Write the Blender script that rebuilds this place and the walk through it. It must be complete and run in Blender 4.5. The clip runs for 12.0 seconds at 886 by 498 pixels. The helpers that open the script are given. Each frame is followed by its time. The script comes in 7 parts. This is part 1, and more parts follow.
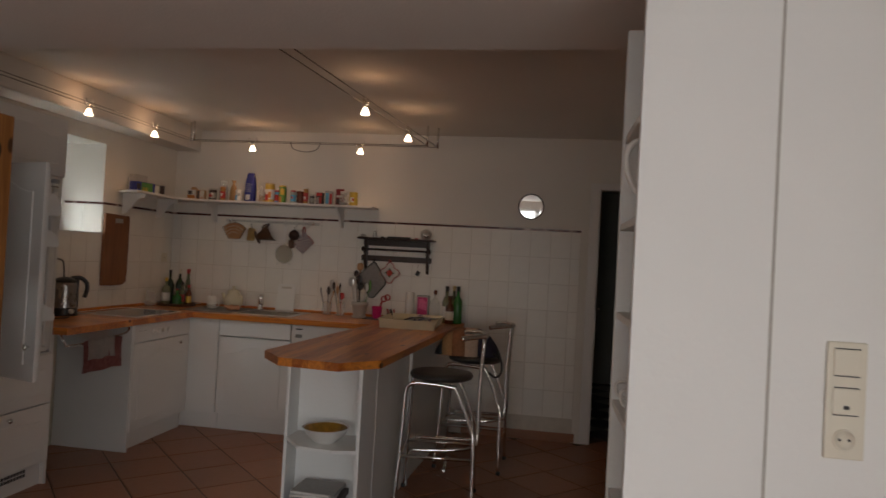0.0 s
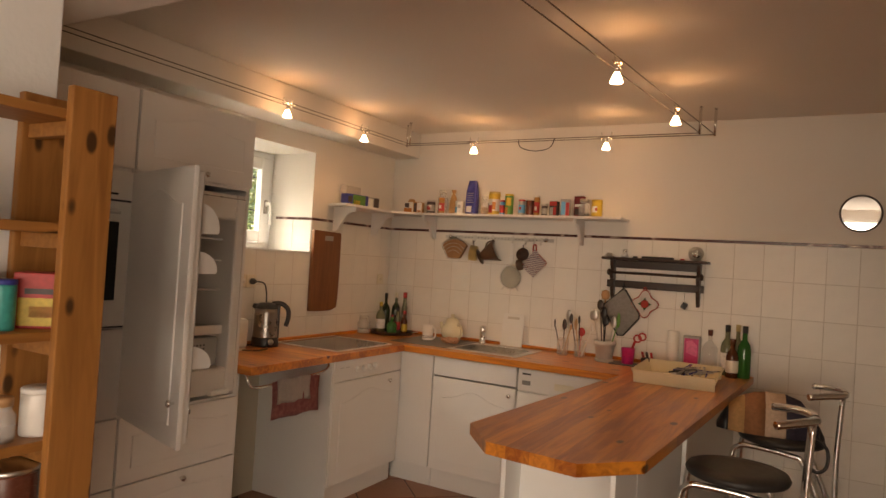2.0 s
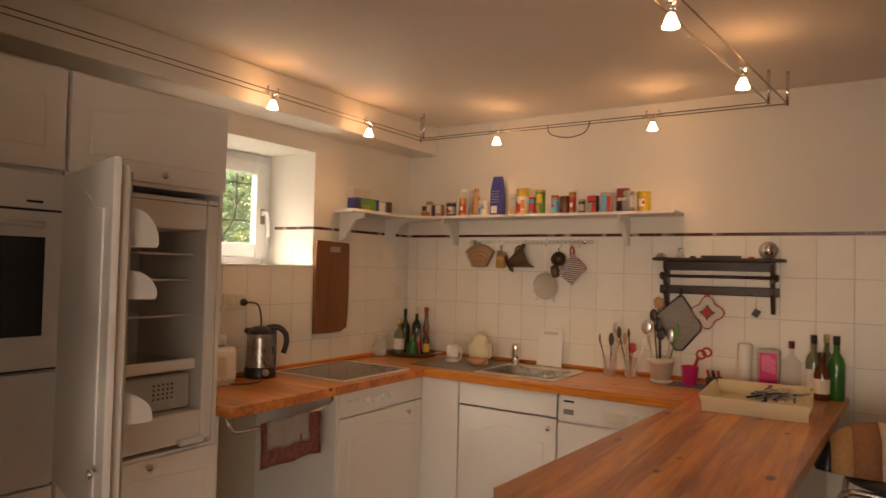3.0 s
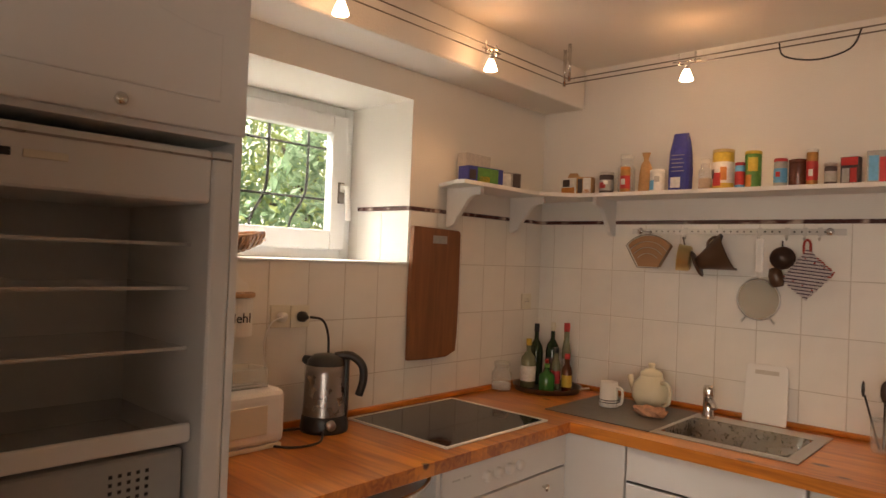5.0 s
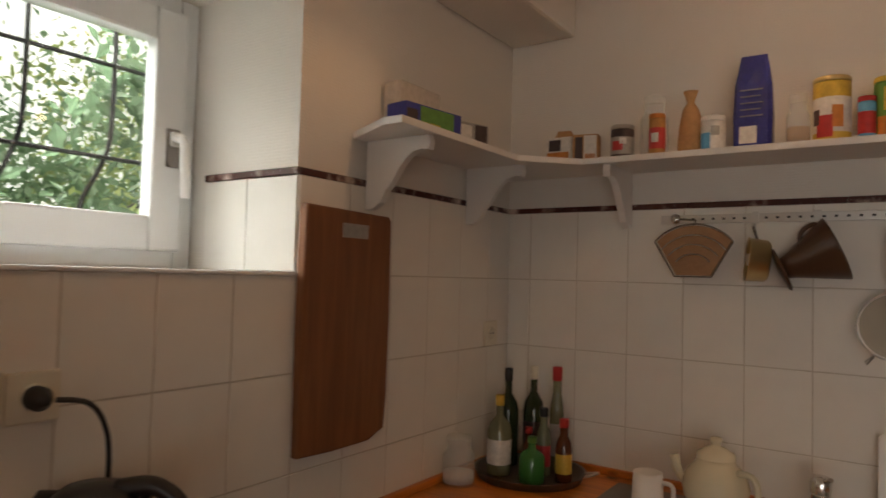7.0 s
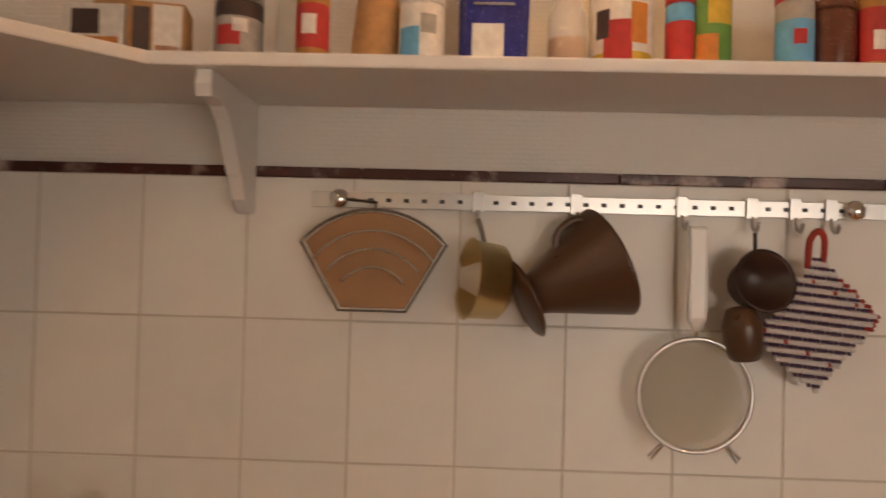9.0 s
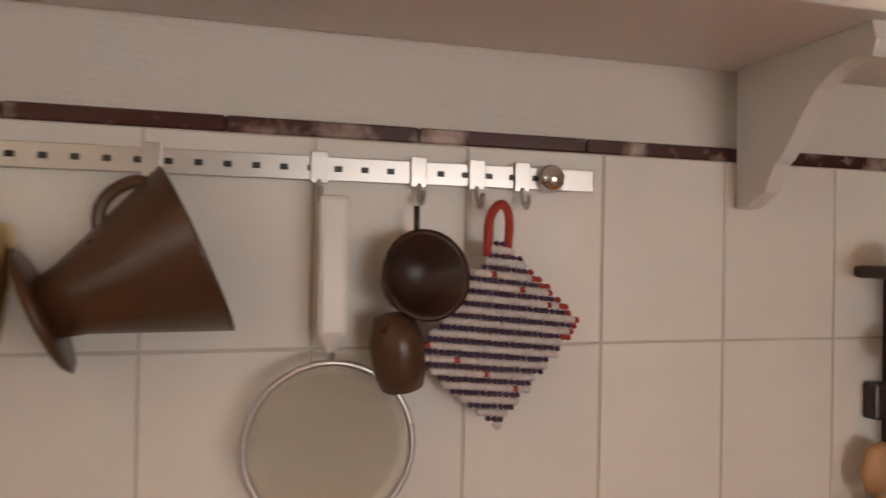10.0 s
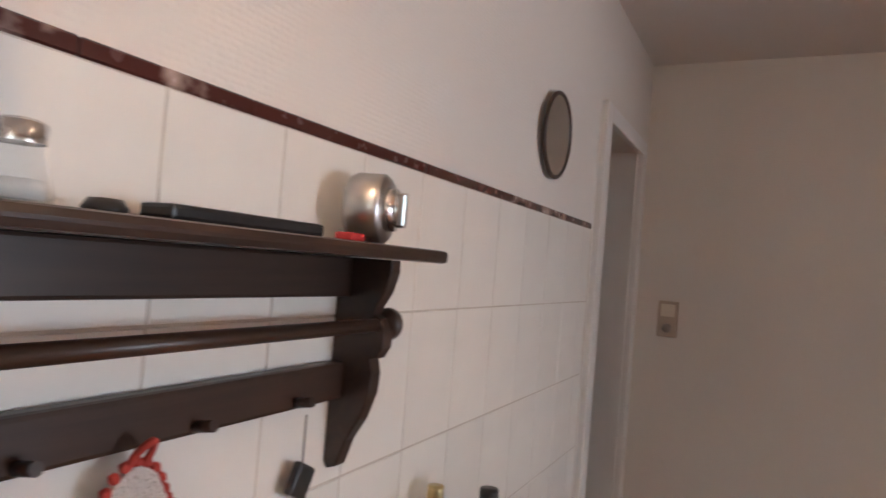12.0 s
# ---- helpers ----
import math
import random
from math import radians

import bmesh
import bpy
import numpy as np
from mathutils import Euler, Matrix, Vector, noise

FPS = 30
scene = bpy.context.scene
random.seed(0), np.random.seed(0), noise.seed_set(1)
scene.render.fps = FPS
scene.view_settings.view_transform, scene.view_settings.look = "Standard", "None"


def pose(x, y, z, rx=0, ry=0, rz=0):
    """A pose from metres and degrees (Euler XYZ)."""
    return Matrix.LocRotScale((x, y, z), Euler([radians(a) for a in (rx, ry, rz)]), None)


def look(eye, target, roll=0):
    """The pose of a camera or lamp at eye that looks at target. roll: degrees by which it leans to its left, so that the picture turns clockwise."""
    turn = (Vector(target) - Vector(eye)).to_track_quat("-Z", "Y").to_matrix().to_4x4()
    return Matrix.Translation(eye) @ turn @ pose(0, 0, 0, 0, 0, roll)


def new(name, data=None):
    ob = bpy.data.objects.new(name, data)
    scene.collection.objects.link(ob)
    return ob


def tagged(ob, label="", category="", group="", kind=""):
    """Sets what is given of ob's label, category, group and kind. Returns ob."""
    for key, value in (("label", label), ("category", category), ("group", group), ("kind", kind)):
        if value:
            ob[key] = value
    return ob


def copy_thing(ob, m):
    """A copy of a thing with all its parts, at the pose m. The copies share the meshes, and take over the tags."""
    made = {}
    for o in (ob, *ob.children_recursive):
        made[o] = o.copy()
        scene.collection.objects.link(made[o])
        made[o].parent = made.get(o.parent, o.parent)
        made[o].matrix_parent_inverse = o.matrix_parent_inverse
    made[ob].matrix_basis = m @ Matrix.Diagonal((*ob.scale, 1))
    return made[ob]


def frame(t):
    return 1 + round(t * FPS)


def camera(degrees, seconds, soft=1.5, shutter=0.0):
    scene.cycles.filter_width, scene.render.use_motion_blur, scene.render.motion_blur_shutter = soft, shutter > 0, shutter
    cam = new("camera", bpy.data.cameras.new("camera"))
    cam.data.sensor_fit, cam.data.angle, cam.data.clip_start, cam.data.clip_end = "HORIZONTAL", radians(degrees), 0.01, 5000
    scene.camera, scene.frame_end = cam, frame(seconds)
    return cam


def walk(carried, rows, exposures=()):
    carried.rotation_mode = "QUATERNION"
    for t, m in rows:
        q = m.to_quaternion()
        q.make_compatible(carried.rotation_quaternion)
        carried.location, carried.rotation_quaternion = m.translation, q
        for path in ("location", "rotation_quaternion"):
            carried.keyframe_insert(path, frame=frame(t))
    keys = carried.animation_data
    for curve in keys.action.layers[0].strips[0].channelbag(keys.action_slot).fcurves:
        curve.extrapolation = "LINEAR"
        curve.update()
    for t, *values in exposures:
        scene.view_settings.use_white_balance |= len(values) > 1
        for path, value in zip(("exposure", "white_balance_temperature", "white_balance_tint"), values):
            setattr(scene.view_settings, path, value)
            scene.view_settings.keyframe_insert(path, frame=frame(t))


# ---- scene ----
cam = camera(67.6, 12.0, shutter=0.2)
PATH = [
    (0, (-0.268, 1.189, 1.45), (-0.581, 3.164, 1.483), 3.1),
    (0.5, (-0.311, 1.458, 1.461), (-0.883, 3.374, 1.489), 4.2),
    (1, (-0.383, 1.74, 1.476), (-1.046, 3.626, 1.51), 3.9),
    (1.5, (-0.492, 2.008, 1.51), (-1.304, 3.835, 1.543), 3.5),
    (2, (-0.628, 2.3, 1.517), (-1.614, 4.04, 1.551), 3.6),
    (2.5, (-0.742, 2.579, 1.526), (-1.711, 4.328, 1.574), 2.5),
    (3, (-0.856, 2.885, 1.521), (-1.938, 4.566, 1.579), 1.4),
    (3.5, (-1.029, 3.144, 1.475), (-2.268, 4.713, 1.514), 1.9),
    (5.5, (-1.941, 4.098, 1.561), (-3.295, 5.57, 1.584), 2.3),
    (6, (-2.187, 4.315, 1.535), (-3.501, 5.823, 1.588), 0.9),
    (6.5, (-2.376, 4.539, 1.535), (-3.727, 6.012, 1.594), 1.2),
    (7, (-2.558, 4.782, 1.519), (-3.694, 6.427, 1.6), 1.6),
    (7.2, (-2.609, 4.878, 1.514), (-3.6, 6.613, 1.609), 1.6),
    (8.8, (-2.905, 5.66, 1.628), (-3.25, 7.63, 1.631), 1.2),
    (9, (-2.908, 5.75, 1.613), (-2.965, 7.749, 1.647), 1.5),
    (9.5, (-2.803, 5.921, 1.594), (-2.542, 7.903, 1.655), 1.3),
    (10, (-2.623, 6.073, 1.619), (-2.116, 8.007, 1.627), 1.0),
    (10.5, (-2.464, 6.159, 1.592), (-1.707, 8.009, 1.672), 1.3),
    (11, (-2.299, 6.227, 1.594), (-1.129, 7.849, 1.635), 2.8),
    (11.5, (-2.144, 6.28, 1.586), (-0.59, 7.539, 1.621), 3.8),
    (11.7, (-2.088, 6.279, 1.592), (-0.43, 7.404, 1.63), 4.2),
    (12, (-2.003, 6.267, 1.594), (-0.217, 7.166, 1.639), 4.6),
]
EXPOSURES = [
    (0.0, -1.02, 6700, 12), (0.5, -0.55, 7400, 14), (1.0, -0.02, 8300, 17), (1.5, 0.1, 8900, 18), (2.5, 0.12, 9800, 21), (3.5, 0.15, 9000, 19),
    (5.5, 0.0, 8000, 17), (6.0, -0.4, 7600, 15), (6.5, -0.68, 7200, 14), (7.0, -0.68, 7300, 14), (9.0, 0.22, 8200, 19), (9.5, 0.3, 7500, 18),
    (10.5, 0.42, 6900, 16), (11.5, 0.6, 5900, 13), (12.0, 1.05, 5700, 12)]
walk(cam, [(t, look(eye, target, roll)) for t, eye, target, roll in PATH], EXPOSURES)

# ---- plan, in metres ----
BACK_Y, LEFT_X, RIGHT_X, SOUTH_Y = 6.786, -3.668, 0.90, -2.6
CEIL_Z, LOW_Z, LOW_Y = 2.515, 2.22, 3.57
TOP_Z, TOP_T = 0.925, 0.042
WIN_Y0, WIN_Y1, WIN_Z0, WIN_Z1, WIN_X = 4.78, 5.808, 1.514, 2.20, -4.05
DOOR_X0, DOOR_X1, DOOR_Z = 0.135, 0.70, 2.10

# ---- world, sun, lamps ----
world = bpy.data.worlds.new("sky")
scene.world = world
world.use_nodes = True
wn = world.node_tree.nodes
sky = wn.new("ShaderNodeTexSky")
sky.sky_type, sky.sun_disc = "NISHITA", False
sky.sun_elevation, sky.sun_rotation = radians(48), radians(200)
wn["Background"].inputs["Strength"].default_value = 0.15
world.node_tree.links.new(sky.outputs["Color"], wn["Background"].inputs["Color"])
sun = new("sun", bpy.data.lights.new("sun", "SUN"))
sun.data.energy, sun.data.angle, sun.data.color = 5.0, radians(10), (1.0, 0.96, 0.9)
sun.matrix_world = look((-2, -8, 22), (-8, 8, 0))


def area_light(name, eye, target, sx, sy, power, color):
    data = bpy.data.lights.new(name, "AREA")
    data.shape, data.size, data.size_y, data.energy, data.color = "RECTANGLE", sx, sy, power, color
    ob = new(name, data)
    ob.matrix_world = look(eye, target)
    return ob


# fill lamp added outside above the kitchen window; sky light in the garden window of the room behind
area_light("window_sky_fill", (-4.75, 5.29, 2.85), (-3.8, 5.3, 1.75), 1.3, 0.9, 150, (0.86, 0.96, 1.0))
area_light("garden_window_skylight", (-0.55, SOUTH_Y - 0.05, 1.2), (-0.75, 3, 1.1), 2.3, 1.7, 98, (0.93, 0.97, 1.0))
# unseen east fill, added to brighten the left cabinet fronts
area_light("east_fill_light", (RIGHT_X + 0.05, 0.2, 1.15), (-2.6, 2.4, 0.95), 1.9, 2.0, 50, (0.93, 0.97, 1.0))

# ---- materials ----


def material(name, color, rough=0.5, metal=0.0, scale=8.0, amount=0.08, bump=0.0, bump_scale=60.0, transmission=0.0, coat=0.0, second=None):
    """A surface whose colour drifts at a broad and a fine scale, with fine relief."""
    m = bpy.data.materials.new(name)
    m.use_nodes = True
    nt = m.node_tree
    b = nt.nodes["Principled BSDF"]
    b.inputs["Roughness"].default_value, b.inputs["Metallic"].default_value = rough, metal
    b.inputs["Transmission Weight"].default_value = transmission
    b.inputs["Coat Weight"].default_value = coat
    tc = nt.nodes.new("ShaderNodeTexCoord")
    n1 = nt.nodes.new("ShaderNodeTexNoise")
    n1.inputs["Scale"].default_value, n1.inputs["Detail"].default_value = scale, 6
    nt.links.new(tc.outputs["Object"], n1.inputs["Vector"])
    ramp = nt.nodes.new("ShaderNodeMix")
    ramp.data_type = "RGBA"
    lo = tuple(max(0, c * (1 - amount)) for c in color)
    hi = second or tuple(min(1, c * (1 + amount)) for c in color)
    ramp.inputs["A"].default_value, ramp.inputs["B"].default_value = (*lo, 1), (*hi, 1)
    nt.links.new(n1.outputs["Fac"], ramp.inputs["Factor"])
    nt.links.new(ramp.outputs["Result"], b.inputs["Base Color"])
    if amount > 0:
        mr = nt.nodes.new("ShaderNodeMapRange")
        mr.inputs["To Min"].default_value, mr.inputs["To Max"].default_value = rough * 0.8, min(1, rough * 1.25)
        n2 = nt.nodes.new("ShaderNodeTexNoise")
        n2.inputs["Scale"].default_value = scale * 4
        nt.links.new(tc.outputs["Object"], n2.inputs["Vector"])
        nt.links.new(n2.outputs["Fac"], mr.inputs["Value"])
        nt.links.new(mr.outputs["Result"], b.inputs["Roughness"])
    if bump:
        n3 = nt.nodes.new("ShaderNodeTexNoise")
        n3.inputs["Scale"].default_value, n3.inputs["Detail"].default_value = bump_scale, 4
        nt.links.new(tc.outputs["Object"], n3.inputs["Vector"])
        bp = nt.nodes.new("ShaderNodeBump")
        bp.inputs["Strength"].default_value, bp.inputs["Distance"].default_value = bump, 0.01
        nt.links.new(n3.outputs["Fac"], bp.inputs["Height"])
        nt.links.new(bp.outputs["Normal"], b.inputs["Normal"])
    return m


def wood(name, dark, light, axis, rough=0.4, plank=0.09, knots=True, coat=0.0, stave=0.30):
    """Solid wood with grain along one axis, staves of differing tone, and knots."""
    m = bpy.data.materials.new(name)
    m.use_nodes = True
    nt = m.node_tree
    b = nt.nodes["Principled BSDF"]
    b.inputs["Roughness"].default_value, b.inputs["Coat Weight"].default_value = rough, coat
    b.inputs["Coat Roughness"].default_value = 0.25
    tc = nt.nodes.new("ShaderNodeTexCoord")
    mp = nt.nodes.new("ShaderNodeMapping")
    stretch = [14.0, 14.0, 14.0]
    stretch["xyz".index(axis)] = 1.1
    mp.inputs["Scale"].default_value = stretch
    nt.links.new(tc.outputs["Object"], mp.inputs["Vector"])
    grain = nt.nodes.new("ShaderNodeTexNoise")
    grain.inputs["Scale"].default_value, grain.inputs["Detail"].default_value, grain.inputs["Distortion"].default_value = 2.2, 8, 1.2
    nt.links.new(mp.outputs["Vector"], grain.inputs["Vector"])
    # staves: one random tone for each strip across the grain
    sep = nt.nodes.new("ShaderNodeSeparateXYZ")
    nt.links.new(tc.outputs["Object"], sep.inputs["Vector"])
    across = {"x": "Y", "y": "X", "z": "Y"}[axis]
    dv = nt.nodes.new("ShaderNodeMath")
    dv.operation = "DIVIDE"
    dv.inputs[1].default_value = plank
    nt.links.new(sep.outputs[across], dv.inputs[0])
    fl = nt.nodes.new("ShaderNodeMath")
    fl.operation = "FLOOR"
    nt.links.new(dv.outputs[0], fl.inputs[0])
    wh = nt.nodes.new("ShaderNodeTexWhiteNoise")
    wh.noise_dimensions = "1D"
    nt.links.new(fl.outputs[0], wh.inputs["W"])
    add = nt.nodes.new("ShaderNodeMath")
    add.operation = "MULTIPLY_ADD"
    add.inputs[1].default_value = stave
    nt.links.new(wh.outputs["Value"], add.inputs[0])
    gm = nt.nodes.new("ShaderNodeMath")
    gm.operation = "MULTIPLY_ADD"
    gm.inputs[1].default_value, gm.inputs[2].default_value = 2.0, -0.43 - stave / 2
    nt.links.new(grain.outputs["Fac"], gm.inputs[0])
    nt.links.new(gm.outputs[0], add.inputs[2])
    mix = nt.nodes.new("ShaderNodeMix")
    mix.data_type = "RGBA"
    mix.inputs["A"].default_value, mix.inputs["B"].default_value = (*dark, 1), (*light, 1)
    nt.links.new(add.outputs[0], mix.inputs["Factor"])
    out = mix.outputs["Result"]
    if knots:
        ms = nt.nodes.new("ShaderNodeMapping")
        ks = [9.0, 9.0, 9.0]
        ks["xyz".index(axis)] = 4.5
        ms.inputs["Scale"].default_value = ks
        nt.links.new(tc.outputs["Object"], ms.inputs["Vector"])
        vo = nt.nodes.new("ShaderNodeTexVoronoi")
        vo.inputs["Scale"].default_value = 1.0
        nt.links.new(ms.outputs["Vector"], vo.inputs["Vector"])
        kr = nt.nodes.new("ShaderNodeMapRange")
        kr.inputs["From Min"].default_value, kr.inputs["From Max"].default_value = 0.105, 0.16
        nt.links.new(vo.outputs["Distance"], kr.inputs["Value"])
        km = nt.nodes.new("ShaderNodeMix")
        km.data_type = "RGBA"
        km.inputs["A"].default_value = (*[c * 0.28 for c in dark], 1)
        nt.links.new(out, km.inputs["B"])
        nt.links.new(kr.outputs["Result"], km.inputs["Factor"])
        out = km.outputs["Result"]
    nt.links.new(out, b.inputs["Base Color"])
    bp = nt.nodes.new("ShaderNodeBump")
    bp.inputs["Strength"].default_value, bp.inputs["Distance"].default_value = 0.15, 0.004
    nt.links.new(grain.outputs["Fac"], bp.inputs["Height"])
    nt.links.new(bp.outputs["Normal"], b.inputs["Normal"])
    return m


def glow(name, color, strength):
    m = bpy.data.materials.new(name)
    m.use_nodes = True
    b = m.node_tree.nodes["Principled BSDF"]
    b.inputs["Base Color"].default_value = (*color, 1)
    b.inputs["Emission Color"].default_value, b.inputs["Emission Strength"].default_value = (*color, 1), strength
    return m


def pieces(name, color, rough, spread, bump=0.0, bump_scale=30.0, coat=0.0):
    """For single tiles: each piece has its own tone, with mottling on it."""
    m = material(name, color, rough, scale=9, amount=0.07, bump=bump, bump_scale=bump_scale, coat=coat)
    nt = m.node_tree
    b = nt.nodes["Principled BSDF"]
    src = b.inputs["Base Color"].links[0].from_socket
    info = nt.nodes.new("ShaderNodeObjectInfo")
    mr = nt.nodes.new("ShaderNodeMapRange")
    mr.inputs["To Min"].default_value, mr.inputs["To Max"].default_value = 1 - spread, 1 + spread
    nt.links.new(info.outputs["Random"], mr.inputs["Value"])
    hs = nt.nodes.new("ShaderNodeHueSaturation")
    nt.links.new(src, hs.inputs["Color"])
    nt.links.new(mr.outputs["Result"], hs.inputs["Value"])
    nt.links.new(hs.outputs["Color"], b.inputs["Base Color"])
    return m


M_WALL = material("wall_paint", (0.76, 0.72, 0.66), 0.85, scale=3, amount=0.04, bump=0.12, bump_scale=160)
# fine horizontal ribs of the painted wallpaper
_nt = M_WALL.node_tree
_tc, _wave, _rib = _nt.nodes.new("ShaderNodeTexCoord"), _nt.nodes.new("ShaderNodeTexWave"), _nt.nodes.new("ShaderNodeBump")
_wave.bands_direction = "Z"
_wave.inputs["Scale"].default_value, _wave.inputs["Distortion"].default_value = 42, 0.6
_rib.inputs["Strength"].default_value, _rib.inputs["Distance"].default_value = 0.06, 0.004
_nt.links.new(_tc.outputs["Object"], _wave.inputs["Vector"])
_nt.links.new(_wave.outputs["Fac"], _rib.inputs["Height"])
_shade = _nt.nodes["Principled BSDF"].inputs["Normal"]
_nt.links.new(_shade.links[0].from_socket, _rib.inputs["Normal"])
_nt.links.new(_rib.outputs["Normal"], _shade)
M_CEIL = material("ceiling_paint", (0.78, 0.74, 0.69), 0.9, scale=2, amount=0.04, bump=0.2, bump_scale=120)
M_REVEAL = material("reveal_paint", (0.84, 0.84, 0.82), 0.8, scale=4, amount=0.03, bump=0.15)
M_GROUT = material("grout", (0.60, 0.55, 0.48), 0.9, scale=20, amount=0.15, bump=0.3)
M_TILE = pieces("wall_tile_glaze", (0.80, 0.77, 0.71), 0.38, 0.025, bump=0.05, bump_scale=18)
M_FLOOR_TILE = pieces("terracotta_tile", (0.30, 0.125, 0.062), 0.34, 0.14, bump=0.15, bump_scale=22)
M_FLOOR_GROUT = material("floor_grout", (0.13, 0.09, 0.065), 0.9, scale=25, amount=0.2, bump=0.4)
M_FRONT = material("white_cabinet_lacquer", (0.76, 0.74, 0.71), 0.42, scale=4, amount=0.025)
M_CARCASS = material("white_melamine", (0.74, 0.73, 0.70), 0.5, scale=4, amount=0.03)
M_UPVC = material("white_window_frame", (0.82, 0.83, 0.82), 0.35, scale=5, amount=0.02)
M_TOP = wood("oiled_pine_worktop", (0.33, 0.080, 0.012), (0.74, 0.26, 0.040), "x", 0.3, 0.085, coat=0.4, stave=0.55)
M_TOP_Y = wood("oiled_pine_bar_top", (0.33, 0.080, 0.012), (0.74, 0.26, 0.040), "y", 0.3, 0.0872, coat=0.4, stave=0.6)
M_PINE = wood("knotty_pine", (0.24, 0.09, 0.022), (0.42, 0.18, 0.05), "z", 0.5, 0.4)
M_PINE_Y = wood("knotty_pine_shelf", (0.24, 0.09, 0.022), (0.42, 0.18, 0.05), "y", 0.5, 0.4)
M_DARKWOOD = wood("dark_stained_wood", (0.022, 0.011, 0.007), (0.05, 0.026, 0.016), "x", 0.38, 0.3, knots=False, coat=0.1)
M_BOARD = wood("cutting_board_wood", (0.16, 0.055, 0.018), (0.27, 0.105, 0.036), "z", 0.5, 0.3, knots=False)
M_LIGHTWOOD = wood("beech", (0.42, 0.22, 0.10), (0.58, 0.34, 0.17), "z", 0.5, 0.3, knots=False)
M_CHROME = material("chrome", (0.78, 0.77, 0.75), 0.13, metal=1.0, scale=12, amount=0.04)
M_STEEL = material("brushed_steel", (0.60, 0.58, 0.55), 0.3, metal=1.0, scale=30, amount=0.08)
M_WIRE = material("dull_wire", (0.20, 0.17, 0.14), 0.4, metal=0.9, scale=30, amount=0.1)
M_BLACK = material("black_plastic", (0.016, 0.015, 0.015), 0.35, scale=20, amount=0.2)
M_SEAT = material("black_vinyl", (0.035, 0.032, 0.03), 0.42, scale=14, amount=0.2, bump=0.1, bump_scale=200)
M_GLASSBLACK = material("black_ceramic_glass", (0.012, 0.012, 0.013), 0.07, scale=5, amount=0.1)
M_WHITE = material("white_enamel", (0.80, 0.78, 0.74), 0.3, scale=6, amount=0.03)
M_CREAM = material("cream_ceramic", (0.74, 0.68, 0.50), 0.2, scale=6, amount=0.04)
M_PLASTIC = material("ivory_plastic", (0.74, 0.69, 0.57), 0.4, scale=6, amount=0.03)
M_PANE = material("window_glass", (1, 1, 1), 0.0, transmission=1.0, amount=0.0)
M_KETTLE = material("dark_brushed_steel", (0.34, 0.31, 0.29), 0.28, metal=1.0, scale=6, amount=0.04)


def thin(name, color, clear, rough=0.05, metal=0.0):
    """A thin clear wall: mostly see-through, with a glossy skin."""
    m = material(name, color, rough, metal=metal, amount=0.0)
    b = m.node_tree.nodes["Principled BSDF"]
    b.inputs["Alpha"].default_value = 1 - clear
    return m


def leaf(name, color, spread):
    """Leaves that let half of the light through."""
    m = pieces(name, color, 0.5, spread)
    nt = m.node_tree
    b = nt.nodes["Principled BSDF"]
    tr, mx = nt.nodes.new("ShaderNodeBsdfTranslucent"), nt.nodes.new("ShaderNodeMixShader")
    nt.links.new(b.inputs["Base Color"].links[0].from_socket, tr.inputs["Color"])
    mx.inputs["Fac"].default_value = 0.5
    nt.links.new(b.outputs["BSDF"], mx.inputs[1])
    nt.links.new(tr.outputs["BSDF"], mx.inputs[2])
    nt.links.new(mx.outputs["Shader"], nt.nodes["Material Output"].inputs["Surface"])
    return m


M_THIN = thin("thin_clear_glass", (0.86, 0.88, 0.86), 0.82)
M_BORDER = material("marbled_border", (0.10, 0.028, 0.022), 0.25, scale=16, amount=0.3)
_nt = M_BORDER.node_tree
_mix = next(n for n in _nt.nodes if n.type == "MIX")
_vein = _nt.nodes.new("ShaderNodeMapRange")
_vein.inputs["From Min"].default_value, _vein.inputs["From Max"].default_value = 0.52, 0.68
_nt.links.new(_mix.inputs["Factor"].links[0].from_socket, _vein.inputs["Value"])
_nt.links.new(_vein.outputs["Result"], _mix.inputs["Factor"])
_mix.inputs["B"].default_value = (0.50, 0.38, 0.32, 1)
M_LAMP = glow("lit_halogen_glass", (1.0, 0.70, 0.46), 18.0)
M_MIRROR = material("mirror_glass", (0.62, 0.63, 0.62), 0.03, metal=1.0, amount=0.0)


def plain(name, color, rough=0.5, amount=0.08, metal=0.0):
    return material(name, color, rough, metal=metal, scale=25, amount=amount)


# ---- mesh helpers ----


def box(bm, lo, hi, bevel=0.0, segments=2):
    """An axis-aligned block from corner to corner, with rounded edges."""
    c = [(a + b) / 2 for a, b in zip(lo, hi)]
    s = [abs(b - a) for a, b in zip(lo, hi)]
    made = bmesh.ops.create_cube(bm, size=1.0, matrix=Matrix.LocRotScale(c, None, s))
    if bevel:
        edges = list({e for v in made["verts"] for e in v.link_edges})
        bmesh.ops.bevel(bm, geom=edges, offset=min(bevel, min(s) * 0.45), segments=segments, affect="EDGES", profile=0.6)
    return bm


def block(lo, hi, bevel=0.0, segments=2):
    return box(bmesh.new(), lo, hi, bevel, segments)


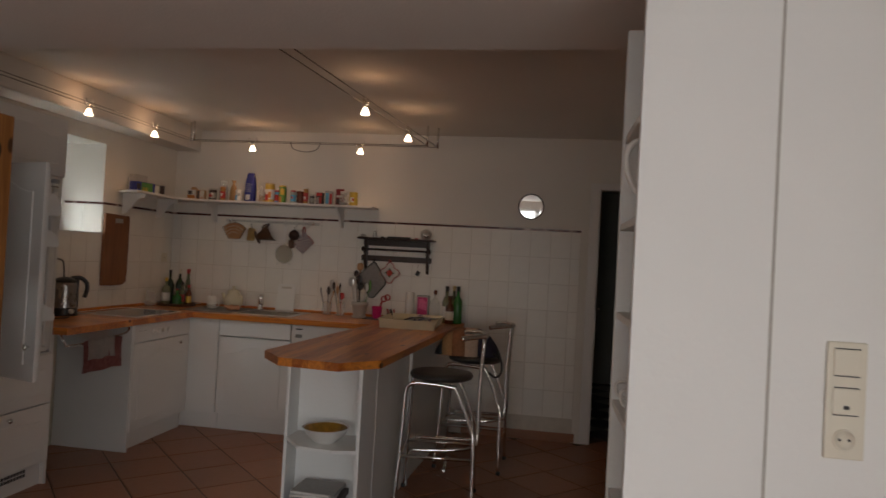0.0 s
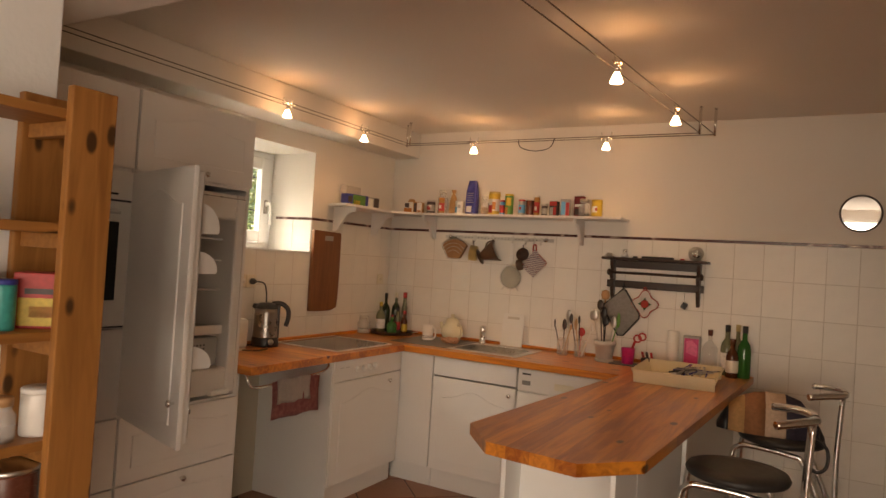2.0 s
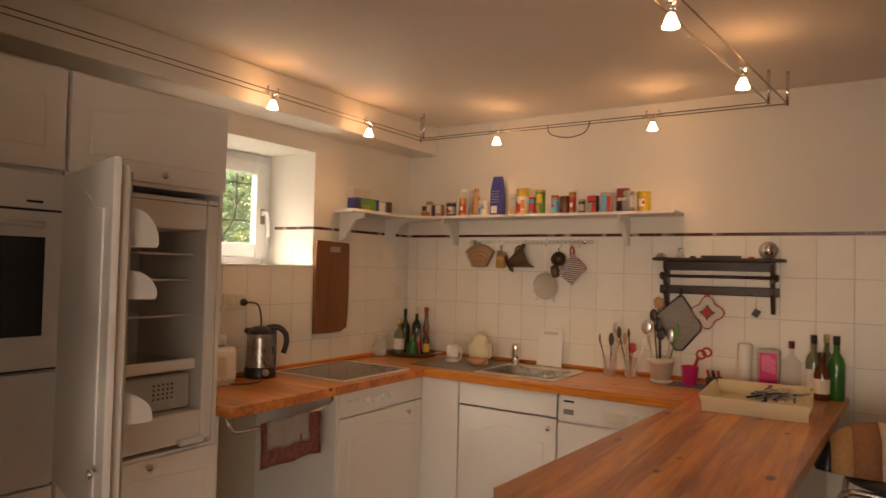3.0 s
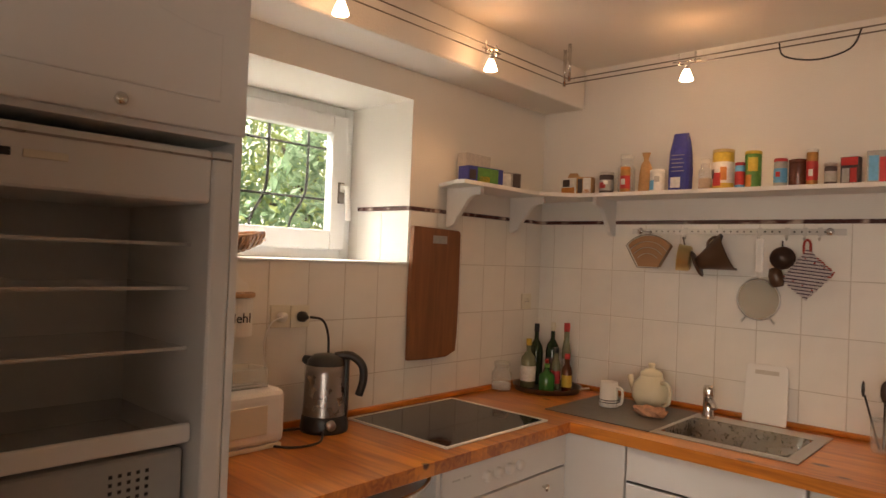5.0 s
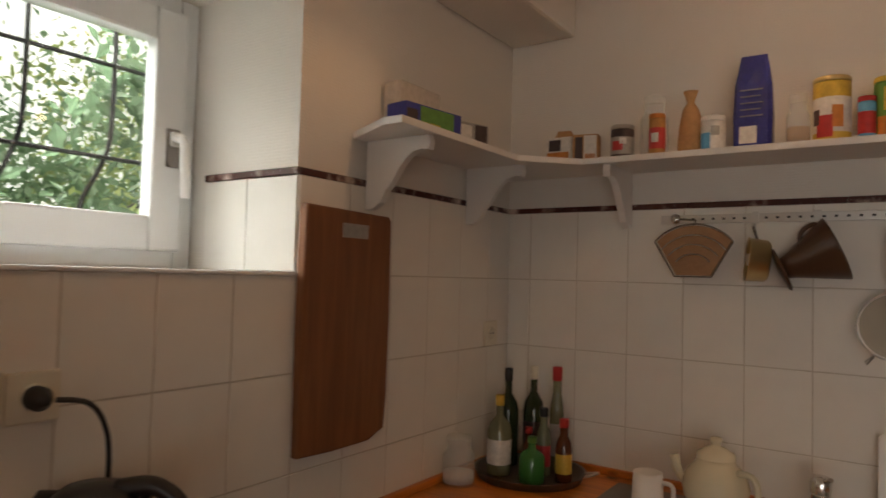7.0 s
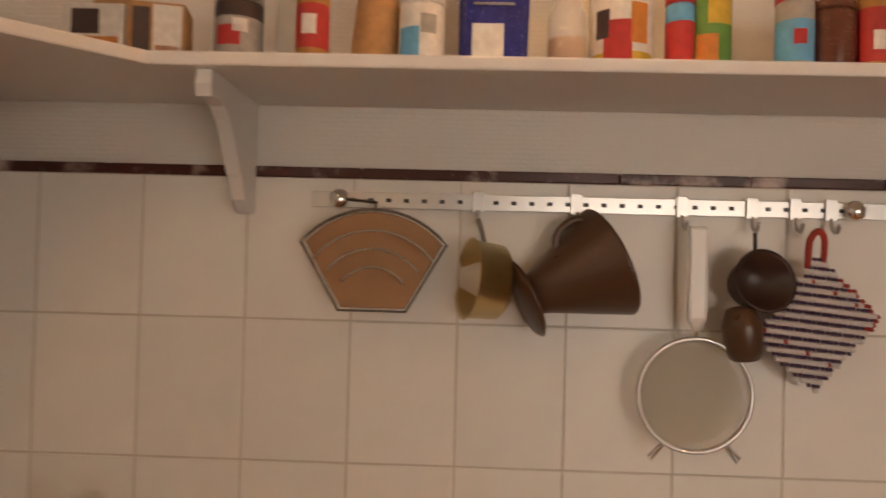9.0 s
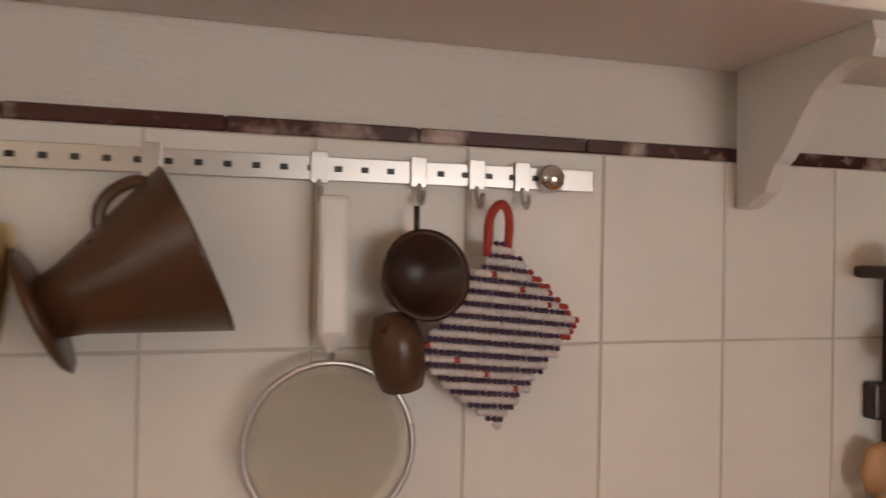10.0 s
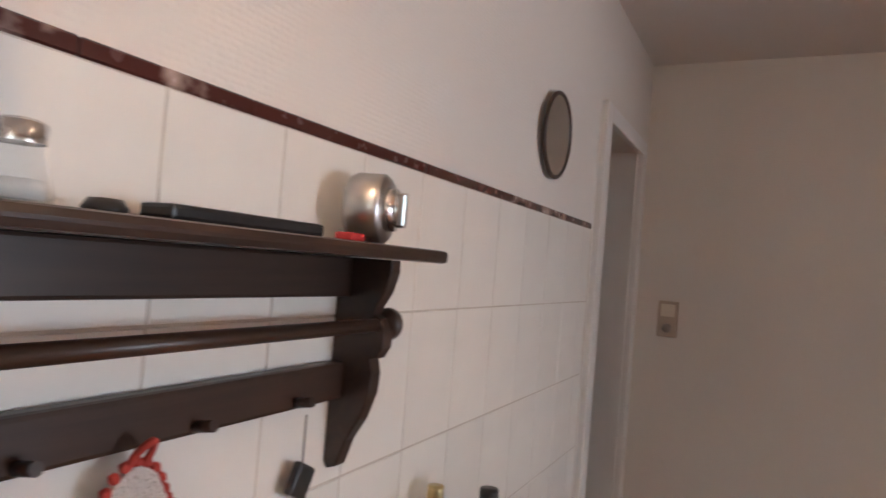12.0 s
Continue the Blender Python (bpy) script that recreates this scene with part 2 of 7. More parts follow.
def lathe(profile, n=28, bm=None, at=(0, 0, 0)):
    """A turned shape from (radius, height) pairs, round the z axis."""
    bm = bm or bmesh.new()
    rings = []
    for r, z in profile:
        if r < 1e-5:
            rings.append([bm.verts.new((at[0], at[1], at[2] + z))])
        else:
            rings.append([bm.verts.new((at[0] + r * math.cos(2 * math.pi * i / n), at[1] + r * math.sin(2 * math.pi * i / n), at[2] + z)) for i in range(n)])
    for a, b in zip(rings, rings[1:]):
        for i in range(n):
            q = [a[i % len(a)], a[(i + 1) % len(a)], b[(i + 1) % len(b)], b[i % len(b)]]
            q = [v for k, v in enumerate(q) if v not in q[:k]]
            if len(q) > 2:
                bm.faces.new(q)
    for f in bm.faces:
        f.smooth = True
    return bm


def tube(points, r, n=8, bm=None, closed=False):
    """A round bar along points, with capped ends."""
    bm = bm or bmesh.new()
    pts = [Vector(p) for p in points]
    count = len(pts)
    rings, up = [], None
    for i, p in enumerate(pts):
        if closed:
            d = pts[(i + 1) % count] - pts[i - 1]
        else:
            d = pts[min(i + 1, count - 1)] - pts[max(i - 1, 0)]
        d.normalize()
        if up is None:
            up = d.orthogonal().normalized()
        up = (up - d * up.dot(d)).normalized()
        side = d.cross(up)
        rings.append([bm.verts.new(p + r * (math.cos(2 * math.pi * k / n) * up + math.sin(2 * math.pi * k / n) * side)) for k in range(n)])
    pairs = list(zip(rings, rings[1:])) + ([(rings[-1], rings[0])] if closed else [])
    for a, b in pairs:
        for k in range(n):
            f = bm.faces.new((a[k], a[(k + 1) % n], b[(k + 1) % n], b[k]))
            f.smooth = True
    if not closed:
        bm.faces.new(rings[0][::-1])
        bm.faces.new(rings[-1])
    return bm


def arc(points, steps=6):
    """A smooth curve through points."""
    p = [Vector(q) for q in points]
    out = []
    for i in range(len(p) - 1):
        a, b, c, d = p[max(i - 1, 0)], p[i], p[i + 1], p[min(i + 2, len(p) - 1)]
        for k in range(steps):
            t = k / steps
            out.append(0.5 * ((2 * b) + (c - a) * t + (2 * a - 5 * b + 4 * c - d) * t * t + (3 * b - a - 3 * c + d) * t ** 3))
    return out + [p[-1]]


def prism(outline, axis, lo, hi, bevel=0.0, bm=None):
    """A flat outline, pulled along an axis from lo to hi. The outline gives the two other coordinates in order."""
    bm = bm or bmesh.new()
    place = {"x": lambda u, v, w: (w, u, v), "y": lambda u, v, w: (u, w, v), "z": lambda u, v, w: (u, v, w)}[axis]
    a = [bm.verts.new(place(u, v, lo)) for u, v in outline]
    b = [bm.verts.new(place(u, v, hi)) for u, v in outline]
    n = len(a)
    faces = [bm.faces.new(a[::-1]), bm.faces.new(b)]
    for i in range(n):
        faces.append(bm.faces.new((a[i], a[(i + 1) % n], b[(i + 1) % n], b[i])))
    bmesh.ops.recalc_face_normals(bm, faces=faces)
    if bevel:
        edges = [e for f in faces[:2] for e in f.edges]
        bmesh.ops.bevel(bm, geom=edges, offset=bevel, segments=2, affect="EDGES", profile=0.6)
    return bm


def moved(bm, m):
    bmesh.ops.transform(bm, matrix=m, verts=bm.verts)
    return bm


def make(name, bm, mat):
    bmesh.ops.recalc_face_normals(bm, faces=bm.faces)
    me = bpy.data.meshes.new(name)
    bm.to_mesh(me)
    bm.free()
    me.materials.append(mat)
    return new(name, me)


def part(name, bm, mat, parent, label=""):
    ob = make(name, bm, mat)
    ob.parent = parent
    return tagged(ob, label)


def structure(name, bm, mat, label, category):
    return tagged(make(name, bm, mat), label, category, kind="structure")


def thing(name, label, category, at=(0, 0, 0), turn=0, group=""):
    ob = new(name)
    ob.empty_display_size = 0.05
    ob.matrix_world = pose(*at, 0, 0, turn)
    return tagged(ob, label, category, group)


def solid(name, bm, mat, label, category, at=(0, 0, 0), turn=0, group=""):
    """A thing that is one mesh."""
    ob = make(name, bm, mat)
    ob.matrix_world = pose(*at, 0, 0, turn)
    return tagged(ob, label, category, group)


# ---- structure ----
T = 0.30
structure("floor", block((LEFT_X - T, SOUTH_Y - T, -0.10), (RIGHT_X + T, BACK_Y, -0.004)), M_FLOOR_GROUT, "dark grout bed under terracotta floor tiles", "floor")
bm = block((LEFT_X - 0.5, BACK_Y, -0.1), (DOOR_X0, BACK_Y + 0.14, CEIL_Z + 0.15))
box(bm, (DOOR_X1, BACK_Y, -0.1), (RIGHT_X + T, BACK_Y + 0.14, CEIL_Z + 0.15))
box(bm, (DOOR_X0, BACK_Y, DOOR_Z), (DOOR_X1, BACK_Y + 0.14, CEIL_Z + 0.15))
wall_north = structure("wall_north", bm, M_WALL, "cream-painted rough plaster kitchen wall over tiles", "wall")
bm = block((LEFT_X - 0.45, SOUTH_Y - T, -0.1), (LEFT_X, WIN_Y0, CEIL_Z + 0.15))
box(bm, (LEFT_X - 0.45, WIN_Y1, -0.1), (LEFT_X, BACK_Y, CEIL_Z + 0.15))
box(bm, (LEFT_X - 0.45, WIN_Y0, -0.1), (LEFT_X, WIN_Y1, WIN_Z0))
box(bm, (LEFT_X - 0.45, WIN_Y0, WIN_Z1), (LEFT_X, WIN_Y1, CEIL_Z + 0.15))
wall_west = structure("wall_west", bm, M_WALL, "thick cream-painted outer wall with a deep window", "wall")
# made-up opening in the unseen part of the wall, for the east fill
ED = (-0.8, 1.2, 2.15)
bm = block((RIGHT_X, SOUTH_Y - T, -0.1), (RIGHT_X + T, ED[0], CEIL_Z + 0.15))
box(bm, (RIGHT_X, ED[1], -0.1), (RIGHT_X + T, BACK_Y, CEIL_Z + 0.15))
box(bm, (RIGHT_X, ED[0], ED[2]), (RIGHT_X + T, ED[1], CEIL_Z + 0.15))
structure("wall_east", bm, M_WALL, "plain off-white painted side wall", "wall")
GW = (-1.75, 0.65, 0.35, 2.05)
bm = block((LEFT_X, SOUTH_Y - T, -0.1), (GW[0], SOUTH_Y, LOW_Z))
box(bm, (GW[1], SOUTH_Y - T, -0.1), (RIGHT_X, SOUTH_Y, LOW_Z))
box(bm, (GW[0], SOUTH_Y - T, -0.1), (GW[1], SOUTH_Y, GW[2]))
box(bm, (GW[0], SOUTH_Y - T, GW[3]), (GW[1], SOUTH_Y, LOW_Z))
structure("wall_south", bm, M_WALL, "off-white painted wall with a garden window", "wall")
bm = bmesh.new()
for x0, x1, z0, z1 in ((GW[0], GW[0] + 0.07, GW[2], GW[3]), (GW[1] - 0.07, GW[1], GW[2], GW[3]), (-0.60, -0.50, GW[2], GW[3]), (GW[0] + 0.07, GW[1] - 0.07, GW[2], GW[2] + 0.07), (GW[0] + 0.07, GW[1] - 0.07, GW[3] - 0.07, GW[3]), (GW[0] + 0.07, GW[1] - 0.07, 1.15, 1.2)):
    box(bm, (x0, SOUTH_Y - 0.045, z0), (x1, SOUTH_Y - 0.005, z1), 0.004)
structure("window_2", bm, M_UPVC, "white frame of the garden window behind", "window")
# frame added round that opening, out of view
bm = bmesh.new()
for y0, y1, z0, z1 in ((ED[0], ED[0] + 0.07, 0, ED[2]), (ED[1] - 0.07, ED[1], 0, ED[2]), (0.15, 0.25, 0, ED[2]), (ED[0] + 0.07, ED[1] - 0.07, 0, 0.12), (ED[0] + 0.07, ED[1] - 0.07, ED[2] - 0.07, ED[2])):
    box(bm, (RIGHT_X + 0.005, y0, z0), (RIGHT_X + 0.045, y1, z1), 0.004)
structure("door_2", bm, M_UPVC, "added white door frame round the unseen east fill light", "door")
structure("ceiling", block((LEFT_X - 0.45, LOW_Y, CEIL_Z), (RIGHT_X + T, BACK_Y + 0.14, CEIL_Z + 0.2)), M_CEIL, "white painted kitchen ceiling", "ceiling")
structure("ceiling_low", block((LEFT_X - 0.45, SOUTH_Y - T, LOW_Z), (RIGHT_X + T, LOW_Y, CEIL_Z + 0.2), 0.006), M_CEIL, "lower white ceiling that ends in a step", "ceiling")
structure("soffit", block((LEFT_X, LOW_Y, 2.314), (-3.434, BACK_Y, CEIL_Z), 0.012), M_CEIL, "boxed white beam under the kitchen ceiling", "beam")
structure("wall_stub", block((LEFT_X, 2.2, 0.0), (-2.555, 3.395, LOW_Z), 0.006), M_REVEAL, "white painted end of a short wall", "wall")

# tall white partition with open shelves in its side
PX, PY0, PY1 = -0.07, 2.80, 3.14
structure("partition", block((PX, PY0 - 0.03, 0), (RIGHT_X, PY0, LOW_Z), 0.003), M_REVEAL, "smooth white partition panel beside the shelves", "wall")
SH_Z = (0.58, 0.83, 1.08, 1.33, 1.58, 1.83)
bm = block((PX, PY1, 0), (0.30, PY1 + 0.022, 2.14), 0.003)
box(bm, (0.28, PY0, 0), (0.30, PY1, 2.14), 0.002)
side_shelf = thing("niche_shelf", "white open shelves built into the partition, holding crockery", "shelf")
part("frame", bm, M_REVEAL, side_shelf)
for z in SH_Z:
    part("shelf_board", block((PX + 0.004, PY0 + 0.001, z - 0.02), (0.279, PY1 - 0.001, z), 0.003), M_REVEAL, side_shelf)

# marbled border strip, in pieces
bm = bmesh.new()
x = LEFT_X
while x < 0.0:
    box(bm, (x + 0.0003, BACK_Y - 0.011, 1.7365), (min(x + 0.2, 0.0) - 0.0003, BACK_Y, 1.7535), 0.002, 1)
    x += 0.2
y = WIN_Y1
while y < BACK_Y - 0.012:
    box(bm, (LEFT_X, y + 0.001, 1.7365), (LEFT_X + 0.011, min(y + 0.2, BACK_Y - 0.012) - 0.001, 1.7535), 0.002, 1)
    y += 0.2
box(bm, (WIN_X + 0.06, WIN_Y1 - 0.011, 1.7365), (LEFT_X + 0.011, WIN_Y1, 1.7535), 0.002, 1)
structure("trim_border", bm, M_BORDER, "narrow red-brown marbled border along the tiles", "trim")
structure("skirting", block((-0.92, BACK_Y - 0.014, 0), (0.02, BACK_Y, 0.075), 0.003), M_FLOOR_TILE, "terracotta skirting along the tiled wall", "skirting")

# ---- kitchen window ----
win = structure("window_1", block((WIN_X - 0.05, WIN_Y0, WIN_Z0), (WIN_X - 0.045, WIN_Y0 + 0.002, WIN_Z0 + 0.002)), M_UPVC, "white tilt window in a deep tiled reveal", "window")


def ring(bm, x0, x1, y0, y1, z0, z1, w, bevel=0.006):
    box(bm, (x0, y0, z0), (x1, y0 + w, z1), bevel)
    box(bm, (x0, y1 - w, z0), (x1, y1, z1), bevel)
    box(bm, (x0, y0 + w, z0), (x1, y1 - w, z0 + w), bevel)
    box(bm, (x0, y0 + w, z1 - w), (x1, y1 - w, z1), bevel)
    return bm


part("window_frame", ring(bmesh.new(), WIN_X - 0.045, WIN_X, WIN_Y0 + 0.003, WIN_Y1 - 0.003, WIN_Z0 + 0.003, WIN_Z1 - 0.003, 0.05), M_UPVC, win)
part("sash", ring(bmesh.new(), WIN_X - 0.03, WIN_X + 0.022, WIN_Y0 + 0.045, WIN_Y1 - 0.045, WIN_Z0 + 0.045, WIN_Z1 - 0.045, 0.085, 0.008), M_UPVC, win)
pane = part("pane", block((WIN_X - 0.012, WIN_Y0 + 0.125, WIN_Z0 + 0.125), (WIN_X - 0.008, WIN_Y1 - 0.125, WIN_Z1 - 0.125)), M_PANE, win)
pane.visible_shadow = False
bm = block((WIN_X + 0.028, 5.717, 1.815), (WIN_X + 0.04, 5.741, 1.852), 0.005)
tube([(WIN_X + 0.036, 5.729, 1.835), (WIN_X + 0.06, 5.729, 1.835), (WIN_X + 0.066, 5.733, 1.82), (WIN_X + 0.066, 5.742, 1.69)], 0.0115, 10, bm)
part("window_handle", bm, M_WHITE, win)
part("handle_plate", block((WIN_X + 0.0195, 5.712, 1.765), (WIN_X + 0.028, 5.746, 1.86), 0.004), M_KETTLE, win, "dull metal handle plate")
structure("reveal_lining", block((WIN_X + 0.0, WIN_Y0, WIN_Z0 - 0.004), (LEFT_X + 0.016, WIN_Y1, WIN_Z0 + 0.004), 0.003), M_REVEAL, "white painted window sill board", "sill")
# iron bars outside
bm = bmesh.new()
for z in (1.793, 2.03):
    tube([(WIN_X - 0.16, WIN_Y0 - 0.05, z), (WIN_X - 0.16, WIN_Y1 + 0.05, z)], 0.006, 6, bm)
for k in range(5):
    yy = 5.673 - k * 0.208
    tube(arc([(WIN_X - 0.16, yy, WIN_Z1 + 0.05), (WIN_X - 0.16, yy, 1.88), (WIN_X - 0.175, yy - 0.012, 1.78), (WIN_X - 0.25, yy - 0.025, 1.67), (WIN_X - 0.17, yy - 0.035, 1.56), (WIN_X - 0.16, yy - 0.035, WIN_Z0 - 0.04)], 4), 0.0065, 6, bm)
structure("window_grille", bm, M_BLACK, "dark iron burglar bars outside the window", "grille")

# garden outside: sloping ground, hedge, ivy
M_GRASS = material("garden_ground", (0.10, 0.16, 0.045), 0.9, scale=3, amount=0.4, bump=0.6, bump_scale=20)
M_LEAF = leaf("hedge_leaf", (0.22, 0.34, 0.20), 0.4)
M_LEAF2 = leaf("light_leaf", (0.50, 0.60, 0.24), 0.3)
bm = bmesh.new()
gv = [[bm.verts.new((LEFT_X - 0.45 - i * i * 0.9, 5.3 + (j - 6) * (1 + i * 3), 0.5 + 0.16 * i * i ** 0.5)) for j in range(13)] for i in range(9)]
for i in range(8):
    for j in range(12):
        bm.faces.new((gv[i][j], gv[i + 1][j], gv[i + 1][j + 1], gv[i][j + 1]))
structure("ground", bm, M_GRASS, "sloping green garden ground outside the window", "ground")


def foliage(count, centre, spread, size, rnd):
    """Many small folded leaves scattered in an uneven cloud."""
    bm = bmesh.new()
    for _ in range(count):
        p = Vector([c + rnd.gauss(0, s) for c, s in zip(centre, spread)])
        p += Vector((noise.noise(p * 1.7), noise.noise(p * 1.3 + Vector((5, 0, 0))), noise.noise(p * 1.9))) * 0.35
        q = Euler((rnd.uniform(-1.2, 1.2), rnd.uniform(-1.2, 1.2), rnd.uniform(0, 6.3))).to_matrix()
        s = size * rnd.uniform(0.6, 1.4)
        v = [bm.verts.new(p + q @ Vector(w) * s) for w in ((-0.5, 0, 0), (0, -0.28, 0.08), (0.6, 0, -0.05), (0, 0.28, 0.08))]
        bm.faces.new((v[0], v[1], v[2]))
        bm.faces.new((v[0], v[2], v[3]))
    return bm


M_HAZE = glow("overcast_sky", (0.93, 1.0, 0.97), 1.9)
bm = bmesh.new()
col = [[bm.verts.new((-19 - 3 * math.sin(j / 12 * math.pi), -14 + 46 * j / 12, z)) for j in range(13)] for z in (-1, 16)]
for j in range(12):
    bm.faces.new((col[0][j], col[0][j + 1], col[1][j + 1], col[1][j]))
structure("backdrop", bm, M_HAZE, "bright overcast sky beyond the garden", "sky")
rnd = random.Random(4)
for k, (c, s, n, size, mt, lab) in enumerate([
        ((-8.2, 7.0, 1.85), (0.6, 1.5, 0.5), 12000, 0.075, M_LEAF, "dense dark green garden hedge on a slope"),
        ((-7.8, 10.4, 2.3), (0.7, 1.3, 0.9), 7000, 0.085, M_LEAF2, "sunlit light green garden shrub"),
        ((-8.6, 8.8, 2.45), (0.5, 0.7, 0.65), 11000, 0.065, M_LEAF2, "pale green bush beside the hedge"),
        ((-9.5, 13.4, 3.2), (1.0, 1.4, 1.2), 4500, 0.12, M_LEAF2, "tall yellow-green shrub in the garden"),
        ((-6.2, 7.4, 1.35), (0.5, 1.1, 0.25), 2200, 0.07, M_LEAF2, "low bright green plants below the window")]):
    shrub = thing("shrub", lab, "shrub")
    part("crown", foliage(n, c, s, size, rnd), mt, shrub)
    bm = tube([(c[0], c[1], 0.5), (c[0] + 0.1, c[1], c[2] - 0.2), (c[0], c[1] + 0.2, c[2] + s[2] * 0.6)], 0.05, 6)
    for d in (-1, 1):
        tube([(c[0] + 0.1, c[1], c[2] - 0.4), (c[0] + 0.2, c[1] + d * s[1] * 0.7, c[2] + s[2] * 0.5)], 0.03, 6, bm)
    part("stem", bm, M_DARKWOOD, shrub)
ivy = thing("ivy", "dark ivy hanging beside the window opening", "climbing plant")
part("foliage", foliage(500, (WIN_X - 0.42, 5.95, 2.1), (0.05, 0.10, 0.35), 0.06, rnd), M_LEAF, ivy)

# ---- doorway and hall ----
bm = block((DOOR_X0 - 0.075, BACK_Y - 0.022, 0), (DOOR_X0, BACK_Y + 0.002, DOOR_Z + 0.05), 0.005)
box(bm, (DOOR_X1, BACK_Y - 0.022, 0), (DOOR_X1 + 0.075, BACK_Y + 0.002, DOOR_Z + 0.05), 0.005)
box(bm, (DOOR_X0, BACK_Y - 0.022, DOOR_Z - 0.005), (DOOR_X1, BACK_Y + 0.002, DOOR_Z + 0.05), 0.005)
box(bm, (DOOR_X0 - 0.002, BACK_Y, 0), (DOOR_X0 + 0.012, BACK_Y + 0.16, DOOR_Z), 0.003)
box(bm, (DOOR_X1 - 0.012, BACK_Y, 0), (DOOR_X1 + 0.002, BACK_Y + 0.16, DOOR_Z), 0.003)
structure("door_frame", bm, M_FRONT, "white painted wooden door frame", "door frame")
M_HALL = material("hall_wall_paint", (0.62, 0.63, 0.55), 0.9, scale=3, amount=0.05)
bm = block((-0.4, BACK_Y + 3.0, -0.1), (2.2, BACK_Y + 3.15, 2.5))
box(bm, (-0.55, BACK_Y + 0.14, -0.1), (-0.4, BACK_Y + 3.15, 2.5))
box(bm, (2.2, BACK_Y + 0.14, -0.1), (2.35, BACK_Y + 3.15, 2.5))
box(bm, (-0.55, BACK_Y + 0.14, 2.4), (2.35, BACK_Y + 3.15, 2.5))
box(bm, (RIGHT_X + T, BACK_Y, -0.1), (2.35, BACK_Y + 0.14, 2.5))
structure("wall_hall", bm, M_HALL, "unlit grey-green hall walls behind the doorway", "wall")
M_CHECK_D = plain("dark_floor_tile", (0.03, 0.028, 0.026), 0.3)
M_CHECK_L = plain("light_floor_tile", (0.42, 0.40, 0.36), 0.3)
hall_floor = structure("floor_hall", block((-0.55, BACK_Y, -0.1), (2.35, BACK_Y + 3.1, -0.004)), M_FLOOR_GROUT, "black and white chequered hall floor", "floor")
tile_mesh = {}
for mt in (M_CHECK_D, M_CHECK_L):
    ob = part("tile", block((-0.148, -0.148, -0.006), (0.148, 0.148, 0.002), 0.002, 1), mt, hall_floor)
    tile_mesh[mt.name] = ob.data
    ob.location = (0.3, BACK_Y + (0.35 if mt is M_CHECK_D else 0.56), 0)
    ob.rotation_euler = (0, 0, radians(45))
for i in range(-6, 8):
    for j in range(-6, 12):
        cx, cy = 0.3 + (i - j) * 0.2121, BACK_Y + 0.35 + (i + j) * 0.2121
        if -0.3 < cx < 1.6 and BACK_Y + 0.2 < cy < BACK_Y + 2.9 and (i, j) != (0, 0):
            ob = new("tile", tile_mesh["dark_floor_tile" if (i + j) % 2 == 0 else "light_floor_tile"])
            ob.parent, ob.location, ob.rotation_euler = hall_floor, (cx, cy, 0), (0, 0, radians(45))
dl = structure("door_1", block((-0.02, 0, 0.01), (0.02, 0.78, 2.02), 0.004), M_HALL, "white door standing open in the dark hall", "door")
dl.matrix_world = pose(0.19, BACK_Y + 1.3, 0, 0, 0, -6)
part("door_handle", tube([(0.02, 0.7, 1.0), (0.06, 0.7, 1.0), (0.065, 0.6, 1.0)], 0.008, 8), M_CHROME, dl)
bench = thing("hall_chest", "dark brown wooden chest in the hall", "chest", (0.72, BACK_Y + 1.25, 0))
part("body", block((-0.2, -0.5, 0.03), (0.3, 0.5, 0.42), 0.01), M_DARKWOOD, bench)
part("lid", block((-0.22, -0.52, 0.42), (0.32, 0.52, 0.46), 0.008), M_DARKWOOD, bench)

# ---- worktops ----
Z0 = TOP_Z - TOP_T
WF_X, WF_Y = -3.05, 6.125
BX0, BX1, BY0, BY1 = -2.755, -2.315, 6.275, 6.605
bm = prism([(LEFT_X + 0.003, 4.722), (WF_X, 4.722), (WF_X, WF_Y), (BX0, WF_Y), (BX0, BACK_Y - 0.01), (LEFT_X + 0.003, BACK_Y - 0.01)], "z", Z0, TOP_Z, 0.0)
box(bm, (BX0, WF_Y, Z0), (BX1, BY0, TOP_Z))
box(bm, (BX0, BY1, Z0), (BX1, BACK_Y - 0.01, TOP_Z))
box(bm, (BX1, WF_Y, Z0), (-1.585, BACK_Y - 0.01, TOP_Z))
top = make("worktop", bm, M_TOP)
tagged(top, "oiled orange pine worktop round the corner", "worktop")
part("upstand", block((LEFT_X + 0.009, 4.73, TOP_Z), (LEFT_X + 0.028, BACK_Y - 0.03, TOP_Z + 0.022), 0.006), M_TOP_Y, top)
part("upstand", block((LEFT_X + 0.009, BACK_Y - 0.029, TOP_Z), (-1.1, BACK_Y - 0.010, TOP_Z + 0.022), 0.006), M_TOP, top)


def cut(poly, x0, x1):
    """The part of an outline between two x values."""
    for keep, lim in ((1, x0), (-1, x1)):
        res = []
        for p, q in zip(poly, poly[1:] + poly[:1]):
            dp, dq = keep * (p[0] - lim), keep * (q[0] - lim)
            if dp >= 0:
                res.append(p)
            if dp * dq < 0:
                t = dp / (dp - dq)
                res.append((lim, p[1] + t * (q[1] - p[1])))
        poly = res
    return poly


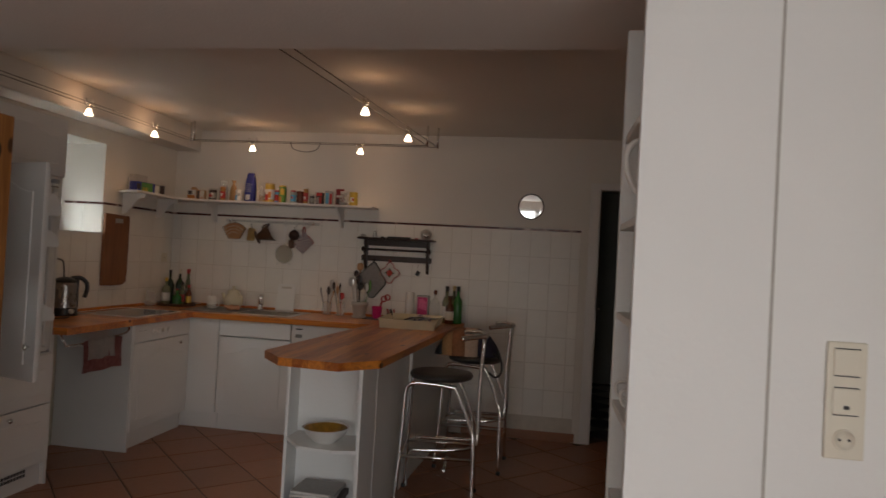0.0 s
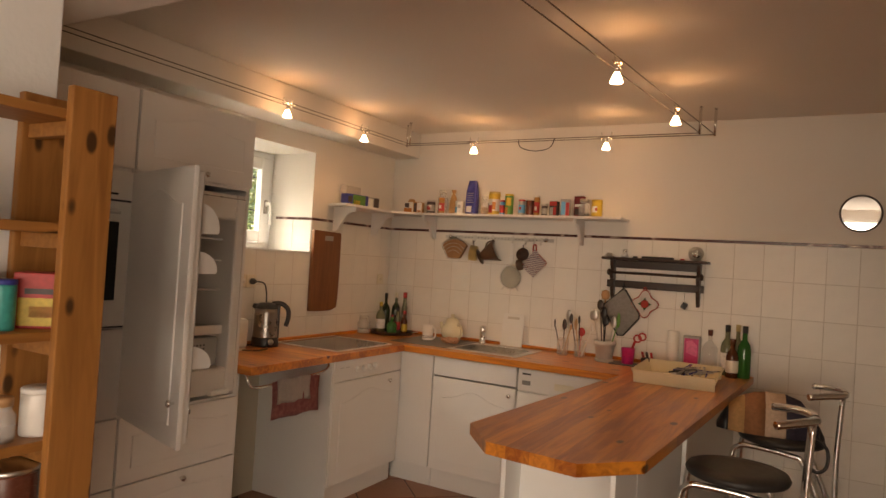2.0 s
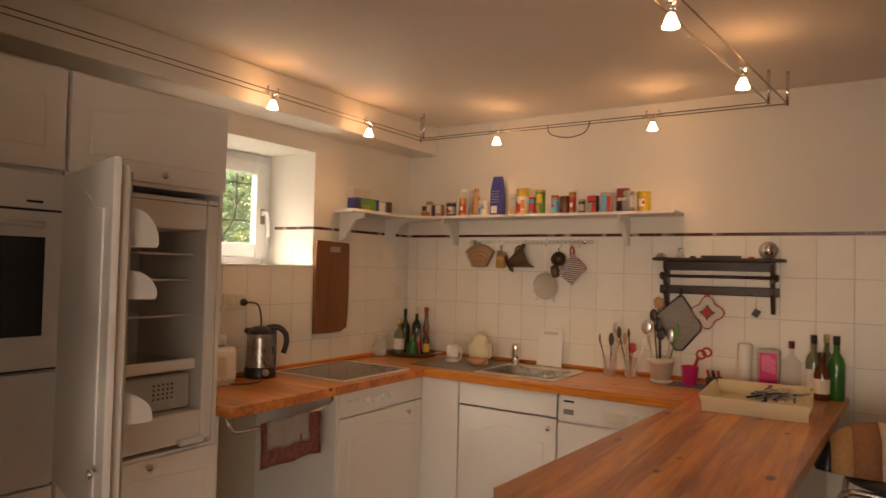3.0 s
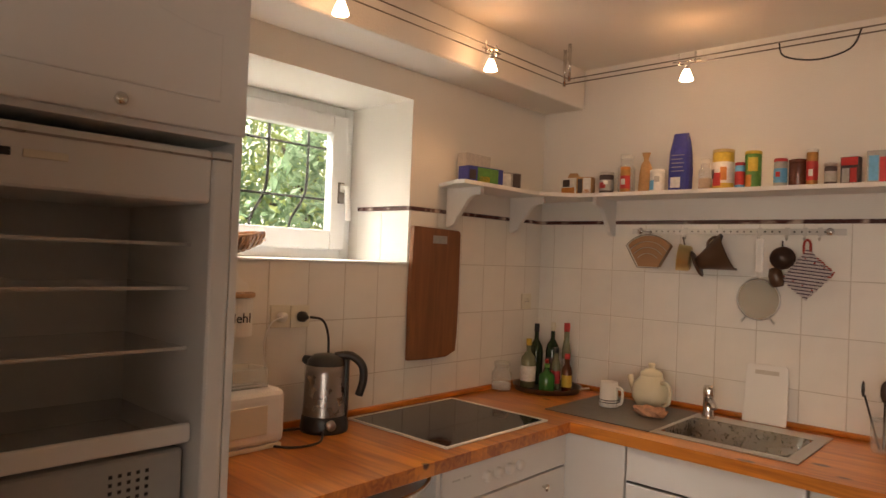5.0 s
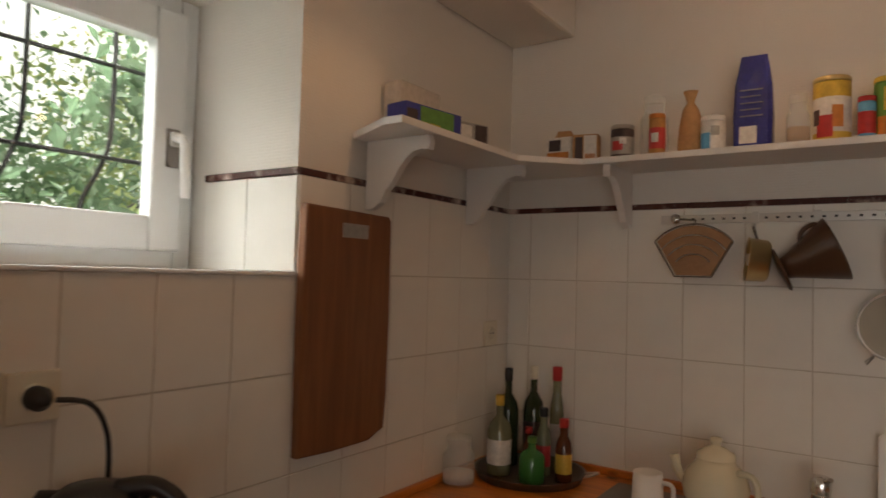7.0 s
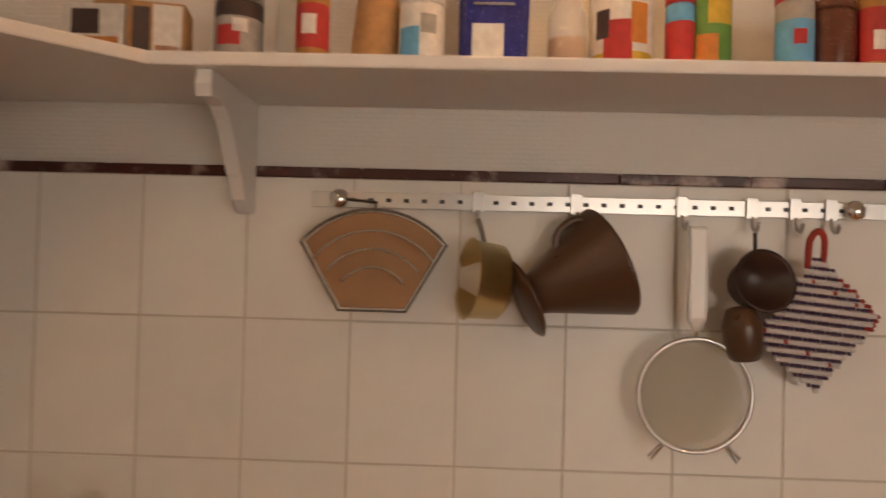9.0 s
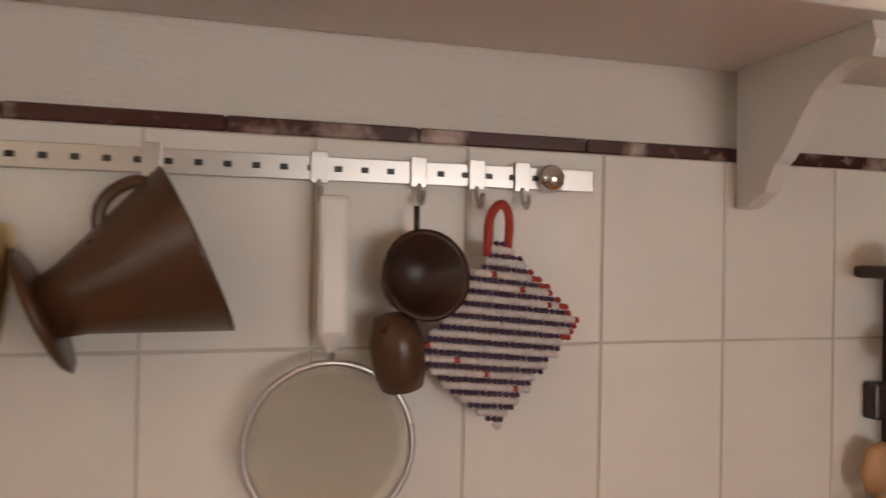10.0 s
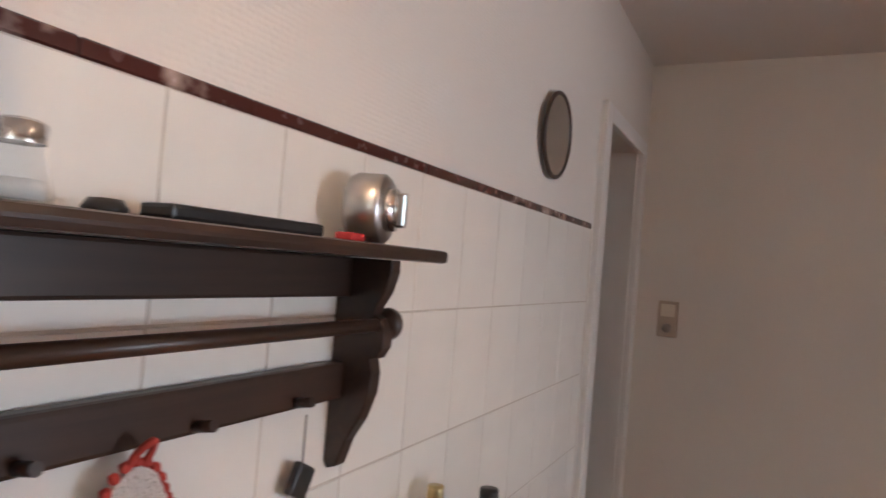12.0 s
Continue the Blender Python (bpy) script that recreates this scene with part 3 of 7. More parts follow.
bar = thing("breakfast_bar", "oiled knotty pine breakfast bar top with cut corners", "worktop")
BAR = [(-1.713, 4.50), (-1.557, 4.31), (-1.235, 4.275), (-1.07, 4.46), (-0.935, BACK_Y - 0.01), (-1.583, BACK_Y - 0.01), (-1.583, WF_Y)]
for k in range(9):
    piece = cut(BAR, -1.715 + k * 0.0872, -1.715 + (k + 1) * 0.0872)
    if len(piece) > 2:
        part("stave", prism(piece, "z", Z0 + 0.001, TOP_Z + 0.001, 0.0012), M_TOP_Y, bar)

# ---- cabinet fronts ----


def arch_panel(w, h, y0, y1, m=0.07, rise=0.05):
    """The raised field of a country-style door, with a curved top edge."""
    pts = [(m, m), (w - m, m), (w - m, h - m - rise)]
    for k in range(1, 12):
        u = k / 12
        pts.append((w - m - u * (w - 2 * m), h - m - rise + rise * (0.5 - 0.5 * math.cos(2 * math.pi * u)) ** 1.4))
    pts.append((m, h - m - rise))
    return prism(pts, "y", y0, y1, 0.004)


def front(parent, name, x0, z0, w, h, panel=True, rise=0.05, knob=None):
    """A lacquered front in the local x-z plane; it faces -y."""
    ob = part(name, block((0, -0.020, 0), (w, 0, h), 0.004), M_FRONT, parent)
    ob.location = (x0, 0, z0)
    if panel:
        part("field", arch_panel(w, h, -0.0255, -0.018, min(0.07, h * 0.22), rise), M_FRONT, ob)
    if knob:
        k = part("handle", lathe([(0.005, 0), (0.005, 0.012), (0.013, 0.017), (0.014, 0.024), (0.008, 0.029), (0, 0.030)], 14), M_CHROME, ob, "small chrome knob")
        k.matrix_local = pose(knob[0], -0.02, knob[1], 90)
    return ob


def carcass(parent, w, d, z0, z1, mat=None, label=""):
    part("body", block((0.001, 0.002, z0), (w - 0.001, d, z1), 0.002), mat or M_CARCASS, parent, label)


# hob cabinet on the window wall; fronts face +x
HOB_Y0 = 5.416
c = thing("hob_cabinet", "white base cabinet with oven-style control panel under the hob", "cabinet", (-3.095, HOB_Y0, 0), 90)
W = 6.143 - HOB_Y0
carcass(c, W, 0.56, 0.13, Z0 - 0.001)
part("plinth", block((0.004, 0.03, 0), (W - 0.002, 0.05, 0.13), 0.002), M_FRONT, c)
part("side_panel", block((-0.018, -0.015, 0.0), (0.0, 0.56, Z0 - 0.002), 0.002), M_CARCASS, c)
cp = front(c, "control_panel", 0.004, 0.755, W - 0.008, 0.122, False)
for k in range(4):
    kb = part("knob", lathe([(0.019, 0), (0.018, 0.014), (0.014, 0.018), (0, 0.018)], 16), M_WHITE, cp)
    kb.matrix_local = pose(0.22 + k * 0.062, -0.02, 0.06, 90)
for k in range(2):
    part("label_bar", block((0.05 + k * 0.055, -0.0215, 0.075), (0.085 + k * 0.055, -0.0195, 0.081)), M_STEEL, cp)
front(c, "door", 0.004, 0.135, W - 0.008, 0.612, True, 0.055, (W - 0.16, 0.565))

# back run; fronts face -y
BF = 6.165
c = thing("corner_filler", "white blind corner panel between the base cabinets", "cabinet", (-3.095, BF, 0))
carcass(c, 0.27, 0.58, 0.13, Z0 - 0.001)
front(c, "panel", -0.03, 0.135, 0.297, 0.742, False)
part("plinth", block((-0.06, 0.03, 0), (0.268, 0.05, 0.13), 0.002), M_FRONT, c)
c = thing("sink_cabinet", "white sink base cabinet with arched panel door", "cabinet", (-2.822, BF, 0))
carcass(c, 0.60, 0.58, 0.13, 0.70)
front(c, "drawer_front", 0.003, 0.755, 0.594, 0.122, False)
front(c, "door", 0.003, 0.135, 0.594, 0.610, True, 0.06, (0.555, 0.56))
part("plinth", block((0.0, 0.03, 0), (0.6, 0.05, 0.13), 0.002), M_FRONT, c)
c = thing("dishwasher", "white built-in dishwasher with a control strip", "dishwasher", (-2.218, BF, 0))
carcass(c, 0.60, 0.56, 0.13, Z0 - 0.002)
dp = front(c, "control_panel", 0.003, 0.745, 0.594, 0.132, False)
part("display", block((0.03, -0.0215, 0.035), (0.085, -0.0195, 0.062), 0.001), plain("grey_display", (0.22, 0.22, 0.21), 0.3), dp)
part("emblem", block((0.03, -0.0215, 0.098), (0.085, -0.0195, 0.108)), M_BLACK, dp)
part("grip", block((0.24, -0.024, 0.03), (0.36, -0.0195, 0.07), 0.006), M_PLASTIC, dp)
for k in range(5):
    bt = part("button", lathe([(0.008, 0), (0.007, 0.005), (0, 0.005)], 12), M_WHITE, dp)
    bt.matrix_local = pose(0.40 + k * 0.032, -0.02, 0.07, 90)
front(c, "door", 0.003, 0.135, 0.594, 0.60, True, 0.05)
part("plinth", block((0.0, 0.03, 0), (0.63, 0.05, 0.13), 0.002), M_FRONT, c)

# carcass of the bar with its open end shelf
c = thing("bar_cabinet", "white bar base with a long grey-white side panel", "cabinet", (-1.60, 4.72, 0))
part("body", prism([(0.0, 0.0), (0.452, 0.0), (0.57, 2.05), (0.03, 2.05), (0.03, 1.45)], "z", 0.0, Z0 - 0.002), M_CARCASS, c)
part("batten", prism([(0.499, 0.62), (0.5165, 0.62), (0.518, 0.645), (0.5005, 0.645)], "z", 0.0, Z0 - 0.003), M_REVEAL, c, "white joint strip")
c = thing("end_shelf", "white open end shelf under the bar", "shelf", (-1.60, 4.72, 0))
part("back_panel", block((0.0, -0.02, 0.0), (0.45, -0.002, Z0 - 0.002), 0.002), M_REVEAL, c)
part("side_panel", block((0.432, -0.30, 0.0), (0.45, -0.021, Z0 - 0.002), 0.002), M_REVEAL, c)
part("side_panel", block((0.0, -0.17, 0.0), (0.018, -0.021, Z0 - 0.002), 0.002), M_REVEAL, c)
for z in (0.10, 0.47):
    part("shelf_board", prism([(0.019, -0.022), (0.019, -0.175), (0.13, -0.31), (0.32, -0.335), (0.431, -0.30), (0.431, -0.022)], "z", z - 0.018, z, 0.002), M_REVEAL, c)

# ---- tall cabinets; fronts face +x ----
TX = -3.14
c = thing("oven_cabinet", "tall white cabinet with a built-in oven", "cabinet", (TX, 3.402, 0), 90)
W = 0.655
carcass(c, W, 0.52, 0.13, 2.155)
front(c, "upper_door", 0.004, 1.815, W - 0.008, 0.342, True, 0.03, (W / 2, 0.03))
ov = part("oven", block((0.006, -0.022, 1.155), (W - 0.006, 0.0, 1.80), 0.004), M_WHITE, c, "white built-in oven with dark glass")
part("oven_glass", block((0.07, -0.027, 1.27), (W - 0.06, -0.021, 1.59), 0.012), M_GLASSBLACK, ov)
part("gap", block((0.01, -0.0235, 1.673), (W - 0.01, -0.0215, 1.681)), M_BLACK, ov)
part("gap", block((0.01, -0.0235, 1.157), (W - 0.01, -0.0215, 1.164)), M_BLACK, ov)
part("oven_handle", tube([(0.08, -0.022, 1.63), (0.08, -0.055, 1.63), (W - 0.08, -0.055, 1.63), (W - 0.08, -0.022, 1.63)], 0.009, 8), M_WHITE, ov)
part("emblem", block((W - 0.12, -0.0235, 1.70), (W - 0.07, -0.0215, 1.708)), M_BLACK, ov)
front(c, "middle_front", 0.004, 0.785, W - 0.008, 0.365, False)
front(c, "drawer_front", 0.004, 0.49, W - 0.008, 0.285, True, 0.0)
front(c, "drawer_front", 0.004, 0.148, W - 0.008, 0.335, True, 0.0, (W / 2, 0.30))
part("plinth", block((0.0, 0.03, 0), (W, 0.05, 0.145), 0.002), M_FRONT, c)

c = thing("fridge_cabinet", "tall white cabinet with an open, empty fridge", "fridge", (TX, 4.062, 0), 90)
W = 0.655
bm = block((0.001, 0.0, 1.80), (W - 0.001, 0.52, 2.155), 0.002)
box(bm, (0.001, 0.0, 0.13), (W - 0.001, 0.52, 0.785), 0.002)
box(bm, (0.001, 0.0, 0.785), (0.02, 0.52, 1.80))
box(bm, (W - 0.02, 0.0, 0.785), (W - 0.001, 0.52, 1.80))
box(bm, (0.02, 0.505, 0.785), (W - 0.02, 0.52, 1.80))
part("body", bm, M_CARCASS, c)
front(c, "upper_door", 0.004, 1.815, W - 0.008, 0.342, True, 0.045, (W / 2 + 0.02, 0.03))
front(c, "drawer_front", 0.004, 0.49, W - 0.008, 0.285, True, 0.02, (W / 2, 0.262))
front(c, "drawer_front", 0.004, 0.148, W - 0.008, 0.335, True, 0.02, (W / 2, 0.30))
pl = part("plinth", block((0.0, 0.03, 0), (W, 0.05, 0.145), 0.002), M_FRONT, c)
for i in range(14):
    for j in range(2):
        part("vent_slot", block((0.24 + i * 0.022, 0.0285, 0.075 + j * 0.024), (0.256 + i * 0.022, 0.0305, 0.093 + j * 0.024)), M_BLACK, pl)
M_LINER = material("fridge_liner", (0.72, 0.71, 0.68), 0.35, scale=5, amount=0.03)
part("liner_side", block((0.022, -0.004, 0.80), (0.075, 0.46, 1.775), 0.012, 3), M_LINER, c, "white moulded fridge side")
part("liner_side", block((W - 0.075, -0.004, 0.80), (W - 0.022, 0.46, 1.775), 0.012, 3), M_LINER, c, "white moulded fridge side")
part("liner_top", block((0.076, -0.003, 1.648), (W - 0.076, 0.46, 1.774), 0.014, 3), M_LINER, c, "white fridge head strip")
part("liner_floor", block((0.076, -0.003, 0.80), (W - 0.076, 0.46, 0.925), 0.014, 3), M_LINER, c)
part("liner_back", block((0.022, 0.461, 0.80), (W - 0.022, 0.50, 1.775)), M_LINER, c)
part("liner_rim", block((0.03, -0.007, 1.752), (W - 0.03, -0.0045, 1.757)), M_KETTLE, c, "dark seam over the head strip")
for z in (1.30, 1.445, 1.55):
    g = part("glass_shelf", block((0.077, 0.09, z), (W - 0.077, 0.455, z + 0.005), 0.001), M_THIN, c)
    part("shelf_edge", block((0.077, 0.083, z - 0.002), (W - 0.077, 0.0895, z + 0.006), 0.002), M_STEEL, g)
cr = part("crisper", block((0.085, 0.06, 0.928), (W - 0.085, 0.44, 1.07), 0.014, 3), plain("smoked_plastic", (0.40, 0.41, 0.40), 0.2), c, "grey crisper drawer")
for i in range(5):
    for j in range(4):
        part("vent_dot", block((0.40 + i * 0.02, 0.0585, 0.975 + j * 0.018), (0.408 + i * 0.02, 0.0605, 0.983 + j * 0.018)), M_BLACK, cr)
part("flap", block((0.079, 0.04, 1.085), (W - 0.079, 0.058, 1.13), 0.007, 3), M_WHITE, c)
part("flap_shelf", block((0.079, 0.0585, 1.112), (W - 0.079, 0.455, 1.118), 0.001), M_THIN, c)
part("thermostat", block((0.14, -0.0075, 1.706), (0.17, -0.0032, 1.722), 0.002), M_BLACK, c)
part("thermostat", block((0.19, -0.0075, 1.706), (0.27, -0.0032, 1.722), 0.002), M_PLASTIC, c)
part("catch", block((W - 0.19, -0.035, 0.80), (W - 0.08, -0.003, 0.825), 0.006), M_LINER, c)
# the opened door, with the fridge's own inner door on it
dr = part("door", block((0, -0.020, 0.79), (0.605, 0.0, 1.80), 0.004), M_FRONT, c, "white fridge door standing wide open")
dr.matrix_local = pose(0.012, -0.012, 0, 0, 0, -106)
part("field", moved(arch_panel(0.605, 1.01, -0.0255, -0.018, 0.075, 0.06), pose(0, 0, 0.79)), M_FRONT, dr)
k = part("handle", lathe([(0.005, 0), (0.005, 0.012), (0.013, 0.017), (0.014, 0.024), (0.008, 0.029), (0, 0.030)], 14), M_CHROME, dr, "small chrome knob")
k.matrix_local = pose(0.565, -0.02, 0.95, 90)
inner = part("inner_door", block((0.03, 0.004, 0.80), (0.57, 0.035, 1.785), 0.008), M_LINER, dr)
part("gasket", ring(bmesh.new(), 0, 0.010, 0.05, 0.55, 0.815, 1.77, 0.018, 0.003), plain("grey_rubber", (0.45, 0.44, 0.42), 0.6), inner).matrix_local = Matrix(((0, 1, 0, 0), (1, 0, 0, 0.0352), (0, 0, 1, 0), (0, 0, 0, 1)))
for z, hh in ((1.055, 0.085), (1.41, 0.085), (1.56, 0.115)):
    part("door_rack", prism([(0.036, z), (0.128, z)] + [(0.036 + 0.098 * math.cos(math.pi * k / 18) ** 0.8, z + 0.012 + (hh - 0.012) * math.sin(math.pi * k / 18)) for k in range(9)] + [(0.036, z + hh)], "x", 0.09, 0.51, 0.002), M_LINER, inner)
# the open bay between the fridge and the hob cabinet
M_BEIGE = material("beige_panel", (0.56, 0.51, 0.40), 0.7, scale=3, amount=0.06)
structure("bay_panel", block((LEFT_X + 0.001, 4.722, 0), (LEFT_X + 0.018, HOB_Y0 - 0.02, Z0 - 0.002), 0.002), M_BEIGE, "bare beige wall panel under the worktop", "panel")
structure("end_panel", block((LEFT_X + 0.003, 4.718, 0.0), (TX + 0.0, 4.734, Z0 - 0.002), 0.002), M_CARCASS, "white cabinet end panel", "panel")
# ---- wall shelf with brackets ----
SZ = 1.868
c = thing("wall_shelf", "white painted corner shelf on curved brackets", "shelf")
part("shelf_board", prism([(LEFT_X + 0.001, 5.985), (-3.50, 5.90), (-3.447, 5.90), (-3.447, 6.43), (-3.31, 6.566), (-1.742, 6.566), (-1.742, BACK_Y - 0.001), (LEFT_X + 0.001, BACK_Y - 0.001)], "z", SZ - 0.018, SZ, 0.003), M_FRONT, c)


def bracket_outline(sign=1):
    pts = [(0, 0), (-0.19, 0), (-0.195, -0.02)]
    for k in range(9):
        u = k / 8
        pts.append((-0.19 + 0.125 * u + 0.02 * math.sin(math.pi * u), -0.035 - 0.09 * u ** 1.3 + 0.012 * math.sin(2 * math.pi * u)))
    pts += [(-0.05, -0.155), (-0.02, -0.172), (0, -0.172)]
    return pts


for bx in (-3.243, -2.055):
    part("bracket", moved(prism(bracket_outline(), "x", -0.011, 0.011, 0.002), pose(bx, BACK_Y - 0.012, SZ - 0.018)), M_FRONT, c)
for by in (6.035, 6.50):
    part("bracket", moved(prism(bracket_outline(), "x", -0.011, 0.011, 0.002), pose(LEFT_X + 0.012, by, SZ - 0.018, 0, 0, 90)), M_FRONT, c)

# ---- lamp wires and halogen lamps ----
RZ = 2.357
c = thing("lamp_wire", "low-voltage cable lighting strung below the ceiling", "cable light")
outer = [(-3.355, 3.60, RZ), (-3.345, 6.45, RZ), (-1.19, 6.45, RZ), (-1.473, 3.60, RZ)]
inner_w = [(-3.285, 3.60, RZ), (-3.28, 6.385, RZ), (-1.265, 6.385, RZ), (-1.543, 3.60, RZ)]
for line in (outer, inner_w):
    for a, b in zip(line, line[1:]):
        part("wire", tube([a, b], 0.0026, 6), M_WIRE, c)
for p in (outer[1], inner_w[1], outer[2], inner_w[2]):
    part("ceiling_post", tube([(p[0], p[1], RZ - 0.01), (p[0], p[1], 2.3135 if p[0] < -3.434 else CEIL_Z - 0.001)], 0.008, 10), M_CHROME, c)
part("jumper", tube(arc([(-2.42, 6.40, RZ), (-2.40, 6.40, RZ - 0.05), (-2.30, 6.41, RZ - 0.075), (-2.20, 6.41, RZ - 0.055), (-2.17, 6.42, RZ + 0.01)], 5), 0.003, 6), M_BLACK, c)
LAMPS = [(-3.318, 5.135, 90), (-3.315, 5.875, 90), (-2.762, 6.418, 0), (-1.825, 6.418, 0), (-1.29, 5.785, 84), (-1.373, 4.956, 84)]
shade_profile = [(0.010, 0.0), (0.013, -0.005), (0.026, -0.038), (0.0265, -0.043), (0.0235, -0.043), (0.010, -0.008), (0.0, -0.006)]
first = thing("halogen_lamp", "small lit halogen spot with a frosted glass cone", "lamp", (0, 0, 0), 0, "halogen lamps on the wires")
part("shade", lathe(shade_profile, 18), M_LAMP, first, "glowing frosted glass cone")
part("holder", lathe([(0.0, 0.03), (0.008, 0.03), (0.011, 0.022), (0.011, 0.0), (0, 0.0)], 14), M_CHROME, first)
bm = tube([(0, -0.055, 0.035), (0, 0.055, 0.035)], 0.0035, 8)
for s in (-1, 1):
    tube([(0, 0.033 * s, 0.02), (0, 0.033 * s, 0.065)], 0.004, 8, bm)
part("crossbar", bm, M_CHROME, first)
for i, (lx, ly, turn) in enumerate(LAMPS):
    m = pose(lx, ly, RZ - 0.033, 0, 0, turn - 90)
    if i == 0:
        first.matrix_world = m
    else:
        copy_thing(first, m)
    # the beam out of the cone's mouth, and the stray light round the socket
    data = bpy.data.lights.new("halogen_bulb", "SPOT")
    data.energy, data.shadow_soft_size, data.color = 2.7, 0.012, (1.0, 0.61, 0.33)
    data.spot_size, data.spot_blend = radians(138), 0.55
    new("halogen_bulb", data).location = (lx, ly, RZ - 0.033 - 0.050)
    data = bpy.data.lights.new("halogen_stray", "POINT")
    data.energy, data.shadow_soft_size, data.color = 0.46, 0.006, (1.0, 0.55, 0.26)
    new("halogen_stray", data).location = (lx + 0.018, ly + 0.018, RZ + 0.022)

# ---- dark towel rack on the tiled wall ----
c = thing("towel_rack", "dark stained wooden wall rack with a top ledge and rail", "wall rack", (-1.549, BACK_Y - 0.008, 1.608))
part("top_board", block((-0.334, -0.125, -0.014), (0.334, 0.0, 0.003), 0.007), M_DARKWOOD, c)
part("top_rail", block((-0.272, -0.022, -0.066), (0.272, -0.001, -0.0145), 0.004), M_DARKWOOD, c)
part("bottom_rail", block((-0.315, -0.022, -0.198), (0.302, -0.001, -0.150), 0.005), M_DARKWOOD, c)
side = [(0, -0.0145), (-0.135, -0.0145), (-0.137, -0.03), (-0.125, -0.055), (-0.105, -0.075), (-0.10, -0.085), (-0.118, -0.09), (-0.13, -0.105), (-0.13, -0.125), (-0.115, -0.14), (-0.10, -0.142), (-0.108, -0.16), (-0.105, -0.185), (-0.085, -0.22), (-0.055, -0.25), (-0.035, -0.285), (-0.012, -0.29), (0, -0.28)]
for s in (-1, 1):
    part("side_bracket", prism([(u * 0.6, v) for u, v in side], "x", s * 0.272 - 0.011, s * 0.272 + 0.011, 0.002), M_DARKWOOD, c)
part("rod", tube([(-0.285, -0.064, -0.098), (0.285, -0.064, -0.098)], 0.0085, 10), M_DARKWOOD, c)
for s in (-0.15, 0.02, 0.17):
    part("peg", tube([(s, -0.02, -0.19), (s, -0.045, -0.185)], 0.006, 8), M_DARKWOOD, c)
for s in (-1, 1):
    part("finial", moved(lathe([(0, -0.014), (0.012, -0.013), (0.0205, -0.006), (0.0215, 0.003), (0.016, 0.011), (0, 0.014)], 20), pose(s * 0.291, -0.064, -0.098, 0, 90)), M_DARKWOOD, c)
RX, RY, RZT = -1.549, BACK_Y - 0.008, 1.6115


# ---- hook rail with utensils ----
HR_Z, HR_Y = 1.703, BACK_Y - 0.013
c = thing("hook_rail", "perforated steel hanging rail with hooks", "rail")
bm = block((-3.142, HR_Y - 0.006, HR_Z - 0.0125), (-2.263, HR_Y, HR_Z + 0.0125), 0.001)
part("bar", bm, M_STEEL, c)
for k in range(30):
    xx = -3.105 + k * 0.0275
    part("hole", block((xx - 0.004, HR_Y - 0.0075, HR_Z - 0.003), (xx + 0.004, HR_Y - 0.0062, HR_Z + 0.003), 0.0008, 1), M_BLACK, c)
for xx in (-3.098, -2.318):
    part("cap", moved(lathe([(0.016, 0), (0.016, 0.006), (0.012, 0.013), (0, 0.016)], 18), pose(xx, HR_Y - 0.007, HR_Z, 90)), M_CHROME, c, "domed chrome screw cap")
HOOKS = (-2.885, -2.735, -2.575, -2.47, -2.405, -2.352)
for xx in HOOKS:
    bm = block((xx - 0.009, HR_Y - 0.010, HR_Z - 0.016), (xx + 0.009, HR_Y - 0.007, HR_Z + 0.017), 0.001)
    tube(arc([(xx, HR_Y - 0.009, HR_Z - 0.012), (xx, HR_Y - 0.012, HR_Z - 0.028), (xx, HR_Y - 0.024, HR_Z - 0.034), (xx, HR_Y - 0.032, HR_Z - 0.022)], 4), 0.0028, 6, bm)
    part("hook", bm, M_STEEL, c)
UY = HR_Y - 0.03


def disc_arc(cx, cz, r, a0, a1, n=14):
    return [(cx + r * math.cos(a0 + (a1 - a0) * k / n), cz + r * math.sin(a0 + (a1 - a0) * k / n)) for k in range(n + 1)]


# filter-paper holder
M_PAPER = material("brown_paper", (0.36, 0.20, 0.10), 0.8, scale=30, amount=0.12, bump=0.2)
c = thing("filter_holder", "wire holder full of brown coffee filter papers", "filter holder", (-3.038, UY, 1.540))
fan = [(-0.047, 0.0), (0.047, 0.0)] + [(u * 1.0, v) for u, v in disc_arc(0, 0.005, 0.136, radians(42), radians(138))]
part("filter_paper", prism(fan, "y", -0.022, 0.012, 0.002), M_PAPER, c)
part("frame", tube([(u, -0.026, v) for u, v in disc_arc(0, 0.005, 0.140, radians(40), radians(140))] + [(-0.05, -0.026, -0.004), (0.05, -0.026, -0.004)], 0.0022, 6, None, True), M_WIRE, c)
for r in (0.112, 0.085, 0.058):
    part("wire", tube([(u, -0.028, v) for u, v in disc_arc(0, 0.002, r, radians(38), radians(142))], 0.0018, 6), M_STEEL, c)
part("hanger", tube([(0.0, -0.02, 0.143), (0.0, 0.005, 0.158), (-0.05, 0.012, 0.163)], 0.0022, 6), M_WIRE, c)

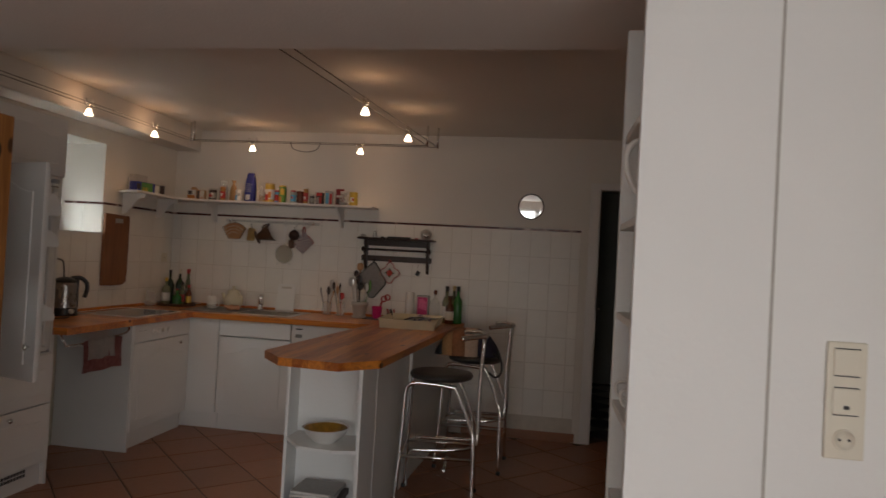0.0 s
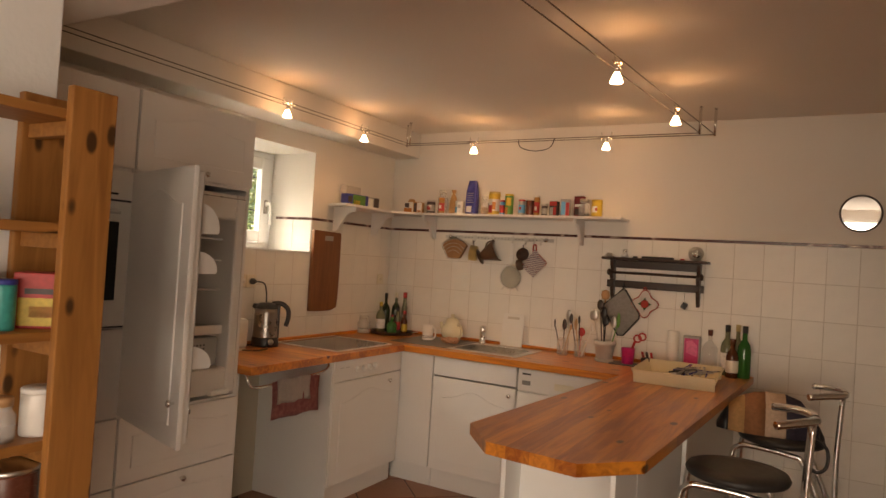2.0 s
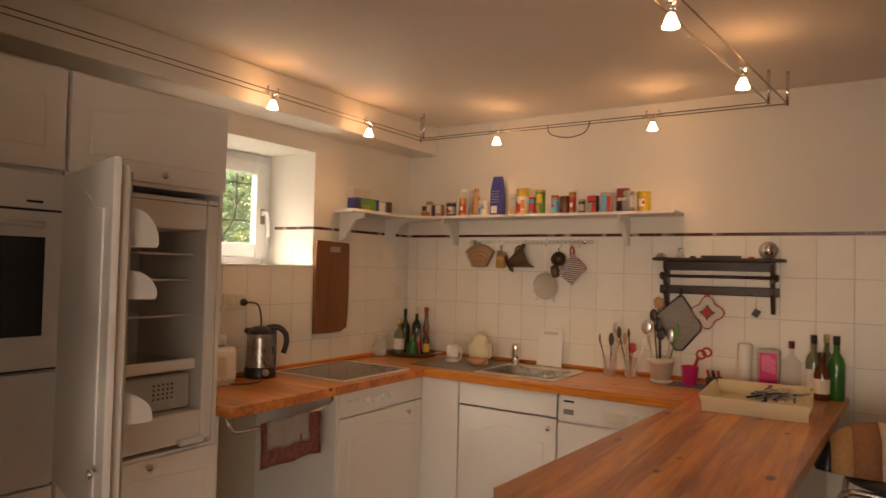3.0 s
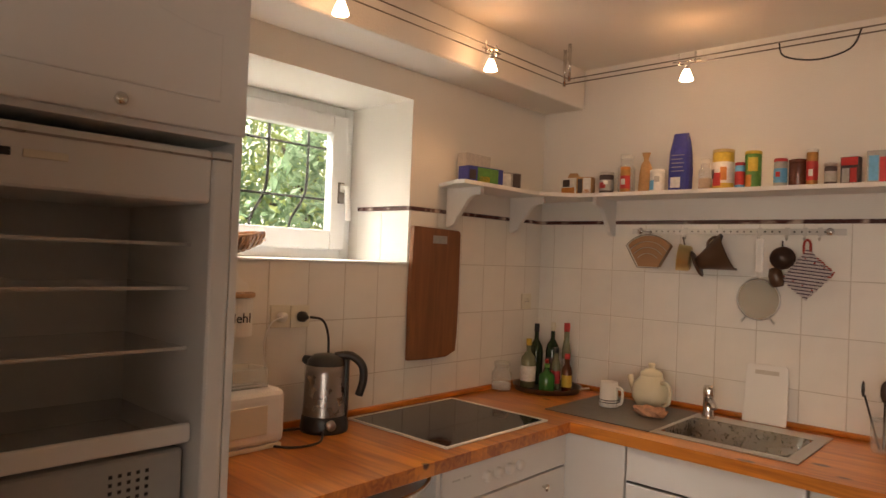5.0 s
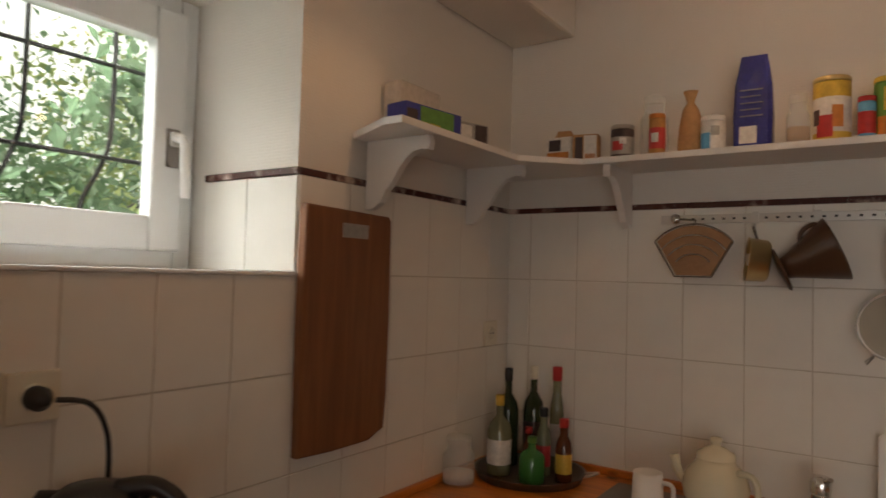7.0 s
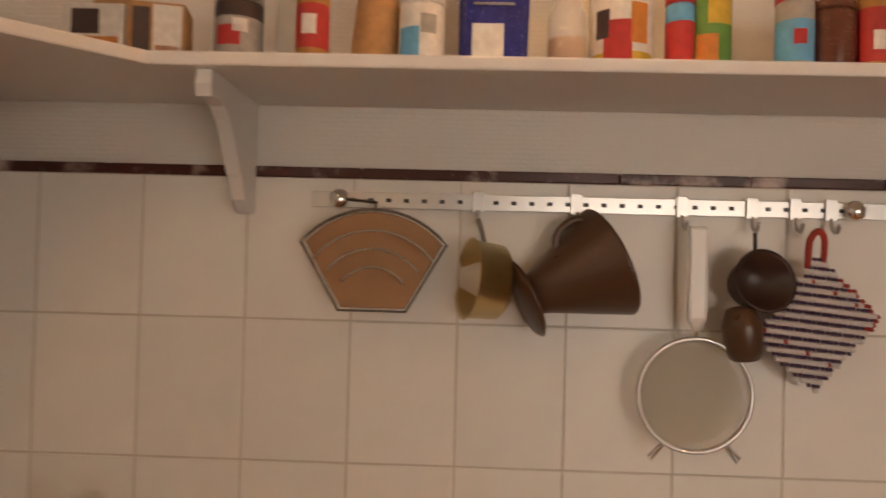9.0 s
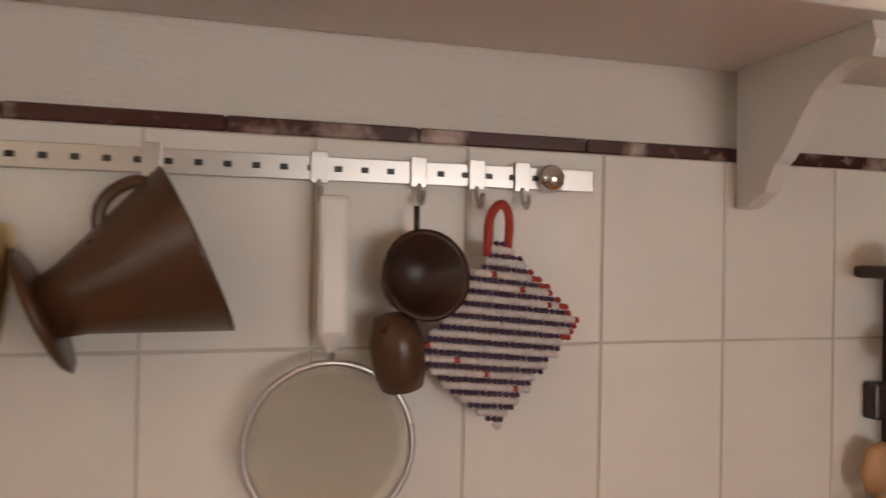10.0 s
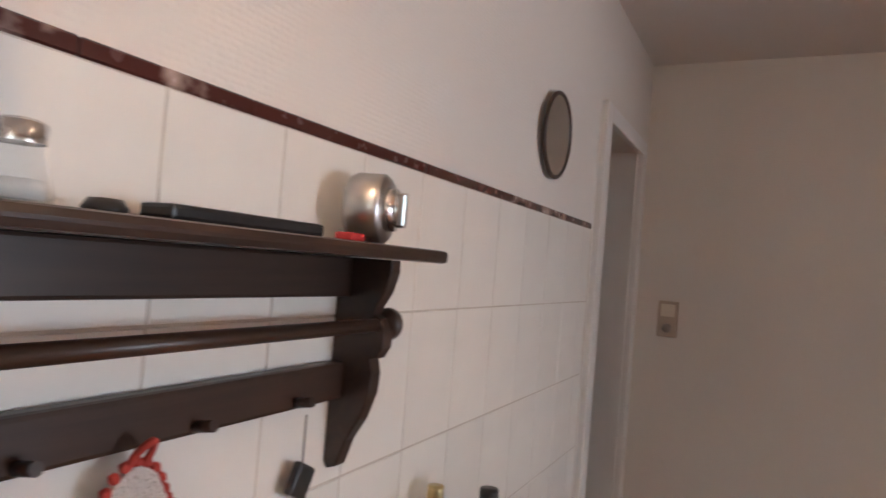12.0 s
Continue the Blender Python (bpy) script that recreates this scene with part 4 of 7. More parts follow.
# brass measuring cup
M_BRASS = material("worn_brass", (0.66, 0.52, 0.26), 0.32, metal=1.0, scale=20, amount=0.15)
c = thing("measuring_cup", "small worn brass coffee pan hanging by its handle", "pan", (-2.885, UY - 0.01, HR_Z - 0.027))
m = pose(0.016, 0, -0.092, 0, -84, 16) @ Matrix.Scale(1.16, 4)
part("bowl", moved(lathe([(0, 0), (0.042, 0), (0.048, 0.006), (0.05, 0.045), (0.053, 0.047), (0.047, 0.044), (0.044, 0.008), (0, 0.005)], 24), m @ pose(0, 0, -0.02)), M_BRASS, c)
part("handle", tube(arc([(0.0, 0.0, 0.0), (0.006, 0, -0.02), (0.012, 0, -0.04), (0.02, 0, -0.05)], 4), 0.0035, 8), M_WIRE, c)

# coffee funnels of brown plastic
M_BROWN = material("smoky_brown_plastic", (0.085, 0.04, 0.02), 0.3, scale=10, amount=0.15)
c = thing("coffee_filter_cone", "brown plastic coffee filter cone hanging sideways", "coffee filter", (-2.735, UY - 0.022, HR_Z - 0.03))
cone = [(0.018, 0), (0.022, 0.0), (0.028, 0.02), (0.068, 0.108), (0.07, 0.112), (0.066, 0.112), (0.025, 0.024), (0.016, 0.006)]
m = pose(-0.078, 0, -0.112, 0, 66, 10) @ Matrix.Scale(1.22, 4)
part("cone", moved(lathe(cone, 28), m), M_BROWN, c)
part("foot", moved(lathe([(0.0, -0.008), (0.045, -0.004), (0.05, 0.0), (0.045, 0.003), (0, 0.003)], 28), m), M_BROWN, c)
part("handle", tube(arc([(-0.03, 0, -0.075), (-0.035, 0, -0.02), (-0.005, 0, 0.005), (0.02, 0, -0.012)], 5), 0.006, 8), M_BROWN, c)
c = thing("brown_funnel", "dark brown plastic cup with a scoop hanging", "scoop", (-2.478, UY - 0.02, HR_Z - 0.108))
part("cup", moved(lathe([(0.0, 0), (0.03, 0), (0.035, 0.01), (0.044, 0.05), (0.047, 0.052), (0.041, 0.05), (0.03, 0.012), (0, 0.008)], 26), pose(0, 0.04, -0.01, 78, 0, 8)), plain("dark_brown_plastic", (0.045, 0.02, 0.012), 0.35), c)
part("scoop", moved(lathe([(0, 0), (0.022, 0.002), (0.027, 0.02), (0.028, 0.05), (0.02, 0.075), (0, 0.08)], 18), pose(-0.012, 0.01, -0.115, 8, -10, 0)), M_BROWN, c)
part("loop", tube([(0, 0.01, 0.04), (0.0, 0.012, 0.07)], 0.003, 6), M_BLACK, c)

# sieve
M_MESH = thin("sieve_mesh", (0.55, 0.51, 0.42), 0.55, 0.7, 0.1)
c = thing("sieve", "round kitchen sieve with a white handle", "sieve", (-2.562, UY - 0.012, HR_Z - 0.03))
part("handle", block((-0.0145, -0.006, -0.14), (0.0145, 0.006, 0.0), 0.006), M_WHITE, c, "white plastic handle")
part("handle_tip", moved(lathe([(0.0145, 0.0), (0.004, -0.018), (0, -0.018)], 12), pose(0, 0, -0.138) @ Matrix.Diagonal((1, 0.5, 1, 1))), M_WHITE, c)
part("rim", tube([(0.083 * math.cos(a / 32 * 2 * math.pi), 0, -0.248 + 0.083 * math.sin(a / 32 * 2 * math.pi)) for a in range(32)], 0.0035, 8, None, True), M_STEEL, c)
part("neck", tube([(0, 0, -0.138), (0, 0, -0.164)], 0.003, 6), M_STEEL, c)
part("mesh", moved(lathe([(0.082, 0.0), (0.076, 0.012), (0.05, 0.026), (0.02, 0.031), (0, 0.032), (0.02, 0.030), (0.05, 0.025), (0.071, 0.011)], 32), pose(0, 0.0, -0.248, -90) @ Matrix.Diagonal((1, 1, 0.8, 1))), M_MESH, c)
for s in (-1, 1):
    part("rest_foot", tube([(s * 0.045, 0, -0.318), (s * 0.066, 0.0, -0.338), (s * 0.062, 0, -0.344), (s * 0.045, 0, -0.321)], 0.0022, 6), M_STEEL, c)

# knitted pot holder with stripes: alternating rows of stitches
M_KNIT = [plain("knit_white", (0.66, 0.60, 0.58), 0.95), plain("knit_navy", (0.085, 0.045, 0.09), 0.95), plain("knit_red", (0.42, 0.05, 0.035), 0.95)]
c = thing("striped_pot_holder", "knitted pot holder striped in white, navy and red", "pot holder", (-2.388, UY - 0.006, HR_Z - 0.068), 4)
rows = {0: bmesh.new(), 1: bmesh.new(), 2: bmesh.new()}
q = 0.0074
corner = [(0.098, -0.090), (0.0, -0.20), (-0.094, -0.125), (0.0, 0.0)]
for j in range(32):
    for i in range(32):
        px, pz = (i - 16) * 0.0066 + (j % 2) * 0.003, -j * 0.0066
        px, pz = px, pz - px * 0.10
        inside = all((b[0] - a[0]) * (pz - a[1]) - (b[1] - a[1]) * (px - a[0]) < 0 for a, b in zip(corner, corner[1:] + corner[:1]))
        if not inside:
            continue
        edge = min(((b[0] - a[0]) * (pz - a[1]) - (b[1] - a[1]) * (px - a[0])) / -math.dist(a, b) for a, b in zip(corner, corner[1:] + corner[:1])) < 0.006
        kind = 2 if edge and px > 0.03 and j < 16 else (1 if j % 2 else (2 if (i * 7 + j * 3) % 41 == 0 else 0))
        bmesh.ops.create_icosphere(rows[kind], subdivisions=1, radius=(0.0058, 0.0040, 0.0046)[kind], matrix=pose(px, -0.004 + 0.001 * math.sin(i * 1.7 + j), pz, 0, 25, 0) @ Matrix.Diagonal((1.0, 0.7, 0.8, 1)))
for kind, nm in ((0, "white_stitches"), (1, "navy_stitches"), (2, "red_edging")):
    for f in rows[kind].faces:
        f.smooth = True
    tagged(part(nm, rows[kind], M_KNIT[kind], c), kind="stuff")
part("loop", tube(arc([(-0.012, 0.0, -0.02), (-0.012, -0.004, 0.02), (0.0, -0.006, 0.035), (0.01, -0.004, 0.02), (0.01, 0, -0.02)], 4), 0.005, 6), M_KNIT[2], c)
# ---- wooden shelf against the wall stub ----
c = thing("pine_shelf", "tall knotty pine shelf with jars and packets", "shelf")
for x0 in (-2.32, -2.545):
    part("post", block((x0, 3.285, 0.0), (x0 + 0.028, 3.408, 1.905), 0.004), M_PINE, c)
    part("post", block((x0, 2.30, 0.0), (x0 + 0.028, 2.42, 1.905), 0.004), M_PINE, c)
PSZ = (0.42, 0.715, 0.995, 1.273, 1.55, 1.845)
for z in PSZ:
    part("shelf_board", block((-2.516, 2.28, z - 0.026), (-2.322, 3.405, z), 0.004), M_PINE_Y, c)
    part("cleat", block((-2.516, 3.30, z - 0.066), (-2.322, 3.33, z - 0.027), 0.003), M_PINE_Y, c)


def paint(name, color, rough=0.45):
    return material(name, color, rough, scale=70, amount=0.32)


P_RED, P_BLUE, P_TEAL = paint("red_print", (0.45, 0.03, 0.03)), paint("blue_print", (0.035, 0.045, 0.26)), paint("teal_plastic", (0.02, 0.33, 0.30), 0.35)
P_GREEN, P_YELLOW, P_ORANGE = paint("green_print", (0.10, 0.26, 0.05)), paint("yellow_print", (0.62, 0.42, 0.06)), paint("orange_print", (0.55, 0.20, 0.04))
P_WHITE, P_DARK, P_BROWN = paint("white_print", (0.72, 0.70, 0.66)), paint("dark_print", (0.05, 0.03, 0.03)), paint("brown_crock", (0.12, 0.035, 0.02), 0.25)
P_PINK, P_KRAFT, P_GREYP = paint("pink_plastic", (0.55, 0.02, 0.16), 0.3), paint("kraft_paper", (0.45, 0.25, 0.11), 0.8), paint("grey_print", (0.35, 0.34, 0.32))
P_SPICE, P_LBLUE = paint("ground_spice", (0.40, 0.20, 0.06), 0.9), paint("light_blue_print", (0.10, 0.36, 0.60))


def can(name, label, category, at, r, h, body, band=None, lid=None, turn=0, patches=()):
    """A round tin, jar or tub with a lid, a printed band and patches of print."""
    c = thing(name, label, category, at, turn)
    part("body", lathe([(0, 0), (r * 0.96, 0), (r, 0.004), (r, h - 0.006), (r * 0.97, h), (0, h)], 24), body, c)
    part("lid", lathe([(0, h), (r * 1.01, h), (r * 1.02, h + 0.003), (r * 1.02, h + 0.010), (r * 0.95, h + 0.013), (0, h + 0.013)], 24), lid or M_STEEL, c)
    if band:
        part("label_band", lathe([(r * 1.005, h * 0.18), (r * 1.015, h * 0.20), (r * 1.015, h * 0.72), (r * 1.005, h * 0.74)], 24), band, c)
    for a, z0, z1, w, mt in patches:
        bm = bmesh.new()
        rr = r * 1.025
        v = [[bm.verts.new((rr * math.cos(a + w * (k / 5 - 0.5)), rr * math.sin(a + w * (k / 5 - 0.5)), z * h)) for k in range(6)] for z in (z0, z1)]
        for k in range(5):
            bm.faces.new((v[0][k], v[0][k + 1], v[1][k + 1], v[1][k]))
        part("print", bm, mt, c)
    return c


def carton(name, label, category, at, w, d, h, body, prints=(), turn=0):
    """A box with printed panels on its front."""
    c = thing(name, label, category, at, turn)
    part("body", block((-w / 2, -d / 2, 0), (w / 2, d / 2, h), 0.003), body, c)
    for u0, u1, v0, v1, mt in prints:
        part("print", block((-w / 2 + u0 * w, -d / 2 - 0.0012, v0 * h), (-w / 2 + u1 * w, -d / 2 + 0.001, v1 * h)), mt, c)
    return c


def glass_jar(name, label, at, r, h, fill=None, fill_h=0.5, lid=None, lid_label=""):
    c = thing(name, label, "jar", at)
    part("glass", lathe([(0, 0), (r * 0.95, 0), (r, 0.006), (r, h * 0.72), (r * 0.72, h * 0.86), (r * 0.74, h), (r * 0.68, h), (r * 0.66, h * 0.86), (r * 0.93, h * 0.70), (r * 0.93, 0.008), (0, 0.006)], 24), M_THIN, c)
    if fill:
        part("contents", lathe([(0, 0.007), (r * 0.92, 0.008), (r * 0.92, h * fill_h), (0, h * fill_h + 0.004)], 20), fill, c)
    if lid:
        part("lid", lathe([(0, h), (r * 0.78, h), (r * 0.78, h + 0.018), (r * 0.7, h + 0.022), (0, h + 0.022)], 20), lid, c, lid_label)
    return c


def bottle(name, label, at, r, h, glass, cap, label_mat=None, neck=0.32):
    c = thing(name, label, "bottle", at)
    part("glass", lathe([(0, 0), (r * 0.95, 0), (r, 0.006), (r, h * 0.55), (r * 0.85, h * 0.64), (r * neck, h * 0.74), (r * neck, h * 0.94), (0, h * 0.94)], 22), glass, c)
    part("cap", lathe([(0, h), (r * neck * 1.1, h), (r * neck * 1.15, h * 0.985), (r * neck * 1.15, h * 0.87), (r * neck, h * 0.865)], 16), cap, c)
    if label_mat:
        part("label", lathe([(r * 1.004, h * 0.14), (r * 1.012, h * 0.15), (r * 1.012, h * 0.44), (r * 1.004, h * 0.45)], 22), label_mat, c)
    return c


# on the pine shelf
FRONT = -math.pi / 4
can("plastic_beaker", "teal plastic beaker with a blue lid", "beaker", (-2.40, 3.205, 1.273), 0.032, 0.115, P_TEAL, None, P_BLUE)
carton("snack_packet", "red and yellow printed plastic food packet", "packet", (-2.42, 3.325, 1.273), 0.13, 0.11, 0.145, P_RED, ((0.1, 0.9, 0.05, 0.55, P_YELLOW), (0.2, 0.7, 0.62, 0.72, P_DARK), (0.3, 0.8, 0.2, 0.4, P_ORANGE)), 50)
carton("snack_packet", "red printed food packet with a red rim", "packet", (-2.47, 3.16, 1.273), 0.10, 0.07, 0.15, P_RED, ((0.2, 0.8, 0.3, 0.7, P_GREYP),), 60)
can("white_jar", "squat white ceramic jar", "jar", (-2.395, 3.315, 0.995), 0.045, 0.11, M_WHITE, None, M_WHITE)
glass_jar("cork_jar", "small clear glass jar with a cork lid", (-2.385, 3.215, 0.995), 0.034, 0.09, None, 0.4, M_LIGHTWOOD, "cork lid")
can("storage_jar", "big dark brown glass jar with a steel clip lid", "jar", (-2.40, 3.25, 0.715), 0.072, 0.20, P_BROWN, None, M_STEEL)
can("storage_tin", "dark green storage tin", "tin", (-2.41, 3.08, 1.55), 0.05, 0.14, P_DARK, P_GREEN)

# ---- things on the white wall shelf ----
SY = 6.665
box_w = ((0.08, 0.92, 0.05, 0.45, P_ORANGE), (0.15, 0.6, 0.5, 0.9, P_DARK), (0.65, 0.9, 0.5, 0.85, P_WHITE))
carton("tea_box", "opened cardboard tea box with a torn flap", "box", (-3.42, SY, SZ), 0.085, 0.06, 0.085, P_WHITE, box_w)
solid("box_flap", prism([(-0.04, 0), (0.04, 0), (0.02, 0.028), (-0.022, 0.03)], "y", -0.001, 0.001), P_KRAFT, "raised grey cardboard flap on the tea box", "flap", (-3.42, SY + 0.02, SZ + 0.085))
carton("tea_box", "small white and brown tea box", "box", (-3.335, SY - 0.01, SZ), 0.075, 0.055, 0.085, P_KRAFT, ((0.45, 0.95, 0.05, 0.95, P_WHITE), (0.1, 0.4, 0.1, 0.9, P_DARK), (0.5, 0.9, 0.1, 0.3, P_ORANGE)), 12)
can("pepper_tin", "dark printed pepper tin with a silver lid", "tin", (-3.225, SY - 0.01, SZ), 0.033, 0.09, P_DARK, P_GREYP, None, 0, ((-1.7, 0.3, 0.6, 1.0, P_RED), (-1.2, 0.5, 0.7, 0.6, P_WHITE)))
glass_jar("preserving_jar", "empty clear preserving jar", (-3.145, SY + 0.03, SZ), 0.04, 0.165, None, 0.3, M_THIN)
can("spice_jar", "spice jar with red label and orange lid", "spice jar", (-3.115, SY - 0.04, SZ), 0.022, 0.105, P_SPICE, P_RED, P_ORANGE, 0, ((-1.6, 0.35, 0.6, 0.9, P_WHITE),))
c = thing("paper_bag", "crumpled brown paper bag twisted shut", "paper bag", (-3.035, SY, SZ))
bag = bmesh.new()
prof = [(0.034, 0.0), (0.035, 0.04), (0.03, 0.09), (0.022, 0.13), (0.010, 0.15), (0.018, 0.175), (0.020, 0.182)]
lathe([(0, 0)] + prof + [(0, 0.170)], 14, bag)
for v in bag.verts:
    k = 1 + 0.22 * noise.noise(v.co * 45)
    v.co.x, v.co.y = v.co.x * k, v.co.y * k * 0.8
part("bag", bag, P_KRAFT, c)
can("salt_tub", "white plastic tub with a blue print", "tub", (-2.97, SY - 0.025, SZ), 0.031, 0.085, P_WHITE, None, M_WHITE, 0, ((-2.1, 0.1, 0.6, 1.0, P_LBLUE), (-1.2, 0.5, 0.8, 0.7, P_GREYP)))
c = thing("flour_bag", "tall blue foil bag with white print", "bag", (-2.872, SY - 0.01, SZ))
bag = bmesh.new()
rings = []
for z, w, d in ((0, 0.044, 0.027), (0.01, 0.046, 0.029), (0.09, 0.047, 0.03), (0.17, 0.044, 0.027), (0.215, 0.038, 0.016), (0.248, 0.032, 0.007), (0.252, 0.031, 0.004)):
    rings.append([bag.verts.new((w * sx * (1 + 0.06 * noise.noise(Vector((sx, sy, z * 30)))), d * sy * (1 + 0.25 * noise.noise(Vector((sx * 3, sy, z * 22)))), z)) for sx, sy in ((-1, -0.6), (-0.8, -1), (-0.3, -1.05), (0.3, -1), (0.8, -1), (1, -0.6), (1, 0.6), (0.8, 1), (0, 1.05), (-0.8, 1), (-1, 0.6))])
for a, b in zip(rings, rings[1:]):
    for k in range(11):
        bag.faces.new((a[k], a[(k + 1) % 11], b[(k + 1) % 11], b[k]))
bag.faces.new(rings[0][::-1])
bag.faces.new(rings[-1])
part("bag", bag, paint("blue_foil", (0.03, 0.035, 0.22), 0.25), c)
part("print", block((-0.030, -0.0345, 0.015), (0.012, -0.031, 0.06), 0.001), P_WHITE, c, "white printed panel")
for k in range(5):
    part("print_line", block((-0.028, -0.0345, 0.085 + k * 0.017), (0.026 - 0.006 * (k % 2), -0.030, 0.088 + k * 0.017), 0.0005), P_GREYP, c)
glass_jar("spice_glass", "small glass jar half full of spice", (-2.77, SY, SZ), 0.028, 0.115, P_SPICE, 0.45, M_THIN)
can("food_tin", "large printed cocoa tin with a gold rim", "tin", (-2.696, SY, SZ), 0.042, 0.155, P_YELLOW, P_WHITE, M_BRASS, 0, ((-1.9, 0.1, 0.45, 0.9, P_RED), (-1.2, 0.25, 0.6, 0.6, P_ORANGE), (-2.4, 0.3, 0.55, 0.5, P_DARK), (-1.6, 0.8, 0.92, 1.6, P_YELLOW)))
can("spice_jar", "small spice jar with a red lid", "spice jar", (-2.622, SY - 0.02, SZ), 0.019, 0.095, P_LBLUE, P_RED, P_RED)
can("broth_tin", "green and yellow printed broth tin", "tin", (-2.578, SY, SZ), 0.031, 0.14, P_GREEN, None, P_YELLOW, 0, ((-1.9, 0.05, 0.4, 0.9, P_ORANGE), (-1.3, 0.5, 0.9, 1.2, P_YELLOW)))
can("spice_jar", "spice jar with blue label and red lid", "spice jar", (-2.47, SY - 0.02, SZ), 0.024, 0.10, P_GREYP, P_LBLUE, P_RED, 0, ((-1.7, 0.4, 0.6, 0.7, P_RED),))
can("stoneware_crock", "small dark brown stoneware crock with lid", "crock", (-2.413, SY, SZ), 0.032, 0.095, P_BROWN, None, P_BROWN)
can("spice_jar", "tall spice jar with a pink label", "spice jar", (-2.362, SY - 0.01, SZ), 0.02, 0.13, P_SPICE, P_RED, P_WHITE, 0, ((-1.6, 0.3, 0.5, 0.8, P_WHITE),))
can("spice_tin", "small dull grey spice tin", "tin", (-2.295, SY - 0.03, SZ), 0.021, 0.07, P_DARK, P_GREYP)
carton("spice_packet", "red and grey spice packet", "packet", (-2.235, SY, SZ), 0.06, 0.04, 0.105, P_DARK, ((0.05, 0.95, 0.7, 0.98, P_RED), (0.1, 0.5, 0.1, 0.6, P_GREYP), (0.55, 0.9, 0.1, 0.6, P_RED)), -6)
carton("spice_packet", "blue and red spice packet", "packet", (-2.15, SY - 0.01, SZ), 0.065, 0.04, 0.12, P_GREYP, ((0.1, 0.55, 0.1, 0.85, P_LBLUE), (0.6, 0.95, 0.05, 0.8, P_RED)), 5)
carton("soup_box", "dark red soup packet leaning back", "packet", (-2.065, SY + 0.03, SZ), 0.07, 0.03, 0.145, paint("dark_red_print", (0.20, 0.02, 0.025)), ((0.1, 0.9, 0.5, 0.62, P_WHITE), (0.1, 0.8, 0.12, 0.4, P_DARK)), -8)
glass_jar("preserving_jar", "glass jar with dark contents and steel lid", (-2.015, SY - 0.02, SZ), 0.04, 0.10, P_DARK, 0.25, M_STEEL)
can("mustard_tin", "small yellow printed mustard tin", "tin", (-1.935, SY, SZ), 0.036, 0.105, P_YELLOW, None, P_YELLOW, 0, ((-1.7, 0.3, 0.7, 1.0, P_WHITE), (-1.4, 0.4, 0.6, 0.4, P_RED)))
carton("rice_packet", "blue and green printed food packet lying down", "packet", (-3.585, 6.17, SZ), 0.21, 0.07, 0.085, P_BLUE, ((0.25, 0.85, 0.1, 0.95, P_GREEN), (0.3, 0.6, 0.15, 0.5, P_YELLOW), (0.02, 0.2, 0.3, 0.8, P_DARK)), 82)
carton("plastic_tub", "translucent white plastic storage tub", "tub", (-3.62, 6.16, SZ + 0.0), 0.17, 0.055, 0.145, paint("milky_plastic", (0.52, 0.47, 0.42), 0.4), (), 90)
carton("tin_box", "grey tin box with pale print", "tin", (-3.585, 6.36, SZ), 0.12, 0.07, 0.085, P_GREYP, ((0.1, 0.5, 0.1, 0.9, P_WHITE), (0.6, 0.95, 0.05, 0.95, P_DARK)), 70)

# ---- things on the worktop, window side ----
ZT = TOP_Z + 0.0005
c = thing("ceramic_hob", "black glass hob with a white frame set in the worktop", "hob")
part("glass", block((-3.60, 5.487, ZT), (-3.122, 6.048, ZT + 0.005), 0.002), M_GLASSBLACK, c)
bm = block((-3.61, 5.475, ZT), (-3.11, 5.486, ZT + 0.007), 0.002)
box(bm, (-3.61, 6.049, ZT), (-3.11, 6.06, ZT + 0.007), 0.002)
box(bm, (-3.61, 5.486, ZT), (-3.601, 6.049, ZT + 0.007), 0.002)
box(bm, (-3.121, 5.486, ZT), (-3.11, 6.049, ZT + 0.007), 0.002)
part("rim", bm, M_WHITE, c, "white metal rim")

c = thing("kettle", "steel electric kettle with black lid, base and handle", "kettle", (-3.555, 5.322, ZT), 42)
part("base", lathe([(0, 0), (0.083, 0), (0.084, 0.012), (0.079, 0.05), (0.077, 0.056), (0, 0.056)], 32), M_BLACK, c)
part("body", lathe([(0.077, 0.057), (0.074, 0.10), (0.071, 0.205), (0.068, 0.228), (0, 0.23)], 32), M_KETTLE, c)
part("lid", lathe([(0.069, 0.229), (0.066, 0.245), (0.045, 0.262), (0.0, 0.268)], 32), M_BLACK, c)
part("spout", moved(lathe([(0.022, 0), (0.012, 0.03), (0, 0.032)], 12), pose(-0.055, 0, 0.236, 0, -70)), M_BLACK, c)
hp = arc([(0.03, 0, 0.258), (0.085, 0, 0.262), (0.125, 0, 0.23), (0.132, 0, 0.18), (0.118, 0, 0.125)], 6)
part("handle", tube(hp, 0.0145, 10), M_BLACK, c)
part("handle_strip", block((0.064, -0.018, 0.05), (0.081, 0.018, 0.25), 0.006), M_BLACK, c)
kn = part("dial", lathe([(0.018, 0), (0.017, 0.012), (0, 0.014)], 16), M_STEEL, c)
kn.matrix_local = pose(0.035, -0.070, 0.032, 90, 0, 25)
c = thing("mains_lead", "black power cord looped on the worktop", "cord")
part("cord", tube(arc([(-3.50, 5.275, ZT + 0.012), (-3.42, 5.20, ZT + 0.005), (-3.43, 5.10, ZT + 0.005), (-3.52, 5.06, ZT + 0.005), (-3.60, 5.12, ZT + 0.012), (-3.60, 5.20, ZT + 0.008), (-3.57, 5.27, ZT + 0.01)], 6), 0.004, 8), M_BLACK, c)
